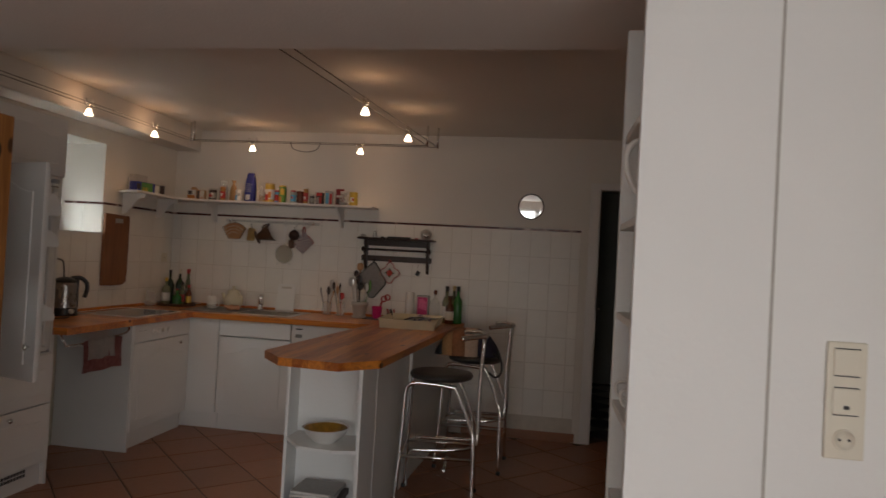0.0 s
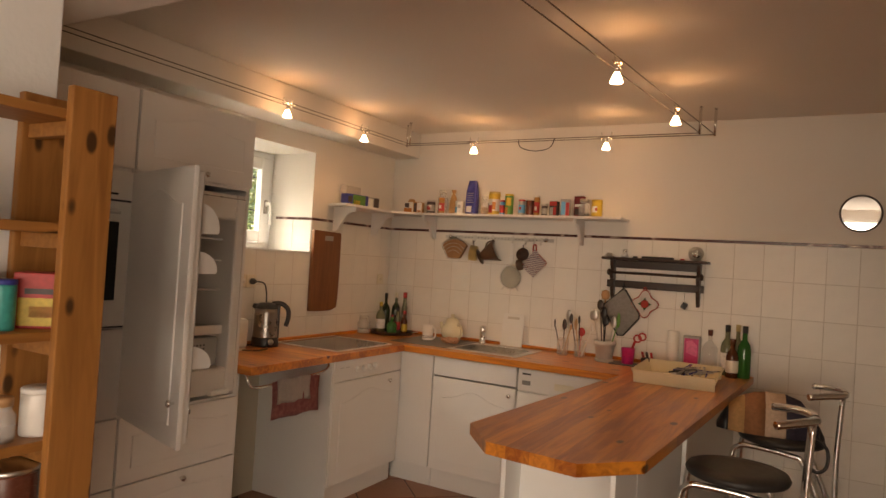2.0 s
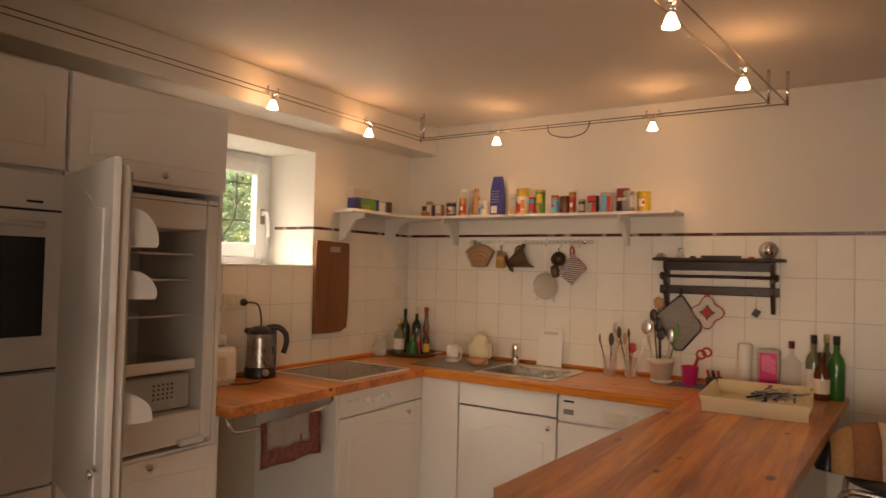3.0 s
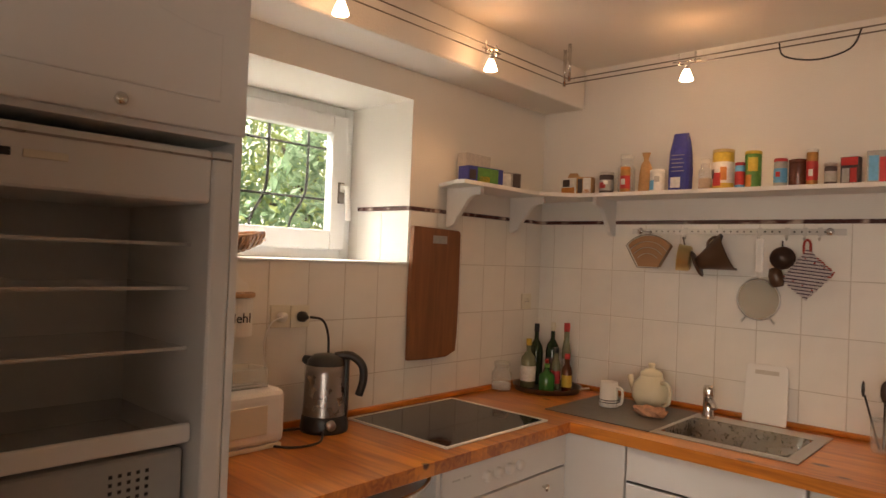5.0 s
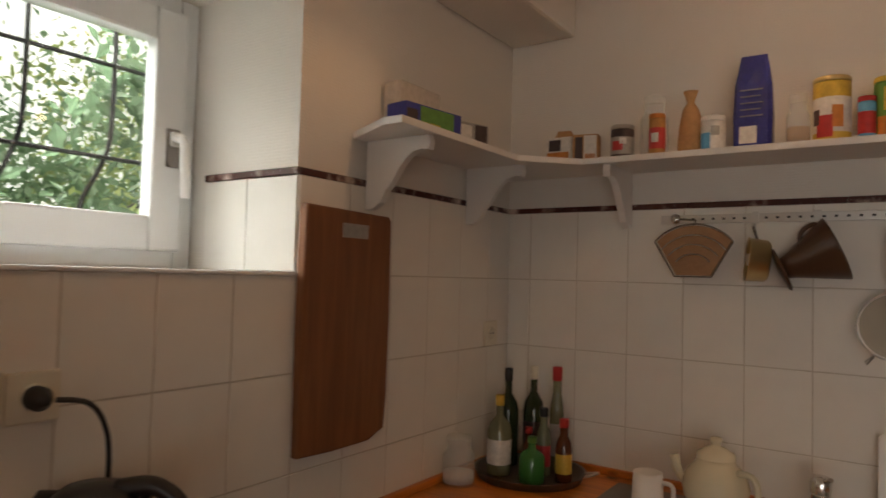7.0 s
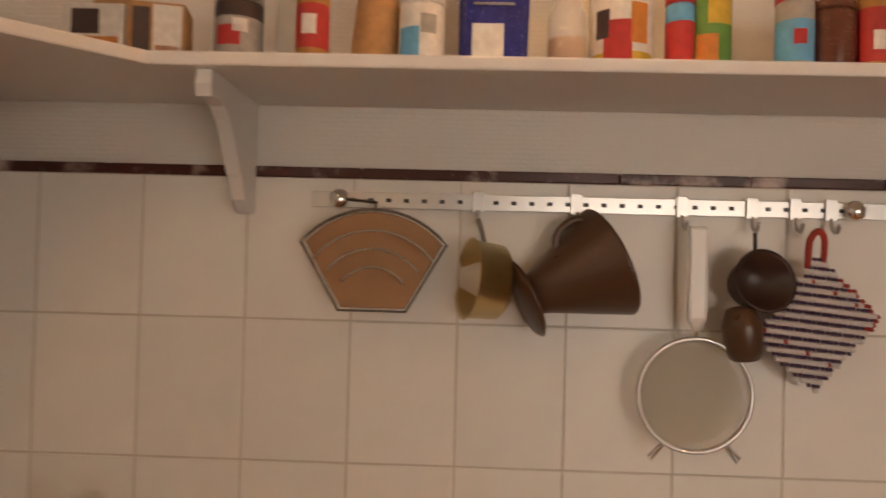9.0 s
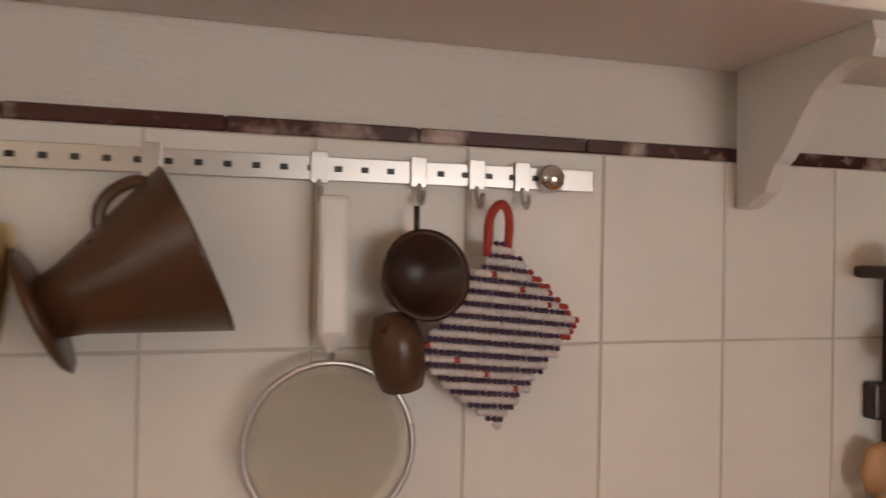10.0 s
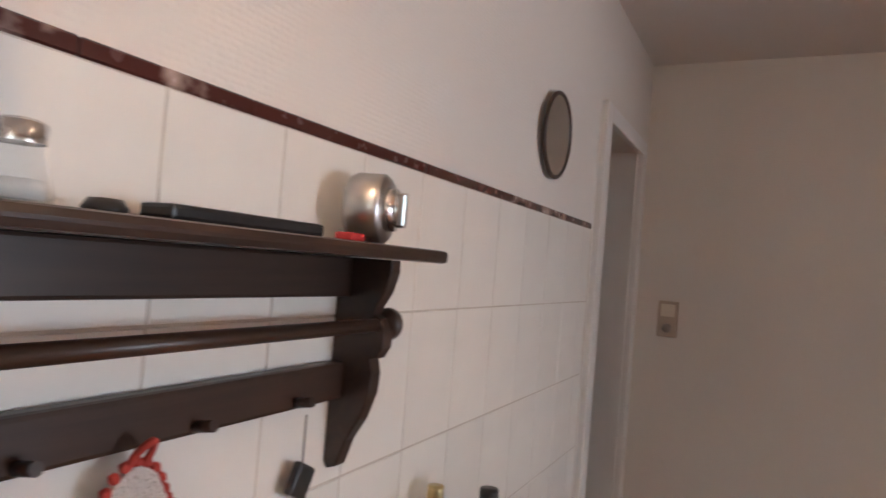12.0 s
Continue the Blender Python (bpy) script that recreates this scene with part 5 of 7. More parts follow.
part("cord", tube(arc([(-3.60, 5.36, ZT + 0.10), (-3.615, 5.375, 1.19), (-3.612, 5.365, 1.26), (-3.60, 5.33, 1.305), (-3.61, 5.285, 1.315)], 6), 0.0045, 8), M_BLACK, c)
part("plug", moved(lathe([(0.019, 0), (0.019, 0.018), (0.012, 0.024), (0.007, 0.04), (0, 0.042)], 16), pose(-3.648, 5.272, 1.315, 0, 90)), M_BLACK, c)


def socket(name, label, y, z):
    c = thing(name, label, "socket", (LEFT_X + 0.008, y, z), 90)
    part("plate", block((-0.04, -0.009, -0.04), (0.04, 0, 0.04), 0.004), M_PLASTIC, c)
    part("insert", moved(lathe([(0.0215, 0), (0.0215, 0.004), (0.0185, 0.004), (0.0185, 0.001), (0, 0.001)], 20), pose(0, -0.009, 0, 90)), M_PLASTIC, c)
    for s in (-0.0095, 0.0095):
        part("pin_hole", moved(lathe([(0.0027, 0), (0.0027, 0.001), (0, 0.001)], 10), pose(s, -0.0102, 0, 90)), M_BLACK, c)


socket("wall_socket", "ivory wall socket with a white plug in it", 5.19, 1.318)
socket("wall_socket", "ivory wall socket holding the kettle plug", 5.272, 1.315)
socket("wall_socket", "ivory wall socket in the tiled corner", 6.655, 1.337)
c = thing("white_plug", "white plug with a thin hanging cable", "plug")
part("plug", moved(lathe([(0.017, 0), (0.016, 0.02), (0.007, 0.03), (0, 0.03)], 14), pose(-3.650, 5.19, 1.318, 0, 90)), M_WHITE, c)
part("cable", tube(arc([(-3.625, 5.18, 1.318), (-3.615, 5.13, 1.30), (-3.62, 5.11, 1.24), (-3.63, 5.13, 1.12), (-3.63, 5.16, 1.02), (-3.62, 5.12, ZT + 0.02), (-3.59, 5.06, ZT + 0.01)], 6), 0.003, 8), M_WHITE, c)
c = thing("toaster", "white toaster beside the fridge cabinet", "toaster", (-3.555, 4.965, ZT), 0)
part("body", block((-0.085, -0.14, 0.012), (0.085, 0.14, 0.185), 0.03, 4), M_WHITE, c)
part("slot", block((-0.03, -0.10, 0.183), (-0.01, 0.10, 0.187), 0.001), M_BLACK, c)
part("slot", block((0.015, -0.10, 0.183), (0.035, 0.10, 0.187), 0.001), M_BLACK, c)
part("panel", block((0.084, -0.07, 0.05), (0.088, 0.07, 0.14), 0.006), M_PLASTIC, c)
part("foot", block((-0.08, -0.13, 0), (0.08, 0.13, 0.014), 0.004), M_PLASTIC, c)
c = thing("glass_dish", "rectangular glass dish standing on the toaster", "dish", (-3.57, 4.965, ZT + 0.1865))
bm = block((-0.055, -0.09, 0), (0.055, 0.09, 0.006), 0.003)
for lo, hi in (((-0.06, -0.095, 0.004), (-0.055, 0.095, 0.06)), ((0.055, -0.095, 0.004), (0.06, 0.095, 0.06)), ((-0.055, -0.095, 0.004), (0.055, -0.09, 0.06)), ((-0.055, 0.09, 0.004), (0.055, 0.095, 0.06))):
    box(bm, lo, hi, 0.002)
part("glass", bm, M_THIN, c)
# flour box on the wall, with its lettering
c = thing("flour_bin", "white enamel wall bin lettered Mehl with a wooden lid", "flour bin", (LEFT_X + 0.008, 4.975, 1.265), 90)
half = [(0.094 * math.cos(a), -0.094 * math.sin(a)) for a in [math.pi * k / 16 for k in range(17)]]
part("bin", prism(half, "z", 0, 0.125, 0.003), M_WHITE, c)
part("back_plate", prism([(-0.092, 0.0), (0.092, 0.0), (0.088, 0.16), (0.05, 0.19), (0.035, 0.235), (0.015, 0.25), (-0.015, 0.25), (-0.035, 0.235), (-0.05, 0.19), (-0.088, 0.16)], "y", -0.006, 0.0, 0.001), M_WHITE, c)
part("lid", prism([(u * 1.07, v * 1.07) for u, v in half], "z", 0.126, 0.14, 0.004), M_LIGHTWOOD, c, "pale wooden lid")
part("nail", moved(lathe([(0.006, 0), (0.006, 0.004), (0, 0.006)], 12), pose(0, -0.006, 0.225, 90)), M_BLACK, c)
txt = bpy.data.curves.new("lettering", "FONT")
txt.body, txt.size, txt.align_x, txt.extrude = "Mehl", 0.044, "CENTER", 0.0006
txt.materials.append(M_BLACK)
tob = new("lettering", txt)
tob.parent, tob.matrix_local = c, pose(0.004, -0.0945, 0.048, 90)
c = thing("basket_boat", "shallow boat-shaped woven bamboo bowl on the sill", "bowl", (LEFT_X - 0.12, 5.0, WIN_Z0 + 0.0065))
bm = bmesh.new()
grid = []
for i in range(17):
    u = i / 8 - 1
    row = []
    for j in range(9):
        v = j / 4 - 1
        wdt = 0.085 * (1 - u * u) ** 0.7
        row.append(bm.verts.new((v * wdt, u * 0.20, 0.008 + 0.06 * abs(v) ** 2 * (1 - u * u) ** 0.3 + 0.055 * u * u)))
    grid.append(row)
for i in range(16):
    for j in range(8):
        bm.faces.new((grid[i][j], grid[i + 1][j], grid[i + 1][j + 1], grid[i][j + 1]))
bmesh.ops.remove_doubles(bm, verts=bm.verts, dist=0.0005)
bmesh.ops.solidify(bm, geom=bm.faces[:], thickness=-0.005)
M_BAMBOO = wood("woven_bamboo", (0.13, 0.04, 0.012), (0.40, 0.15, 0.045), "x", 0.3, 0.012, False, 0.3, 0.6)


def boat(u, v, out=0.0):
    wdt = 0.085 * max(0.0, 1 - u * u) ** 0.7 + out
    return (v * wdt, u * 0.20, 0.008 - out + 0.06 * abs(v) ** 2 * max(0.0, 1 - u * u) ** 0.3 + 0.055 * u * u)


part("bowl", bm, M_BAMBOO, c)
for v in (-1, 1):
    part("rim", tube([boat(i / 12 - 1, v) for i in range(25)], 0.0042, 6), M_PINE, c, "split cane rim")
for i in range(-8, 9):
    part("rib", tube([boat(i / 9, j / 6 - 1, 0.0065) for j in range(13)], 0.0026, 5), M_PINE, c)
for v in (-0.75, -0.4, 0.4, 0.75):
    part("weft", tube([boat(i / 12 - 1, v, 0.0072) for i in range(1, 24)], 0.002, 5), M_BAMBOO, c)

# cutting board hung on the wall
c = thing("cutting_board", "worn brown wooden cutting board hung on the tiles", "cutting board", (LEFT_X + 0.012, 5.955, 1.112), 90)
out = [(-0.150, 0.0), (-0.05, -0.004), (0.08, -0.002), (0.137, 0.02), (0.145, 0.10), (0.148, 0.30), (0.145, 0.543), (0.135, 0.553), (-0.145, 0.560), (-0.15, 0.548), (-0.153, 0.3)]
part("board", prism(out, "y", -0.026, 0.0, 0.006), M_BOARD, c)
part("grip_hole", moved(block((-0.045, -0.0275, -0.017), (0.045, -0.0255, 0.017), 0.012, 3), pose(0.01, 0, 0.508)), P_GREYP, c)

# towel on its rail in the open bay
c = thing("towel_rail", "curved chrome pipe rail under the worktop", "rail")
part("pipe", tube(arc([(-3.11, 4.745, Z0 - 0.002), (-3.09, 4.75, Z0 - 0.045), (-3.085, 4.80, Z0 - 0.075), (-3.085, 5.05, Z0 - 0.07), (-3.085, 5.30, Z0 - 0.055), (-3.09, 5.375, Z0 - 0.03), (-3.11, 5.385, Z0 - 0.002)], 6), 0.008, 10), M_CHROME, c)
M_TOWEL_R = material("red_towel_print", (0.42, 0.045, 0.06), 0.95, scale=38, amount=0.5, bump=0.4, second=(0.62, 0.30, 0.28))
M_TOWEL_W = material("white_towel", (0.66, 0.60, 0.56), 0.95, scale=60, amount=0.15, bump=0.4, bump_scale=300)
c = thing("dish_towel", "white and red patterned dish towel hung on the rail", "towel")


def cloth(y0, y1, z0, z1, x, phase=0.0):
    bm = bmesh.new()
    g = [[bm.verts.new((x + 0.006 * math.sin(j * 1.1 + phase) * (1 - i / 9) + 0.004 * math.sin(j * 2.3 + i * 0.5), y0 + (y1 - y0) * j / 12, z0 + (z1 - z0) * i / 8 + 0.004 * math.sin(j * 0.9))) for j in range(13)] for i in range(9)]
    for i in range(8):
        for j in range(12):
            f = bm.faces.new((g[i][j], g[i][j + 1], g[i + 1][j + 1], g[i + 1][j]))
            f.smooth = True
    bmesh.ops.solidify(bm, geom=bm.faces[:], thickness=0.003)
    return bm


part("red_layer", cloth(4.90, 5.275, 0.625, 0.825, -3.070), M_TOWEL_R, c)
part("white_layer", cloth(4.925, 5.185, 0.705, 0.835, -3.060, 0.8), M_TOWEL_W, c)

# ---- the corner: tray of bottles and a jar ----
G_DARK = material("dark_green_glass", (0.02, 0.035, 0.015), 0.08, amount=0.05)
G_GREEN = material("green_glass", (0.03, 0.16, 0.035), 0.08, amount=0.05)
G_OIL = material("oil_bottle", (0.16, 0.17, 0.10), 0.1, amount=0.05)
G_AMBER = material("amber_bottle", (0.10, 0.03, 0.012), 0.1, amount=0.05)
TRX, TRY = -3.475, 6.60
c = thing("metal_tray", "round grey metal tray on the worktop", "tray", (TRX, TRY, ZT))
part("dish", lathe([(0, 0.0), (0.155, 0.0), (0.165, 0.022), (0.168, 0.024), (0.16, 0.020), (0.150, 0.005), (0, 0.004)], 36), plain("tray_metal", (0.22, 0.20, 0.18), 0.35, 0.2, 0.8), c)
part("handle", tube(arc([(0.15, 0.06, 0.02), (0.185, 0.08, 0.025), (0.18, 0.04, 0.025), (0.162, 0.03, 0.02)], 5), 0.004, 8), M_STEEL, c)
TB = ZT + 0.005
bottle("wine_bottle", "dark green wine bottle with black capsule", (-3.585, 6.66, TB), 0.034, 0.30, G_DARK, M_BLACK)
bottle("oil_bottle", "dark oil bottle with a pale cap ring", (-3.515, 6.70, TB), 0.033, 0.31, G_DARK, M_PLASTIC, P_DARK)
bottle("vinegar_bottle", "slim clear bottle with a red cap", (-3.435, 6.70, TB), 0.022, 0.315, G_OIL, P_RED, P_GREYP, 0.6)
bottle("oil_bottle", "oil bottle with white label and yellow cap", (-3.55, 6.545, TB), 0.036, 0.235, G_OIL, P_YELLOW, P_WHITE)
bottle("sauce_bottle", "small dark bottle with a black cap", (-3.44, 6.62, TB), 0.022, 0.20, G_OIL, M_BLACK, P_RED, 0.5)
bottle("lime_bottle", "squat green plastic juice bottle", (-3.435, 6.535, TB), 0.038, 0.13, G_GREEN, P_GREEN, None, 0.3)
bottle("sauce_bottle", "small brown sauce bottle with a red top", (-3.365, 6.60, TB), 0.024, 0.18, G_AMBER, P_RED, P_YELLOW, 0.5)
bottle("sauce_bottle", "small dark red sauce bottle", (-3.48, 6.60, TB), 0.018, 0.14, G_AMBER, P_RED, None, 0.5)
glass_jar("sugar_jar", "clip-top glass jar with white sugar", (-3.60, 6.40, ZT), 0.048, 0.115, P_WHITE, 0.3, M_THIN)

# ---- sink ----
c = thing("sink", "stainless steel sink with a grey drainer set in the worktop", "sink")
bm = block((BX0 - 0.02, BY0 - 0.05, ZT), (-2.27, BY0, ZT + 0.004), 0.002)
box(bm, (BX0 - 0.02, BY1, ZT), (-2.27, 6.70, ZT + 0.004), 0.002)
box(bm, (BX0 - 0.02, BY0, ZT), (BX0, BY1, ZT + 0.004), 0.002)
box(bm, (BX1, BY0, ZT), (-2.27, BY1, ZT + 0.004), 0.002)
part("rim", bm, M_STEEL, c)
bm = bmesh.new()
levels = []
for z, ins, rad in ((ZT + 0.004, 0.0, 0.05), (ZT - 0.008, 0.006, 0.05), (ZT - 0.11, 0.014, 0.055), (ZT - 0.135, 0.035, 0.05)):
    ringv = []
    for cx, cy, a0 in ((BX1 - rad - ins, BY1 - rad - ins, 0), (BX0 + rad + ins, BY1 - rad - ins, 90), (BX0 + rad + ins, BY0 + rad + ins, 180), (BX1 - rad - ins, BY0 + rad + ins, 270)):
        for k in range(6):
            a = radians(a0 + k * 18)
            ringv.append(bm.verts.new((cx + rad * math.cos(a), cy + rad * math.sin(a), z)))
    levels.append(ringv)
for a, b in zip(levels, levels[1:]):
    for k in range(24):
        f = bm.faces.new((a[k], a[(k + 1) % 24], b[(k + 1) % 24], b[k]))
        f.smooth = True
bm.faces.new(levels[-1])
# darker copy of the rim's steel: the basin's shade is in the colour
part("basin", bm, material("shaded_basin_steel", (0.36, 0.34, 0.31), 0.28, metal=1.0, scale=20, amount=0.12), c)
part("drainer", block((-3.235, BY0 - 0.05, ZT), (BX0 - 0.0205, 6.70, ZT + 0.0045), 0.002), plain("grey_drainer", (0.16, 0.155, 0.145), 0.4, 0.2, 0.3), c, "dull grey drainer board")
part("drain_hole", lathe([(0.0, 0.003), (0.03, 0.003), (0.034, 0.0)], 20, None, ((BX0 + BX1) / 2, 6.44, ZT - 0.1345)), M_CHROME, c)
c = thing("tap", "chrome single-lever mixer tap", "tap", (-2.715, 6.645, ZT + 0.004), -60)
part("body", lathe([(0, 0), (0.026, 0), (0.027, 0.01), (0.022, 0.02), (0.021, 0.085), (0.023, 0.09), (0, 0.092)], 22), M_CHROME, c)
part("lever", lathe([(0.023, 0.091), (0.024, 0.115), (0.019, 0.13), (0, 0.134)], 20), M_CHROME, c)
part("lever_arm", tube([(0, 0, 0.115), (0.05, 0, 0.135)], 0.006, 8), M_CHROME, c)
part("spout", tube(arc([(0.01, 0, 0.055), (0.06, 0, 0.075), (0.11, 0, 0.075), (0.125, 0, 0.06)], 5), 0.012, 12), M_CHROME, c)
c = thing("mug", "white mug with thin dark rings", "mug", (-3.085, 6.49, ZT + 0.005))
part("body", lathe([(0, 0), (0.039, 0), (0.041, 0.004), (0.036, 0.105), (0.033, 0.105), (0.037, 0.008), (0, 0.006)], 28), M_WHITE, c)
for z in (0.018, 0.028):
    part("ring", lathe([(0.0405, z), (0.0411, z + 0.0005), (0.0409, z + 0.003), (0.040, z + 0.0035)], 28), M_BLACK, c)
part("handle", tube(arc([(0.034, 0.0, 0.085), (0.06, 0.0, 0.08), (0.064, 0.0, 0.05), (0.058, 0, 0.02), (0.038, 0.0, 0.012)], 5), 0.006, 8), M_WHITE, c)
c = thing("teapot", "round cream ceramic teapot with lid", "teapot", (-2.945, 6.60, ZT + 0.005), 0)
part("body", lathe([(0, 0), (0.05, 0), (0.055, 0.006), (0.078, 0.045), (0.082, 0.07), (0.073, 0.105), (0.05, 0.13), (0.046, 0.142), (0, 0.142)], 32), M_CREAM, c)
part("lid", lathe([(0.048, 0.142), (0.046, 0.155), (0.025, 0.168), (0.012, 0.172), (0.011, 0.18), (0.016, 0.186), (0.014, 0.194), (0, 0.196)], 26), M_CREAM, c)
part("handle", tube(arc([(0.06, -0.03, 0.12), (0.095, -0.05, 0.12), (0.108, -0.055, 0.085), (0.10, -0.05, 0.045), (0.075, -0.035, 0.03)], 5), 0.008, 10), M_CREAM, c)
part("spout", tube(arc([(-0.065, 0.02, 0.05), (-0.10, 0.03, 0.08), (-0.115, 0.035, 0.125)], 5), 0.012, 10), M_CREAM, c)
bm = bmesh.new()
bmesh.ops.create_icosphere(bm, subdivisions=3, radius=0.06)
for v in bm.verts:
    n = noise.noise(v.co * 28) + 0.6 * noise.noise(v.co * 60)
    v.co = Vector((v.co.x * (1.15 + 0.4 * n), v.co.y * (0.75 + 0.4 * n), max(0.0, v.co.z * 0.42 + 0.018 + 0.012 * n)))
solid("dish_cloth", bm, paint("salmon_cloth", (0.58, 0.30, 0.18), 0.95), "crumpled salmon-coloured dish cloth on the drainer", "cloth", (-2.875, 6.46, ZT + 0.005))
bm = prism([(-0.082, 0.0), (0.082, 0.0), (0.078, 0.225), (0.068, 0.235), (-0.068, 0.235), (-0.078, 0.225)], "y", -0.004, 0.004, 0.002)
c = thing("plastic_board", "white plastic chopping board leaning on the tiles", "cutting board", (-2.52, 6.712, ZT + 0.0045), 3)
c.matrix_world = pose(-2.52, 6.712, ZT + 0.0045, -10, 0, 3)
part("board", bm, M_WHITE, c)
part("grip_hole", block((-0.045, -0.0048, 0.195), (0.045, -0.0038, 0.212), 0.003), M_GROUT, c)

# ---- utensils along the back wall ----
rnd = random.Random(11)


def utensil(parent, name, x, y, lean_x, lean_y, length, mat, head):
    """A spoon, knife or whisk that stands in a pot."""
    bm = tube([(x, y, 0.01), (x + lean_x, y + lean_y, length)], 0.004, 6)
    bmesh.ops.create_icosphere(bm, subdivisions=2, radius=1, matrix=Matrix.Translation((x + lean_x * 1.1, y + lean_y * 1.1, length + head[1] * 0.7)) @ Matrix.Diagonal((head[0], 0.005, head[1], 1)))
    for f in bm.faces:
        f.smooth = True
    part(name, bm, mat, parent)


for gx, kinds in ((-2.105, ((M_BLACK, 0.19, -0.05, (0.006, 0.03)), (M_DARKWOOD, 0.18, 0.0, (0.016, 0.04)), (M_STEEL, 0.20, 0.03, (0.012, 0.03)), (M_LIGHTWOOD, 0.18, 0.04, (0.008, 0.02)), (M_STEEL, 0.25, 0.02, (0.02, 0.035)))),
                  (-1.985, ((M_DARKWOOD, 0.23, -0.05, (0.014, 0.035)), (P_RED, 0.15, 0.005, (0.024, 0.03)), (M_BLACK, 0.23, -0.01, (0.008, 0.03)), (M_WHITE, 0.18, 0.05, (0.012, 0.03)), (M_LIGHTWOOD, 0.19, -0.03, (0.012, 0.04))))):
    c = thing("utensil_glass", "clear glass crowded with cooking spoons and knives", "utensil jar", (gx, 6.63, ZT))
    part("glass", lathe([(0, 0), (0.034, 0), (0.037, 0.004), (0.041, 0.115), (0.039, 0.115), (0.034, 0.008), (0, 0.006)], 22), M_THIN, c)
    for mt, ln, lx, hd in kinds:
        utensil(c, "utensil", lx * 0.2, rnd.uniform(-0.015, 0.015), lx, rnd.uniform(-0.01, 0.02), ln, mt, hd)
c = thing("utensil_pot", "weathered white flowerpot full of kitchen tools", "utensil pot", (-1.81, 6.60, ZT))
M_POT = material("weathered_pot", (0.56, 0.52, 0.46), 0.7, scale=14, amount=0.25, bump=0.3)
part("saucer", lathe([(0, 0), (0.056, 0), (0.062, 0.018), (0.058, 0.02), (0, 0.010)], 26), M_POT, c)
part("pot", lathe([(0, 0.010), (0.05, 0.010), (0.064, 0.105), (0.07, 0.107), (0.071, 0.135), (0.064, 0.136), (0.06, 0.11), (0.0, 0.10)], 28), M_POT, c)
for mt, ln, lx, hd in ((M_STEEL, 0.27, -0.05, (0.03, 0.04)), (M_BLACK, 0.28, -0.01, (0.02, 0.045)), (M_BLACK, 0.24, 0.0, (0.025, 0.03)), (P_GREEN, 0.24, 0.055, (0.012, 0.05)), (M_WHITE, 0.31, -0.045, (0.02, 0.02)), (M_STEEL, 0.23, 0.03, (0.02, 0.04)), (M_WHITE, 0.2, -0.04, (0.01, 0.03)), (M_DARKWOOD, 0.34, -0.03, (0.022, 0.035))):
    utensil(c, "utensil", lx * 0.4, rnd.uniform(-0.02, 0.03), lx, rnd.uniform(-0.01, 0.03), ln, mt, hd)
solid("slate_mat", block((-0.10, -0.07, 0), (0.10, 0.07, 0.006), 0.002), plain("slate", (0.10, 0.11, 0.13), 0.6), "thin grey slate mat under the pink cup", "mat", (-1.66, 6.59, ZT))
c = thing("pink_cup", "pink metal cup holding red scissors", "cup", (-1.655, 6.59, ZT + 0.0065))
part("cup", lathe([(0, 0), (0.034, 0), (0.036, 0.004), (0.043, 0.098), (0.045, 0.10), (0.041, 0.099), (0.033, 0.006), (0, 0.005)], 26), P_PINK, c)
bm = bmesh.new()
for s in (0, 1):
    tube([(0.055 + 0.028 * math.cos(a / 14 * 2 * math.pi) * 0.8 + s * 0.028, 0.004 * s, 0.165 + s * 0.014 + 0.022 * math.sin(a / 14 * 2 * math.pi)) for a in range(14)], 0.0055, 8, bm, True)
tube([(0.04, 0, 0.145), (0.0, 0, 0.03)], 0.008, 8, bm)
part("scissors", bm, P_RED, c, "red plastic scissors handles")
c = thing("scissor_block", "wooden block with small red-handled knives", "knife block", (-1.545, 6.66, ZT))
part("block", block((-0.04, -0.025, 0), (0.04, 0.025, 0.05), 0.008), M_DARKWOOD, c)
for k in range(3):
    part("knife_handle", tube([(-0.025 + k * 0.025, 0, 0.045), (-0.035 + k * 0.028, -0.012, 0.085)], 0.008, 8), P_RED if k != 1 else M_BLACK, c)
solid("kitchen_roll", lathe([(0, 0), (0.034, 0), (0.036, 0.004), (0.036, 0.232), (0.033, 0.235), (0.012, 0.236), (0.011, 0.20), (0, 0.20)], 26), M_WHITE, "upright white kitchen paper roll", "paper roll", (-1.405, 6.715, ZT))
c = thing("pink_box", "bright pink window-front box", "box", (-1.29, 6.715, ZT), 0)
part("body", block((-0.052, -0.028, 0), (0.052, 0.028, 0.215), 0.006), P_GREYP, c)
part("window", block((-0.042, -0.0305, 0.012), (0.042, -0.0275, 0.20), 0.004), P_PINK, c)
# highlight on the box window, painted as a paler pink plate
part("painted_shine", prism([(-0.03, 0.11), (0.035, 0.09), (0.035, 0.16), (0.0, 0.19), (-0.03, 0.18)], "y", -0.032, -0.0302), paint("pink_highlight", (0.75, 0.16, 0.32), 0.2), c)
bottle("spirit_bottle", "clear pear-shaped spirit bottle with brown cap", (-1.185, 6.71, ZT), 0.046, 0.265, M_THIN, P_BROWN, None, 0.27)
bottle("spirit_bottle", "clear bottle with white label and black cap", (-1.085, 6.70, ZT), 0.037, 0.305, G_OIL, M_BLACK, P_WHITE, 0.36)
bottle("liqueur_bottle", "dark brown bottle with a cream label", (-1.045, 6.615, ZT), 0.035, 0.23, G_AMBER, G_AMBER, M_PLASTIC, 0.4)
bottle("spirit_bottle", "clear bottle with a gold cap", (-1.03, 6.735, ZT), 0.030, 0.31, G_OIL, M_BRASS, None, 0.4)
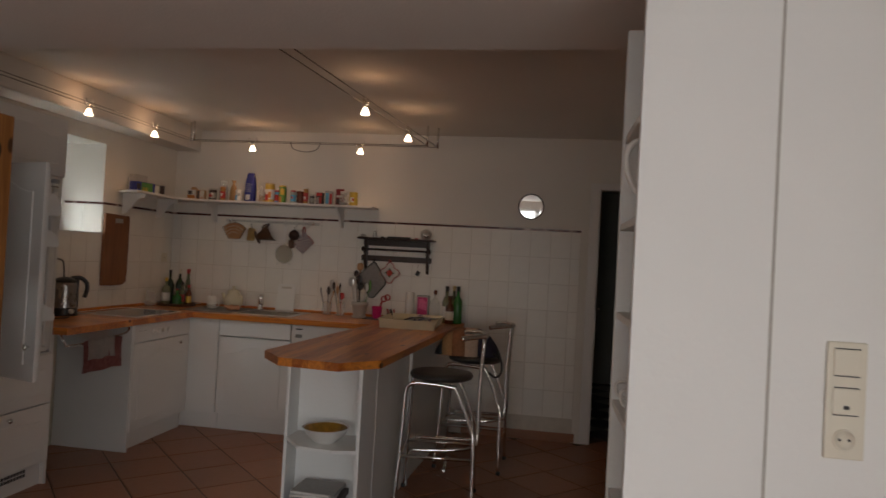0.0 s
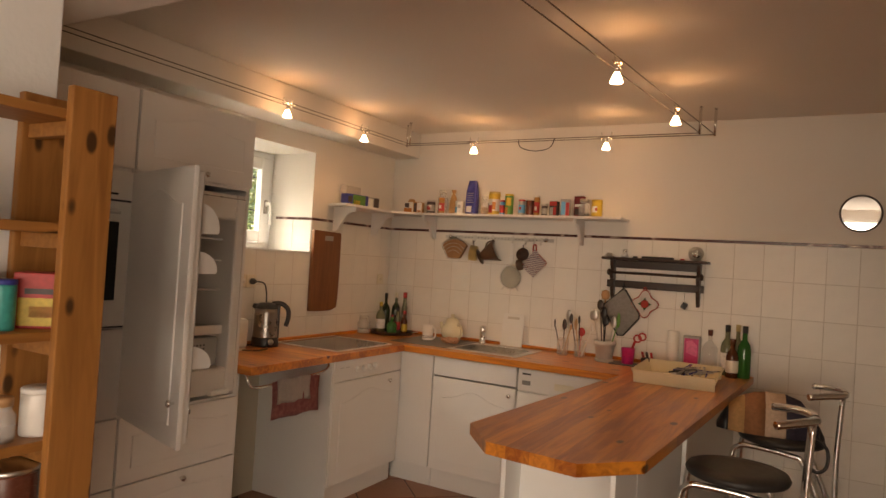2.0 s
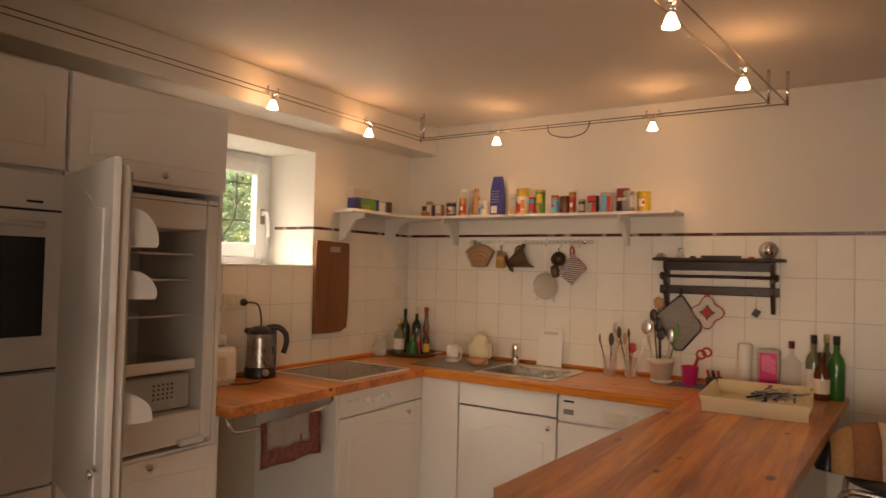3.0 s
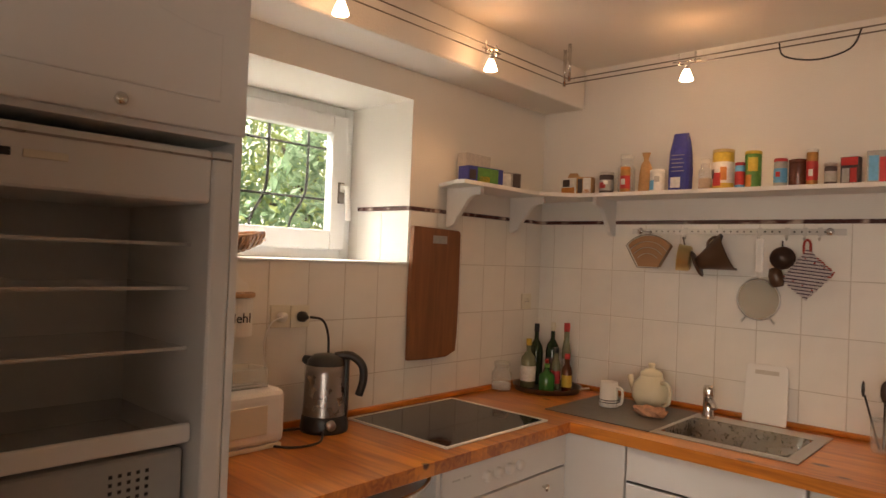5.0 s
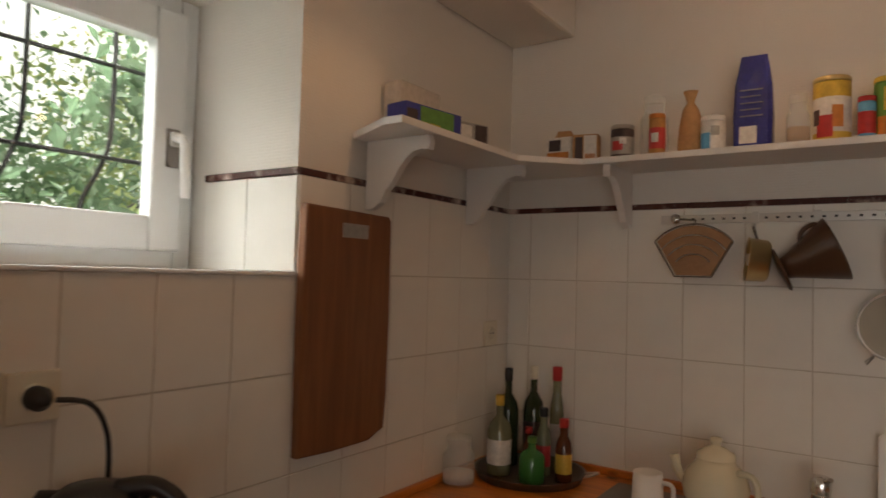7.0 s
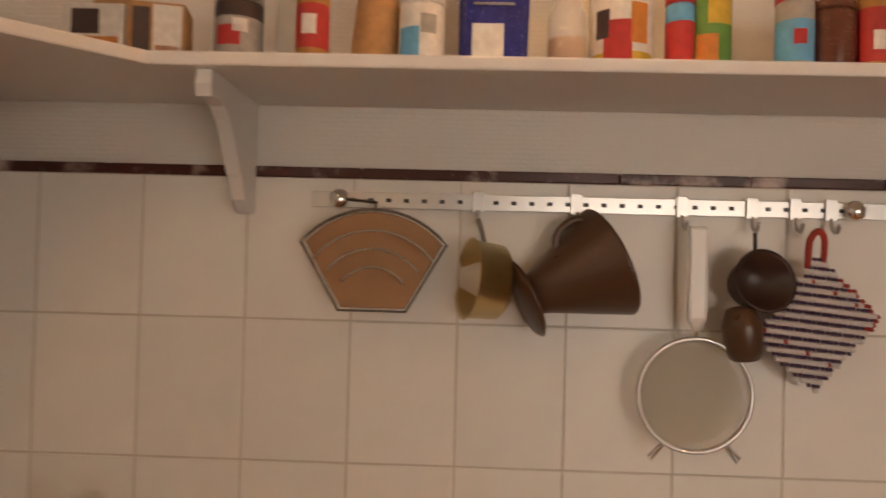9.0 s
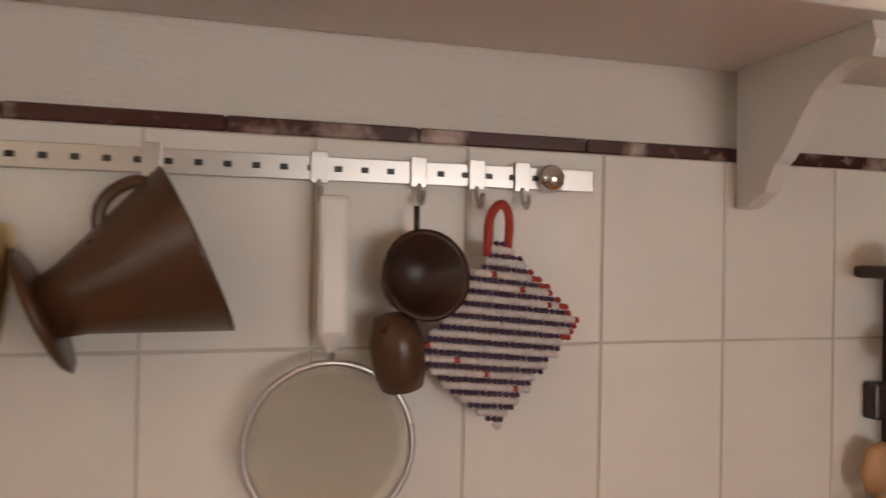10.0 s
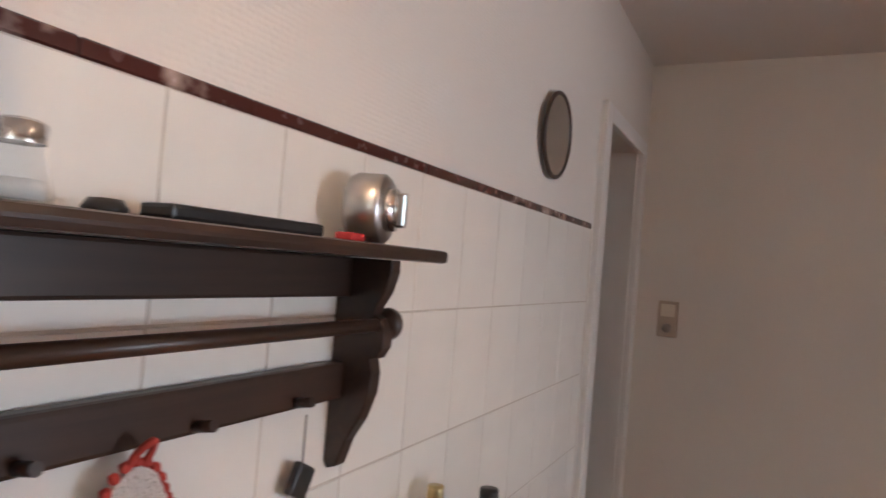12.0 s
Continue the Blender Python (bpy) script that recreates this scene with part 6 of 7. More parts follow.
bottle("wine_bottle", "green glass bottle with a black cap", (-0.985, 6.66, ZT), 0.038, 0.31, G_GREEN, M_BLACK, None, 0.36)
# cutlery tray on the bar
c = thing("cutlery_tray", "cream plastic tray full of loose cutlery", "tray", (-1.275, 6.215, TOP_Z + 0.0015), 3)
bm = block((-0.19, -0.25, 0), (0.19, 0.25, 0.004), 0.001)
for pts, ax, a, b in (([(-0.19, 0.0), (-0.186, 0.0), (-0.212, 0.07), (-0.22, 0.07)], "y", -0.25, 0.25), ([(0.19, 0.0), (0.186, 0.0), (0.212, 0.07), (0.22, 0.07)], "y", -0.25, 0.25)):
    prism(pts, ax, a, b, 0.0, bm)
for s in (-1, 1):
    prism([(s * 0.25, 0.0), (s * 0.246, 0.0), (s * 0.272, 0.07), (s * 0.28, 0.07)], "x", -0.205, 0.205, 0.0, bm)
part("tray", bm, plain("cream_plastic", (0.74, 0.66, 0.46), 0.4, 0.04), c)
part("divider", block((-0.03, -0.245, 0.004), (-0.024, 0.245, 0.04), 0.001), plain("cream_divider", (0.74, 0.66, 0.46), 0.4, 0.04), c)
for k in range(26):
    a, z = rnd.uniform(-0.5, 0.5), 0.05 + 0.018 * rnd.random()
    x0, y0 = rnd.uniform(0.0, 0.15), rnd.uniform(-0.15, 0.12)
    mt = (M_STEEL, M_CHROME, M_STEEL, M_BLACK, P_BLUE)[k % 5]
    bm = tube([(x0 - 0.07 * math.cos(a + 1.2), y0 - 0.09 * math.sin(a + 1.2), z), (x0 + 0.05 * math.cos(a + 1.2), y0 + 0.07 * math.sin(a + 1.2), z + 0.004)], 0.0045, 6)
    bmesh.ops.create_icosphere(bm, subdivisions=1, radius=1, matrix=pose(x0 + 0.065 * math.cos(a + 1.2), y0 + 0.09 * math.sin(a + 1.2), z + 0.004, 0, 0, math.degrees(a + 1.2)) @ Matrix.Diagonal((0.025, 0.012, 0.004, 1)))
    part("cutlery", bm, mt, c)
part("corkscrew", block((-0.15, -0.12, 0.02), (-0.05, -0.08, 0.035), 0.006), P_TEAL, c, "pale green plastic opener")

# ---- hung on and standing on the dark rack ----
c = thing("oven_cloth", "grey quilted pot holder with black edging", "pot holder", (-1.752, RY - 0.03, 1.243), 0)
dia = [(0.0, 0.152), (0.02, 0.15), (0.118, 0.0), (0.115, -0.03), (0.02, -0.148), (-0.015, -0.152), (-0.12, 0.02), (-0.118, 0.045)]
part("pad", prism(dia, "y", -0.005, 0.005, 0.003), material("grey_quilt", (0.26, 0.25, 0.24), 0.9, scale=70, amount=0.3, bump=0.6, bump_scale=150), c)
part("edging", tube([(u, 0, v) for u, v in dia], 0.0065, 8, None, True), M_BLACK, c)
part("loop", tube(arc([(0.0, 0, 0.15), (0.008, -0.012, 0.18), (0.01, -0.025, 0.20), (0.015, -0.012, 0.175), (0.01, 0, 0.15)], 4), 0.004, 6), M_BLACK, c)
c = thing("crochet_pot_holder", "white crocheted pot holder with a red rose and border", "pot holder", (-1.602, RY - 0.03, 1.313))
sq = []
for k in range(24):
    a = 2 * math.pi * k / 24
    rr = 0.070 + 0.014 * math.cos(4 * (a - math.pi / 2))
    sq.append((rr * math.cos(a), rr * math.sin(a) * 1.05))
part("pad", prism(sq, "y", -0.005, 0.004, 0.002), material("white_crochet", (0.68, 0.64, 0.60), 0.95, scale=120, amount=0.15, bump=0.9, bump_scale=220), c)
bm = bmesh.new()
for k in range(48):
    a = 2 * math.pi * k / 48
    rr = 0.072 + 0.014 * math.cos(4 * (a - math.pi / 2))
    bmesh.ops.create_icosphere(bm, subdivisions=1, radius=0.006, matrix=Matrix.Translation((rr * math.cos(a), -0.001, rr * math.sin(a) * 1.05)))
part("border", bm, M_KNIT[2], c, "red crocheted border")
for k in range(9):
    a = 2 * math.pi * k / 8
    rr = 0.016 if k < 8 else 0
    bm = bmesh.new()
    bmesh.ops.create_icosphere(bm, subdivisions=2, radius=0.012, matrix=Matrix.Translation((rr * math.cos(a), -0.006, rr * math.sin(a))) @ Matrix.Diagonal((1, 0.6, 1, 1)))
    part("petal", bm, M_KNIT[2], c)
for k in range(4):
    a = math.pi / 2 * k + math.pi / 2
    part("leaf", prism([(0.022 * math.cos(a) - 0.012 * math.sin(a), 0.022 * math.sin(a) + 0.012 * math.cos(a)), (0.045 * math.cos(a), 0.045 * math.sin(a)), (0.022 * math.cos(a) + 0.012 * math.sin(a), 0.022 * math.sin(a) - 0.012 * math.cos(a))], "y", -0.008, -0.004, 0.001), paint("green_yarn", (0.02, 0.13, 0.05), 0.95), c)
part("loop", tube(arc([(-0.008, 0, 0.085), (-0.008, -0.01, 0.10), (0.0, -0.02, 0.112), (0.008, -0.01, 0.10), (0.008, 0, 0.085)], 4), 0.0035, 6), M_KNIT[2], c)
c = thing("wooden_spoon", "wooden cooking spoon hanging under the rack", "spoon", (-1.865, RY - 0.03, 1.36))
part("bowl", moved(lathe([(0, 0), (0.02, 0.004), (0.027, 0.03), (0.022, 0.058), (0, 0.068)], 18), pose(0, 0, -0.04) @ Matrix.Diagonal((1.1, 0.35, 1, 1))), M_LIGHTWOOD, c)
part("stick", tube([(0, 0, -0.035), (0.01, 0.01, -0.20)], 0.006, 8), M_LIGHTWOOD, c)
solid("black_hook", block((-0.017, -0.006, -0.02), (0.017, 0.006, 0.02), 0.004), M_BLACK, "small black diamond-shaped tag on a thread", "tag", (-1.358, RY - 0.02, 1.322), 0).rotation_euler = (0, radians(28), 0)
solid("thread", tube([(-1.358, RY - 0.022, 1.345), (-1.358, RY - 0.022, 1.401)], 0.0012, 5), M_WIRE, "thin thread from the rack", "thread")
c = thing("chrome_dome", "low polished chrome dome", "egg cup", (-1.845, RY - 0.065, RZT))
part("dome", lathe([(0, 0), (0.036, 0), (0.038, 0.003), (0.033, 0.005), (0.028, 0.016), (0.017, 0.026), (0, 0.03)], 26), M_CHROME, c)
c = thing("salt_shaker", "glass salt shaker with a chrome cap", "salt shaker", (-1.742, RY - 0.06, RZT))
part("glass", lathe([(0, 0), (0.022, 0), (0.024, 0.006), (0.018, 0.026), (0.016, 0.04), (0, 0.04)], 20), M_THIN, c)
part("salt", lathe([(0, 0.003), (0.019, 0.003), (0.018, 0.016), (0, 0.017)], 16), P_WHITE, c)
part("cap", lathe([(0.017, 0.04), (0.0175, 0.053), (0.012, 0.056), (0, 0.056)], 18), M_CHROME, c)
c = thing("kitchen_timer", "round steel kitchen timer with a twist knob", "timer", (-1.298, RY - 0.055, RZT + 0.045), 15)
part("case", moved(lathe([(0, -0.028), (0.041, -0.028), (0.0445, -0.02), (0.0445, 0.012), (0.04, 0.018), (0, 0.018)], 28), pose(0, 0, 0, 90)), M_STEEL, c)
part("dial", moved(lathe([(0, 0.018), (0.028, 0.018), (0.027, 0.028), (0, 0.03)], 26), pose(0, 0, 0, 90)), M_CHROME, c)
part("grip", block((-0.006, -0.042, -0.022), (0.006, -0.029, 0.022), 0.003), M_CHROME, c)
solid("red_clip", block((-0.014, -0.012, 0), (0.014, 0.012, 0.010), 0.003), P_RED, "small red plastic clip on the rack", "clip", (-1.375, RY - 0.075, RZT))
solid("black_case", block((-0.10, -0.02, 0), (0.10, 0.02, 0.014), 0.004), M_BLACK, "flat black case lying on the rack", "case", (-1.53, RY - 0.06, RZT))
solid("bottle_stopper", lathe([(0, 0), (0.016, 0), (0.017, 0.004), (0.012, 0.011), (0, 0.012)], 18), M_BLACK, "small round black stopper on the rack", "stopper", (-1.675, RY - 0.06, RZT))

# ---- round wall mirror ----
c = thing("round_mirror", "small round wall mirror in a thin dark frame", "mirror", (-0.425, BACK_Y - 0.002, 1.935))
c.matrix_world = pose(-0.425, BACK_Y - 0.011, 1.935, 2.0)
part("glass", prism([(0.099 * math.cos(k / 40 * 2 * math.pi), 0.099 * math.sin(k / 40 * 2 * math.pi)) for k in range(40)], "y", -0.008, -0.001, 0.0), M_MIRROR, c)
part("frame", tube([(0.103 * math.cos(k / 40 * 2 * math.pi), -0.006, 0.103 * math.sin(k / 40 * 2 * math.pi)) for k in range(40)], 0.006, 8, None, True), M_DARKWOOD, c)

# ---- switches ----
c = thing("switch_panel", "ivory panel with two switches and a socket", "switch", (0.39, PY0 - 0.0305, 1.19))
part("plate", block((-0.041, -0.010, -0.128), (0.041, 0, 0.128), 0.006), M_PLASTIC, c)
part("rocker", block((-0.028, -0.014, 0.055), (0.028, -0.009, 0.112), 0.003), M_PLASTIC, c)
part("rocker", block((-0.028, -0.014, -0.03), (0.028, -0.009, 0.027), 0.003), M_PLASTIC, c)
part("mark", block((-0.006, -0.015, -0.018), (0.006, -0.0138, -0.010)), M_BLACK, c)
for z in (0.1135, 0.0535, 0.0285, -0.0315):
    part("seam", block((-0.026, -0.0112, z - 0.0012), (0.026, -0.0098, z + 0.0012)), M_BLACK, c)
part("socket", moved(lathe([(0.024, 0), (0.024, 0.004), (0.020, 0.004), (0.020, 0.0005), (0, 0.0005)], 22), pose(0, -0.010, -0.085, 90)), M_PLASTIC, c)
for s in (-0.0095, 0.0095):
    part("pin_hole", moved(lathe([(0.003, 0), (0.003, 0.001), (0, 0.001)], 10), pose(s, -0.0108, -0.085, 90)), M_BLACK, c)
structure("panel_joint", block((0.229, PY0 - 0.0325, 0), (0.235, PY0 - 0.029, LOW_Z - 0.001)), plain("joint_shadow", (0.45, 0.43, 0.39), 0.8), "thin vertical joint in the white partition", "joint")
c = thing("wall_switch", "ivory double wall switch and socket", "switch", (RIGHT_X - 0.001, 6.655, 1.44), -90)
M_AGED = plain("aged_ivory", (0.50, 0.42, 0.33), 0.4)
part("plate", block((-0.04, -0.010, -0.075), (0.04, 0, 0.075), 0.005), M_AGED, c)
part("rocker", block((-0.028, -0.014, 0.01), (0.028, -0.009, 0.062), 0.003), M_PLASTIC, c)
part("dimmer", moved(lathe([(0.019, 0), (0.018, 0.012), (0, 0.013)], 18), pose(0, -0.010, -0.037, 90)), plain("grey_dimmer", (0.3, 0.28, 0.25), 0.4), c)

# ---- bar stools ----
c = thing("bar_stool", "chrome tube bar stool with a round black seat", "bar stool", (-0.865, 5.17, 0), 4, "bar stools")
part("seat", lathe([(0, 0.735), (0.165, 0.735), (0.186, 0.743), (0.192, 0.758), (0.184, 0.772), (0.12, 0.778), (0, 0.776)], 36), M_SEAT, c, "padded black vinyl seat")
for s in (-1, 1):
    yy = 0.15 * s
    part("leg", tube(arc([(-0.225, yy * 1.25, 0.0), (-0.205, yy * 1.1, 0.40), (-0.195, yy, 0.66), (-0.17, yy, 0.712), (-0.12, yy, 0.724), (0.06, yy, 0.712), (0.11, yy, 0.68), (0.20, yy, 0.47), (0.215, yy * 1.08, 0.38), (0.225, yy * 1.25, 0.0)], 5), 0.0125, 10), M_CHROME, c)
    part("back_post", tube(arc([(-0.16, 0.145 * s, 0.33), (0.10, 0.12 * s, 0.34), (0.21, 0.09 * s, 0.36), (0.235, 0.06 * s, 0.42), (0.235, 0.05 * s, 0.70), (0.25, 0.045 * s, 1.0)], 5), 0.0115, 10), M_CHROME, c)
    part("back_grip", tube(arc([(0.12, 0.20 * s, 1.0), (0.20, 0.14 * s, 1.01), (0.255, 0.06 * s, 1.01), (0.258, 0.02 * s, 1.007)], 5), 0.0155, 10), M_CHROME, c)
    part("foot_cap", lathe([(0, 0), (0.016, 0), (0.016, 0.02), (0, 0.02)], 12, None, (-0.225, yy * 1.25, 0)), M_BLACK, c)
    part("foot_cap", lathe([(0, 0), (0.016, 0), (0.016, 0.02), (0, 0.02)], 12, None, (0.225, yy * 1.25, 0)), M_BLACK, c)
part("foot_rest", tube([(-0.212, -0.175, 0.30), (-0.212, 0.175, 0.30)], 0.011, 10), M_CHROME, c)
part("foot_rest", tube([(0.05, -0.135, 0.22), (0.05, 0.135, 0.22)], 0.010, 10), M_CHROME, c)
for s in (-1, 1):
    part("side_rail", tube([(-0.212, 0.172 * s, 0.30), (0.217, 0.168 * s, 0.30)], 0.010, 10), M_CHROME, c)
copy_thing(c, pose(-0.745, 5.96, 0, 0, 0, -3))
# patterned shoulder bag on the second stool
c = thing("woven_bag", "woven bag striped brown, cream and navy on the stool", "bag", (-0.765, 5.94, 0.779), 8)
for k, (x0, x1, mt) in enumerate(((-0.27, -0.22, M_BLACK), (-0.22, -0.15, P_KRAFT), (-0.15, -0.06, paint("rust_cloth", (0.30, 0.13, 0.06), 0.95)), (-0.06, 0.03, paint("cream_cloth", (0.58, 0.43, 0.32), 0.95)), (0.03, 0.17, paint("navy_cloth", (0.025, 0.022, 0.04), 0.95)), (0.17, 0.20, M_BLACK))):
    n = 10
    bm = bmesh.new()
    rows2 = []
    for i in range(3):
        x = x0 + (x1 - x0) * i / 2
        hgt = 0.19 * (1 - (abs(x + 0.035) / 0.245) ** 3)
        rows2.append([bm.verts.new((x, (0.04 + 0.075 * hgt / 0.19) * math.cos(math.pi * j / n) * (1 + 0.1 * noise.noise(Vector((x * 9, j, 0)))), 0.001 + hgt * math.sin(math.pi * j / n) ** 0.6 * (1 + 0.12 * noise.noise(Vector((x * 12, j * 0.5, 3)))))) for j in range(n + 1)])
    for a, b in zip(rows2, rows2[1:]):
        for j in range(n):
            f = bm.faces.new((a[j], a[j + 1], b[j + 1], b[j]))
            f.smooth = True
    for r in (rows2[0], rows2[-1]):
        bm.faces.new(r)
    part("stripe", bm, mt, c)
bm = bmesh.new()
for k in range(7):
    prism([(0.025 - 0.05 * (1 + k % 2 * 0.3), 0.012 + k * 0.001), (0.03, 0.0 + 0.012 * k), (0.03, 0.014 + 0.012 * k)], "y", -0.105 + k * 0.006, -0.1 + k * 0.006, 0.0, bm)
part("zigzag", bm, M_BLACK, c)
part("strap", tube(arc([(0.14, -0.08, 0.03), (0.20, -0.11, -0.02), (0.20, -0.12, -0.10), (0.16, -0.12, -0.13), (0.12, -0.11, -0.10)], 5), 0.008, 8), M_BLACK, c)

# ---- bowl and magazines on the end shelf ----
c = thing("painted_bowl", "white ceramic bowl painted with yellow flowers inside", "bowl", (-1.365, 4.53, 0.4705))
part("bowl", lathe([(0, 0), (0.055, 0), (0.06, 0.006), (0.10, 0.04), (0.118, 0.075), (0.122, 0.078), (0.118, 0.079), (0.098, 0.045), (0.055, 0.012), (0, 0.010)], 36), M_WHITE, c)
part("painting", lathe([(0.0, 0.0115), (0.055, 0.0135), (0.097, 0.0465), (0.113, 0.072)], 36), material("flower_painting", (0.03, 0.07, 0.05), 0.3, scale=22, amount=0.6, second=(0.85, 0.45, 0.05)), c)
for k, (mt, w, d, h, lab) in enumerate(((P_BLUE, 0.26, 0.21, 0.05, "thick dark blue paperback book lying flat"), (P_PINK, 0.20, 0.20, 0.018, "magazine with a pink spine"), (P_DARK, 0.25, 0.21, 0.03, "dark covered magazine in a pile"), (P_WHITE, 0.24, 0.20, 0.012, "white magazine in a pile"), (P_GREYP, 0.23, 0.20, 0.016, "grey magazine on top of the pile"))):
    z = 0.1005 + (0, 0.0505, 0.069, 0.0995, 0.112)[k]
    c = thing("magazine", lab, "magazine", (-1.40 + 0.01 * (k % 3), 4.545, z), (3, -4, 2, 6, -3)[k])
    part("cover", block((-w / 2, -d / 2, 0), (w / 2, d / 2, h), 0.002), mt, c)
    part("pages", block((-w / 2 + 0.004, -d / 2 - 0.001, 0.003), (w / 2 - 0.02, -d / 2 + 0.001, h - 0.003)), P_WHITE if k else P_RED, c)

# ---- crockery in the partition's shelves ----
c = thing("jug", "tall white jug with a faint flower print", "jug", (0.05, 2.98, 1.5805), 175)
part("body", lathe([(0, 0), (0.055, 0), (0.065, 0.01), (0.072, 0.07), (0.06, 0.15), (0.056, 0.185), (0.062, 0.205), (0.058, 0.205), (0.052, 0.18), (0, 0.17)], 28), M_WHITE, c)
part("handle", tube(arc([(0.055, 0, 0.185), (0.10, 0, 0.21), (0.125, 0, 0.17), (0.11, 0, 0.10), (0.066, 0, 0.045)], 5), 0.0085, 10), M_WHITE, c)
for k in range(3):
    part("flower_print", prism([(0.0, 0.07 + k * 0.03), (0.018, 0.075 + k * 0.03), (0.01, 0.09 + k * 0.03)], "y", -0.0735, -0.071), P_GREYP, c)
for gx, gy in ((0.0, 2.93), (0.01, 3.05), (0.1, 2.98)):
    c = thing("drinking_glass", "clear drinking glass on the white shelf", "glass", (gx, gy, 1.3305))
    part("glass", lathe([(0, 0), (0.03, 0), (0.032, 0.005), (0.038, 0.13), (0.0365, 0.13), (0.03, 0.012), (0, 0.010)], 22), M_THIN, c)
for gx, gy, mt in ((0.0, 2.93, M_WHITE), (0.0, 3.05, P_WHITE)):
    c = thing("cup", "white porcelain cup with pink print", "cup", (gx, gy, 1.0805), 180)
    part("body", lathe([(0, 0), (0.028, 0), (0.03, 0.005), (0.042, 0.075), (0.0395, 0.075), (0.028, 0.008), (0, 0.006)], 24), mt, c)
    part("handle", tube(arc([(0.038, 0, 0.065), (0.064, 0, 0.06), (0.062, 0, 0.03), (0.034, 0, 0.02)], 4), 0.005, 8), mt, c)
    part("print", block((0.01, -0.0385, 0.025), (0.024, -0.034, 0.05)), P_PINK, c)
carton("card_box", "small dark purple box behind the cups", "box", (0.10, 3.0, 1.0805), 0.08, 0.16, 0.12, paint("purple_print", (0.08, 0.03, 0.09)), ())
can("tea_tin", "white tin with dark red print", "tin", (0.03, 2.95, 1.8305), 0.045, 0.12, P_WHITE, None, P_WHITE, 0, ((3.4, 0.4, 0.8, 0.8, P_RED),))

# ---- single tiles, last ----


def tile_mesh_of(name, w, h, t, mat):
    bm = bmesh.new()
    b = 0.0012
    a = [bm.verts.new((x, 0, z)) for x, z in ((0, 0), (w, 0), (w, h), (0, h))]
    f = [bm.verts.new((x, -t * 0.6, z)) for x, z in ((0, 0), (w, 0), (w, h), (0, h))]
    g = [bm.verts.new((x, -t, z)) for x, z in ((b, b), (w - b, b), (w - b, h - b), (b, h - b))]
    for p, q in ((a, f), (f, g)):
        for k in range(4):
            bm.faces.new((p[k], p[(k + 1) % 4], q[(k + 1) % 4], q[k]))
    bm.faces.new(g)
    bmesh.ops.recalc_face_normals(bm, faces=bm.faces)
    me = bpy.data.meshes.new(name)
    bm.to_mesh(me)
    bm.free()
    me.materials.append(mat)
    return me


TW, TH, JOINT = 0.1665, 0.220, 0.0022
wall_tiles = {}


def lay_tile(parent, u0, u1, z0, z1, m):
    w, h = round(u1 - u0 - JOINT, 4), round(z1 - z0 - JOINT, 4)
    if w < 0.012 or h < 0.012:
        return
    if (w, h) not in wall_tiles:
        wall_tiles[w, h] = tile_mesh_of("tile", w, h, 0.0065, M_TILE)
    ob = new("tile", wall_tiles[w, h])
    ob.parent = parent
    ob.matrix_local = m(u0 + JOINT / 2, z0 + JOINT / 2)


bed = part("mortar_bed", block((LEFT_X, BACK_Y - 0.0086, 0.0), (0.0, BACK_Y + 0.001, 1.7365)), M_GROUT, wall_north)
zs = [1.7365] + [1.515 - TH * k for k in range(7)]
xs = [LEFT_X] + [-2.246 + TW * k for k in range(-8, 14)] + [-0.001]
for u0, u1 in zip(xs, xs[1:]):
    for z1, z0 in zip(zs, zs[1:]):
        if z1 < 0.85 and u1 < -1.1:
            continue
        lay_tile(wall_north, u0, u1, z0, z1, lambda u, z: pose(u, BACK_Y - 0.0045 + 0.001, z))
bm = block((LEFT_X - 0.001, 4.72, TOP_Z), (LEFT_X + 0.0086, WIN_Y1, WIN_Z0 - 0.004))
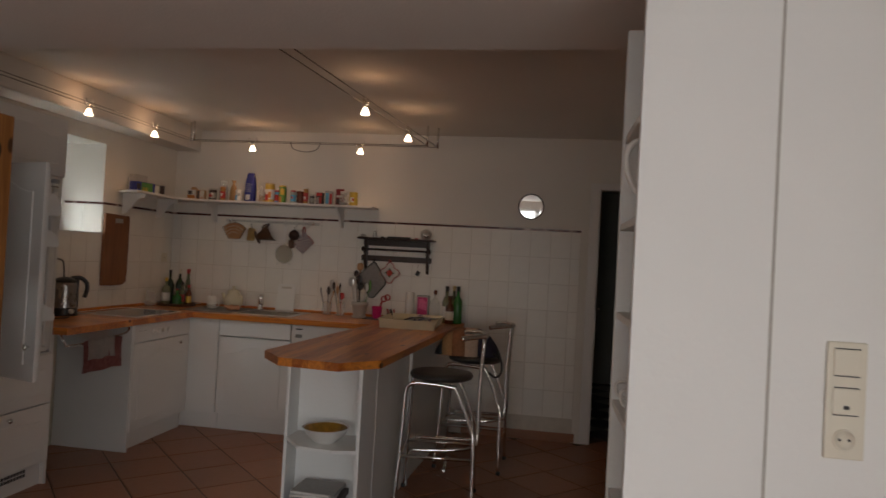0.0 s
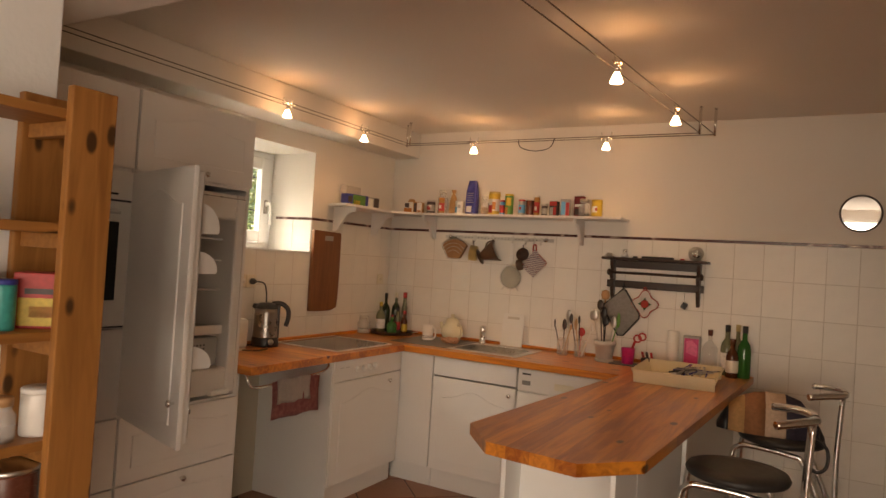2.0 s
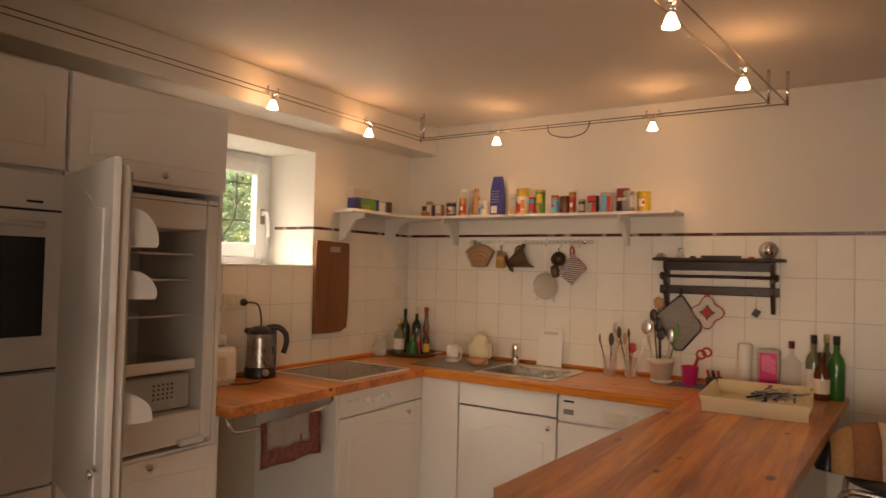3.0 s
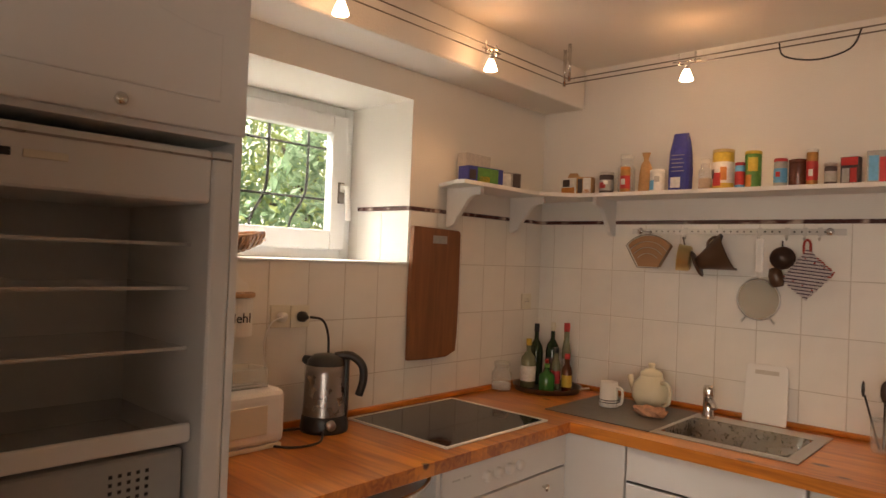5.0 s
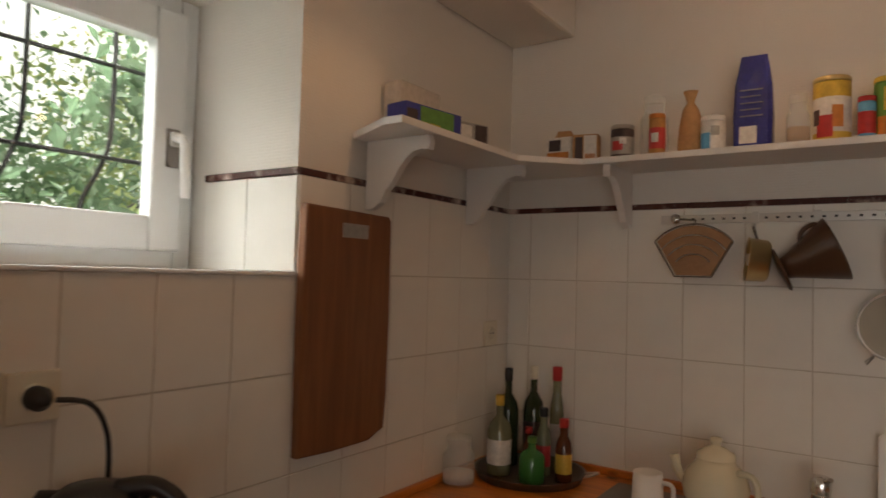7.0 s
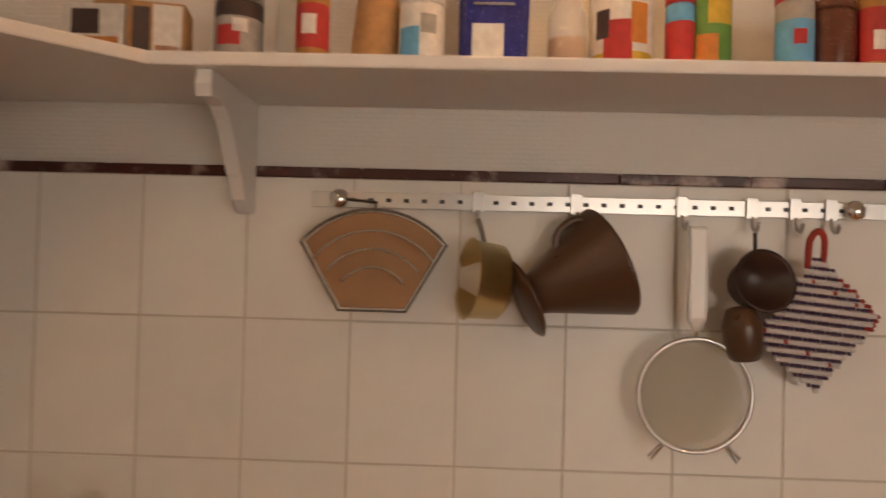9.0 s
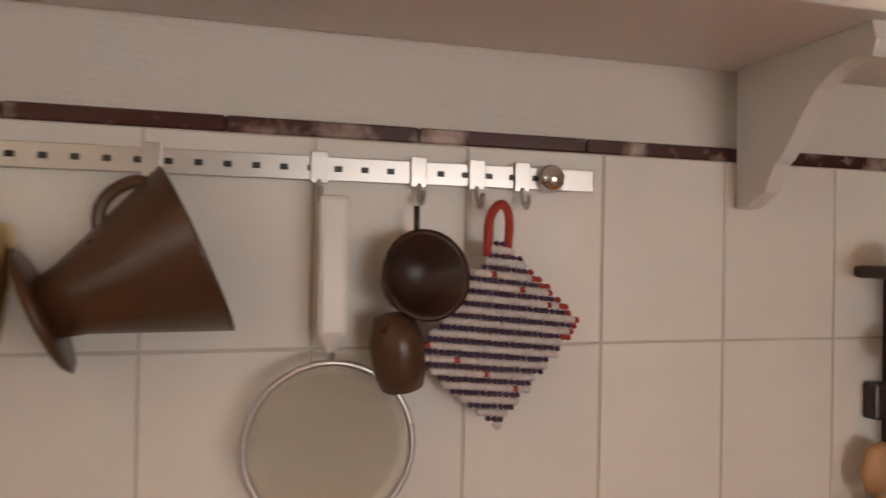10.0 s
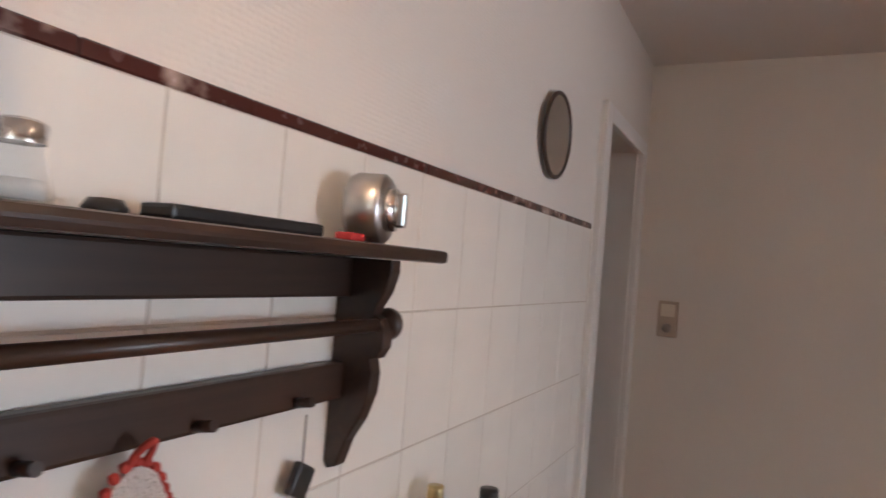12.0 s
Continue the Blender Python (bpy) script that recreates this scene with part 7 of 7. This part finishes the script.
box(bm, (LEFT_X - 0.001, WIN_Y1, TOP_Z), (LEFT_X + 0.0086, BACK_Y - 0.0088, 1.7365))
part("mortar_bed", bm, M_GROUT, wall_west)
ys = [4.73] + [5.64 + TW * k for k in range(-5, 7)] + [BACK_Y - 0.008]
for u0, u1 in zip(ys, ys[1:]):
    for z1, z0 in zip(zs, zs[1:]):
        if z1 < 0.95 or (z1 > 1.6 and u0 < WIN_Y1 - 0.01):
            continue
        lay_tile(wall_west, u0, u1, max(z0, TOP_Z + 0.001), z1 - (0.004 if z1 == zs[1] and u0 < WIN_Y1 - 0.01 else 0), lambda u, z: pose(LEFT_X + 0.0045 - 0.001, u, z, 0, 0, 90))
for u0, u1 in ((WIN_X + 0.06, -3.83), (-3.83, LEFT_X + 0.008)):
    lay_tile(wall_west, u0, u1, WIN_Z0 + 0.004, 1.7365, lambda u, z: pose(u, WIN_Y1 - 0.0005, z))

# diagonal terracotta floor
P = 0.363
bm = bmesh.new()
s = P / 2 - 0.004
box(bm, (-s, -s, -0.012), (s, s, 0.0), 0.004, 1)
bmesh.ops.recalc_face_normals(bm, faces=bm.faces)
floor_tile = bpy.data.meshes.new("tile")
bm.to_mesh(floor_tile)
bm.free()
floor_tile.materials.append(M_FLOOR_TILE)
floor_ob = bpy.data.objects["floor"]
rest = bmesh.new()
r2 = math.sqrt(0.5)
for i in range(-30, 40):
    for j in range(-40, 40):
        n, u = 1.877 + (i + 0.5) * P, (j + 0.5) * P
        x, y = r2 * (n + u), r2 * (n - u)
        if not (LEFT_X < x < RIGHT_X and SOUTH_Y < y < BACK_Y + 0.05):
            continue
        if y > 3.0:
            ob = new("tile", floor_tile)
            ob.parent, ob.location, ob.rotation_euler = floor_ob, (x, y, 0.0012 * math.sin(i * 3.1 + j)), (0, 0, radians(45))
        else:
            moved_tile = bmesh.ops.create_cube(rest, size=1.0, matrix=pose(x, y, -0.006, 0, 0, 45) @ Matrix.Diagonal((2 * s, 2 * s, 0.012, 1)))
tagged(part("tile_field", rest, M_FLOOR_TILE, floor_ob), kind="stuff")
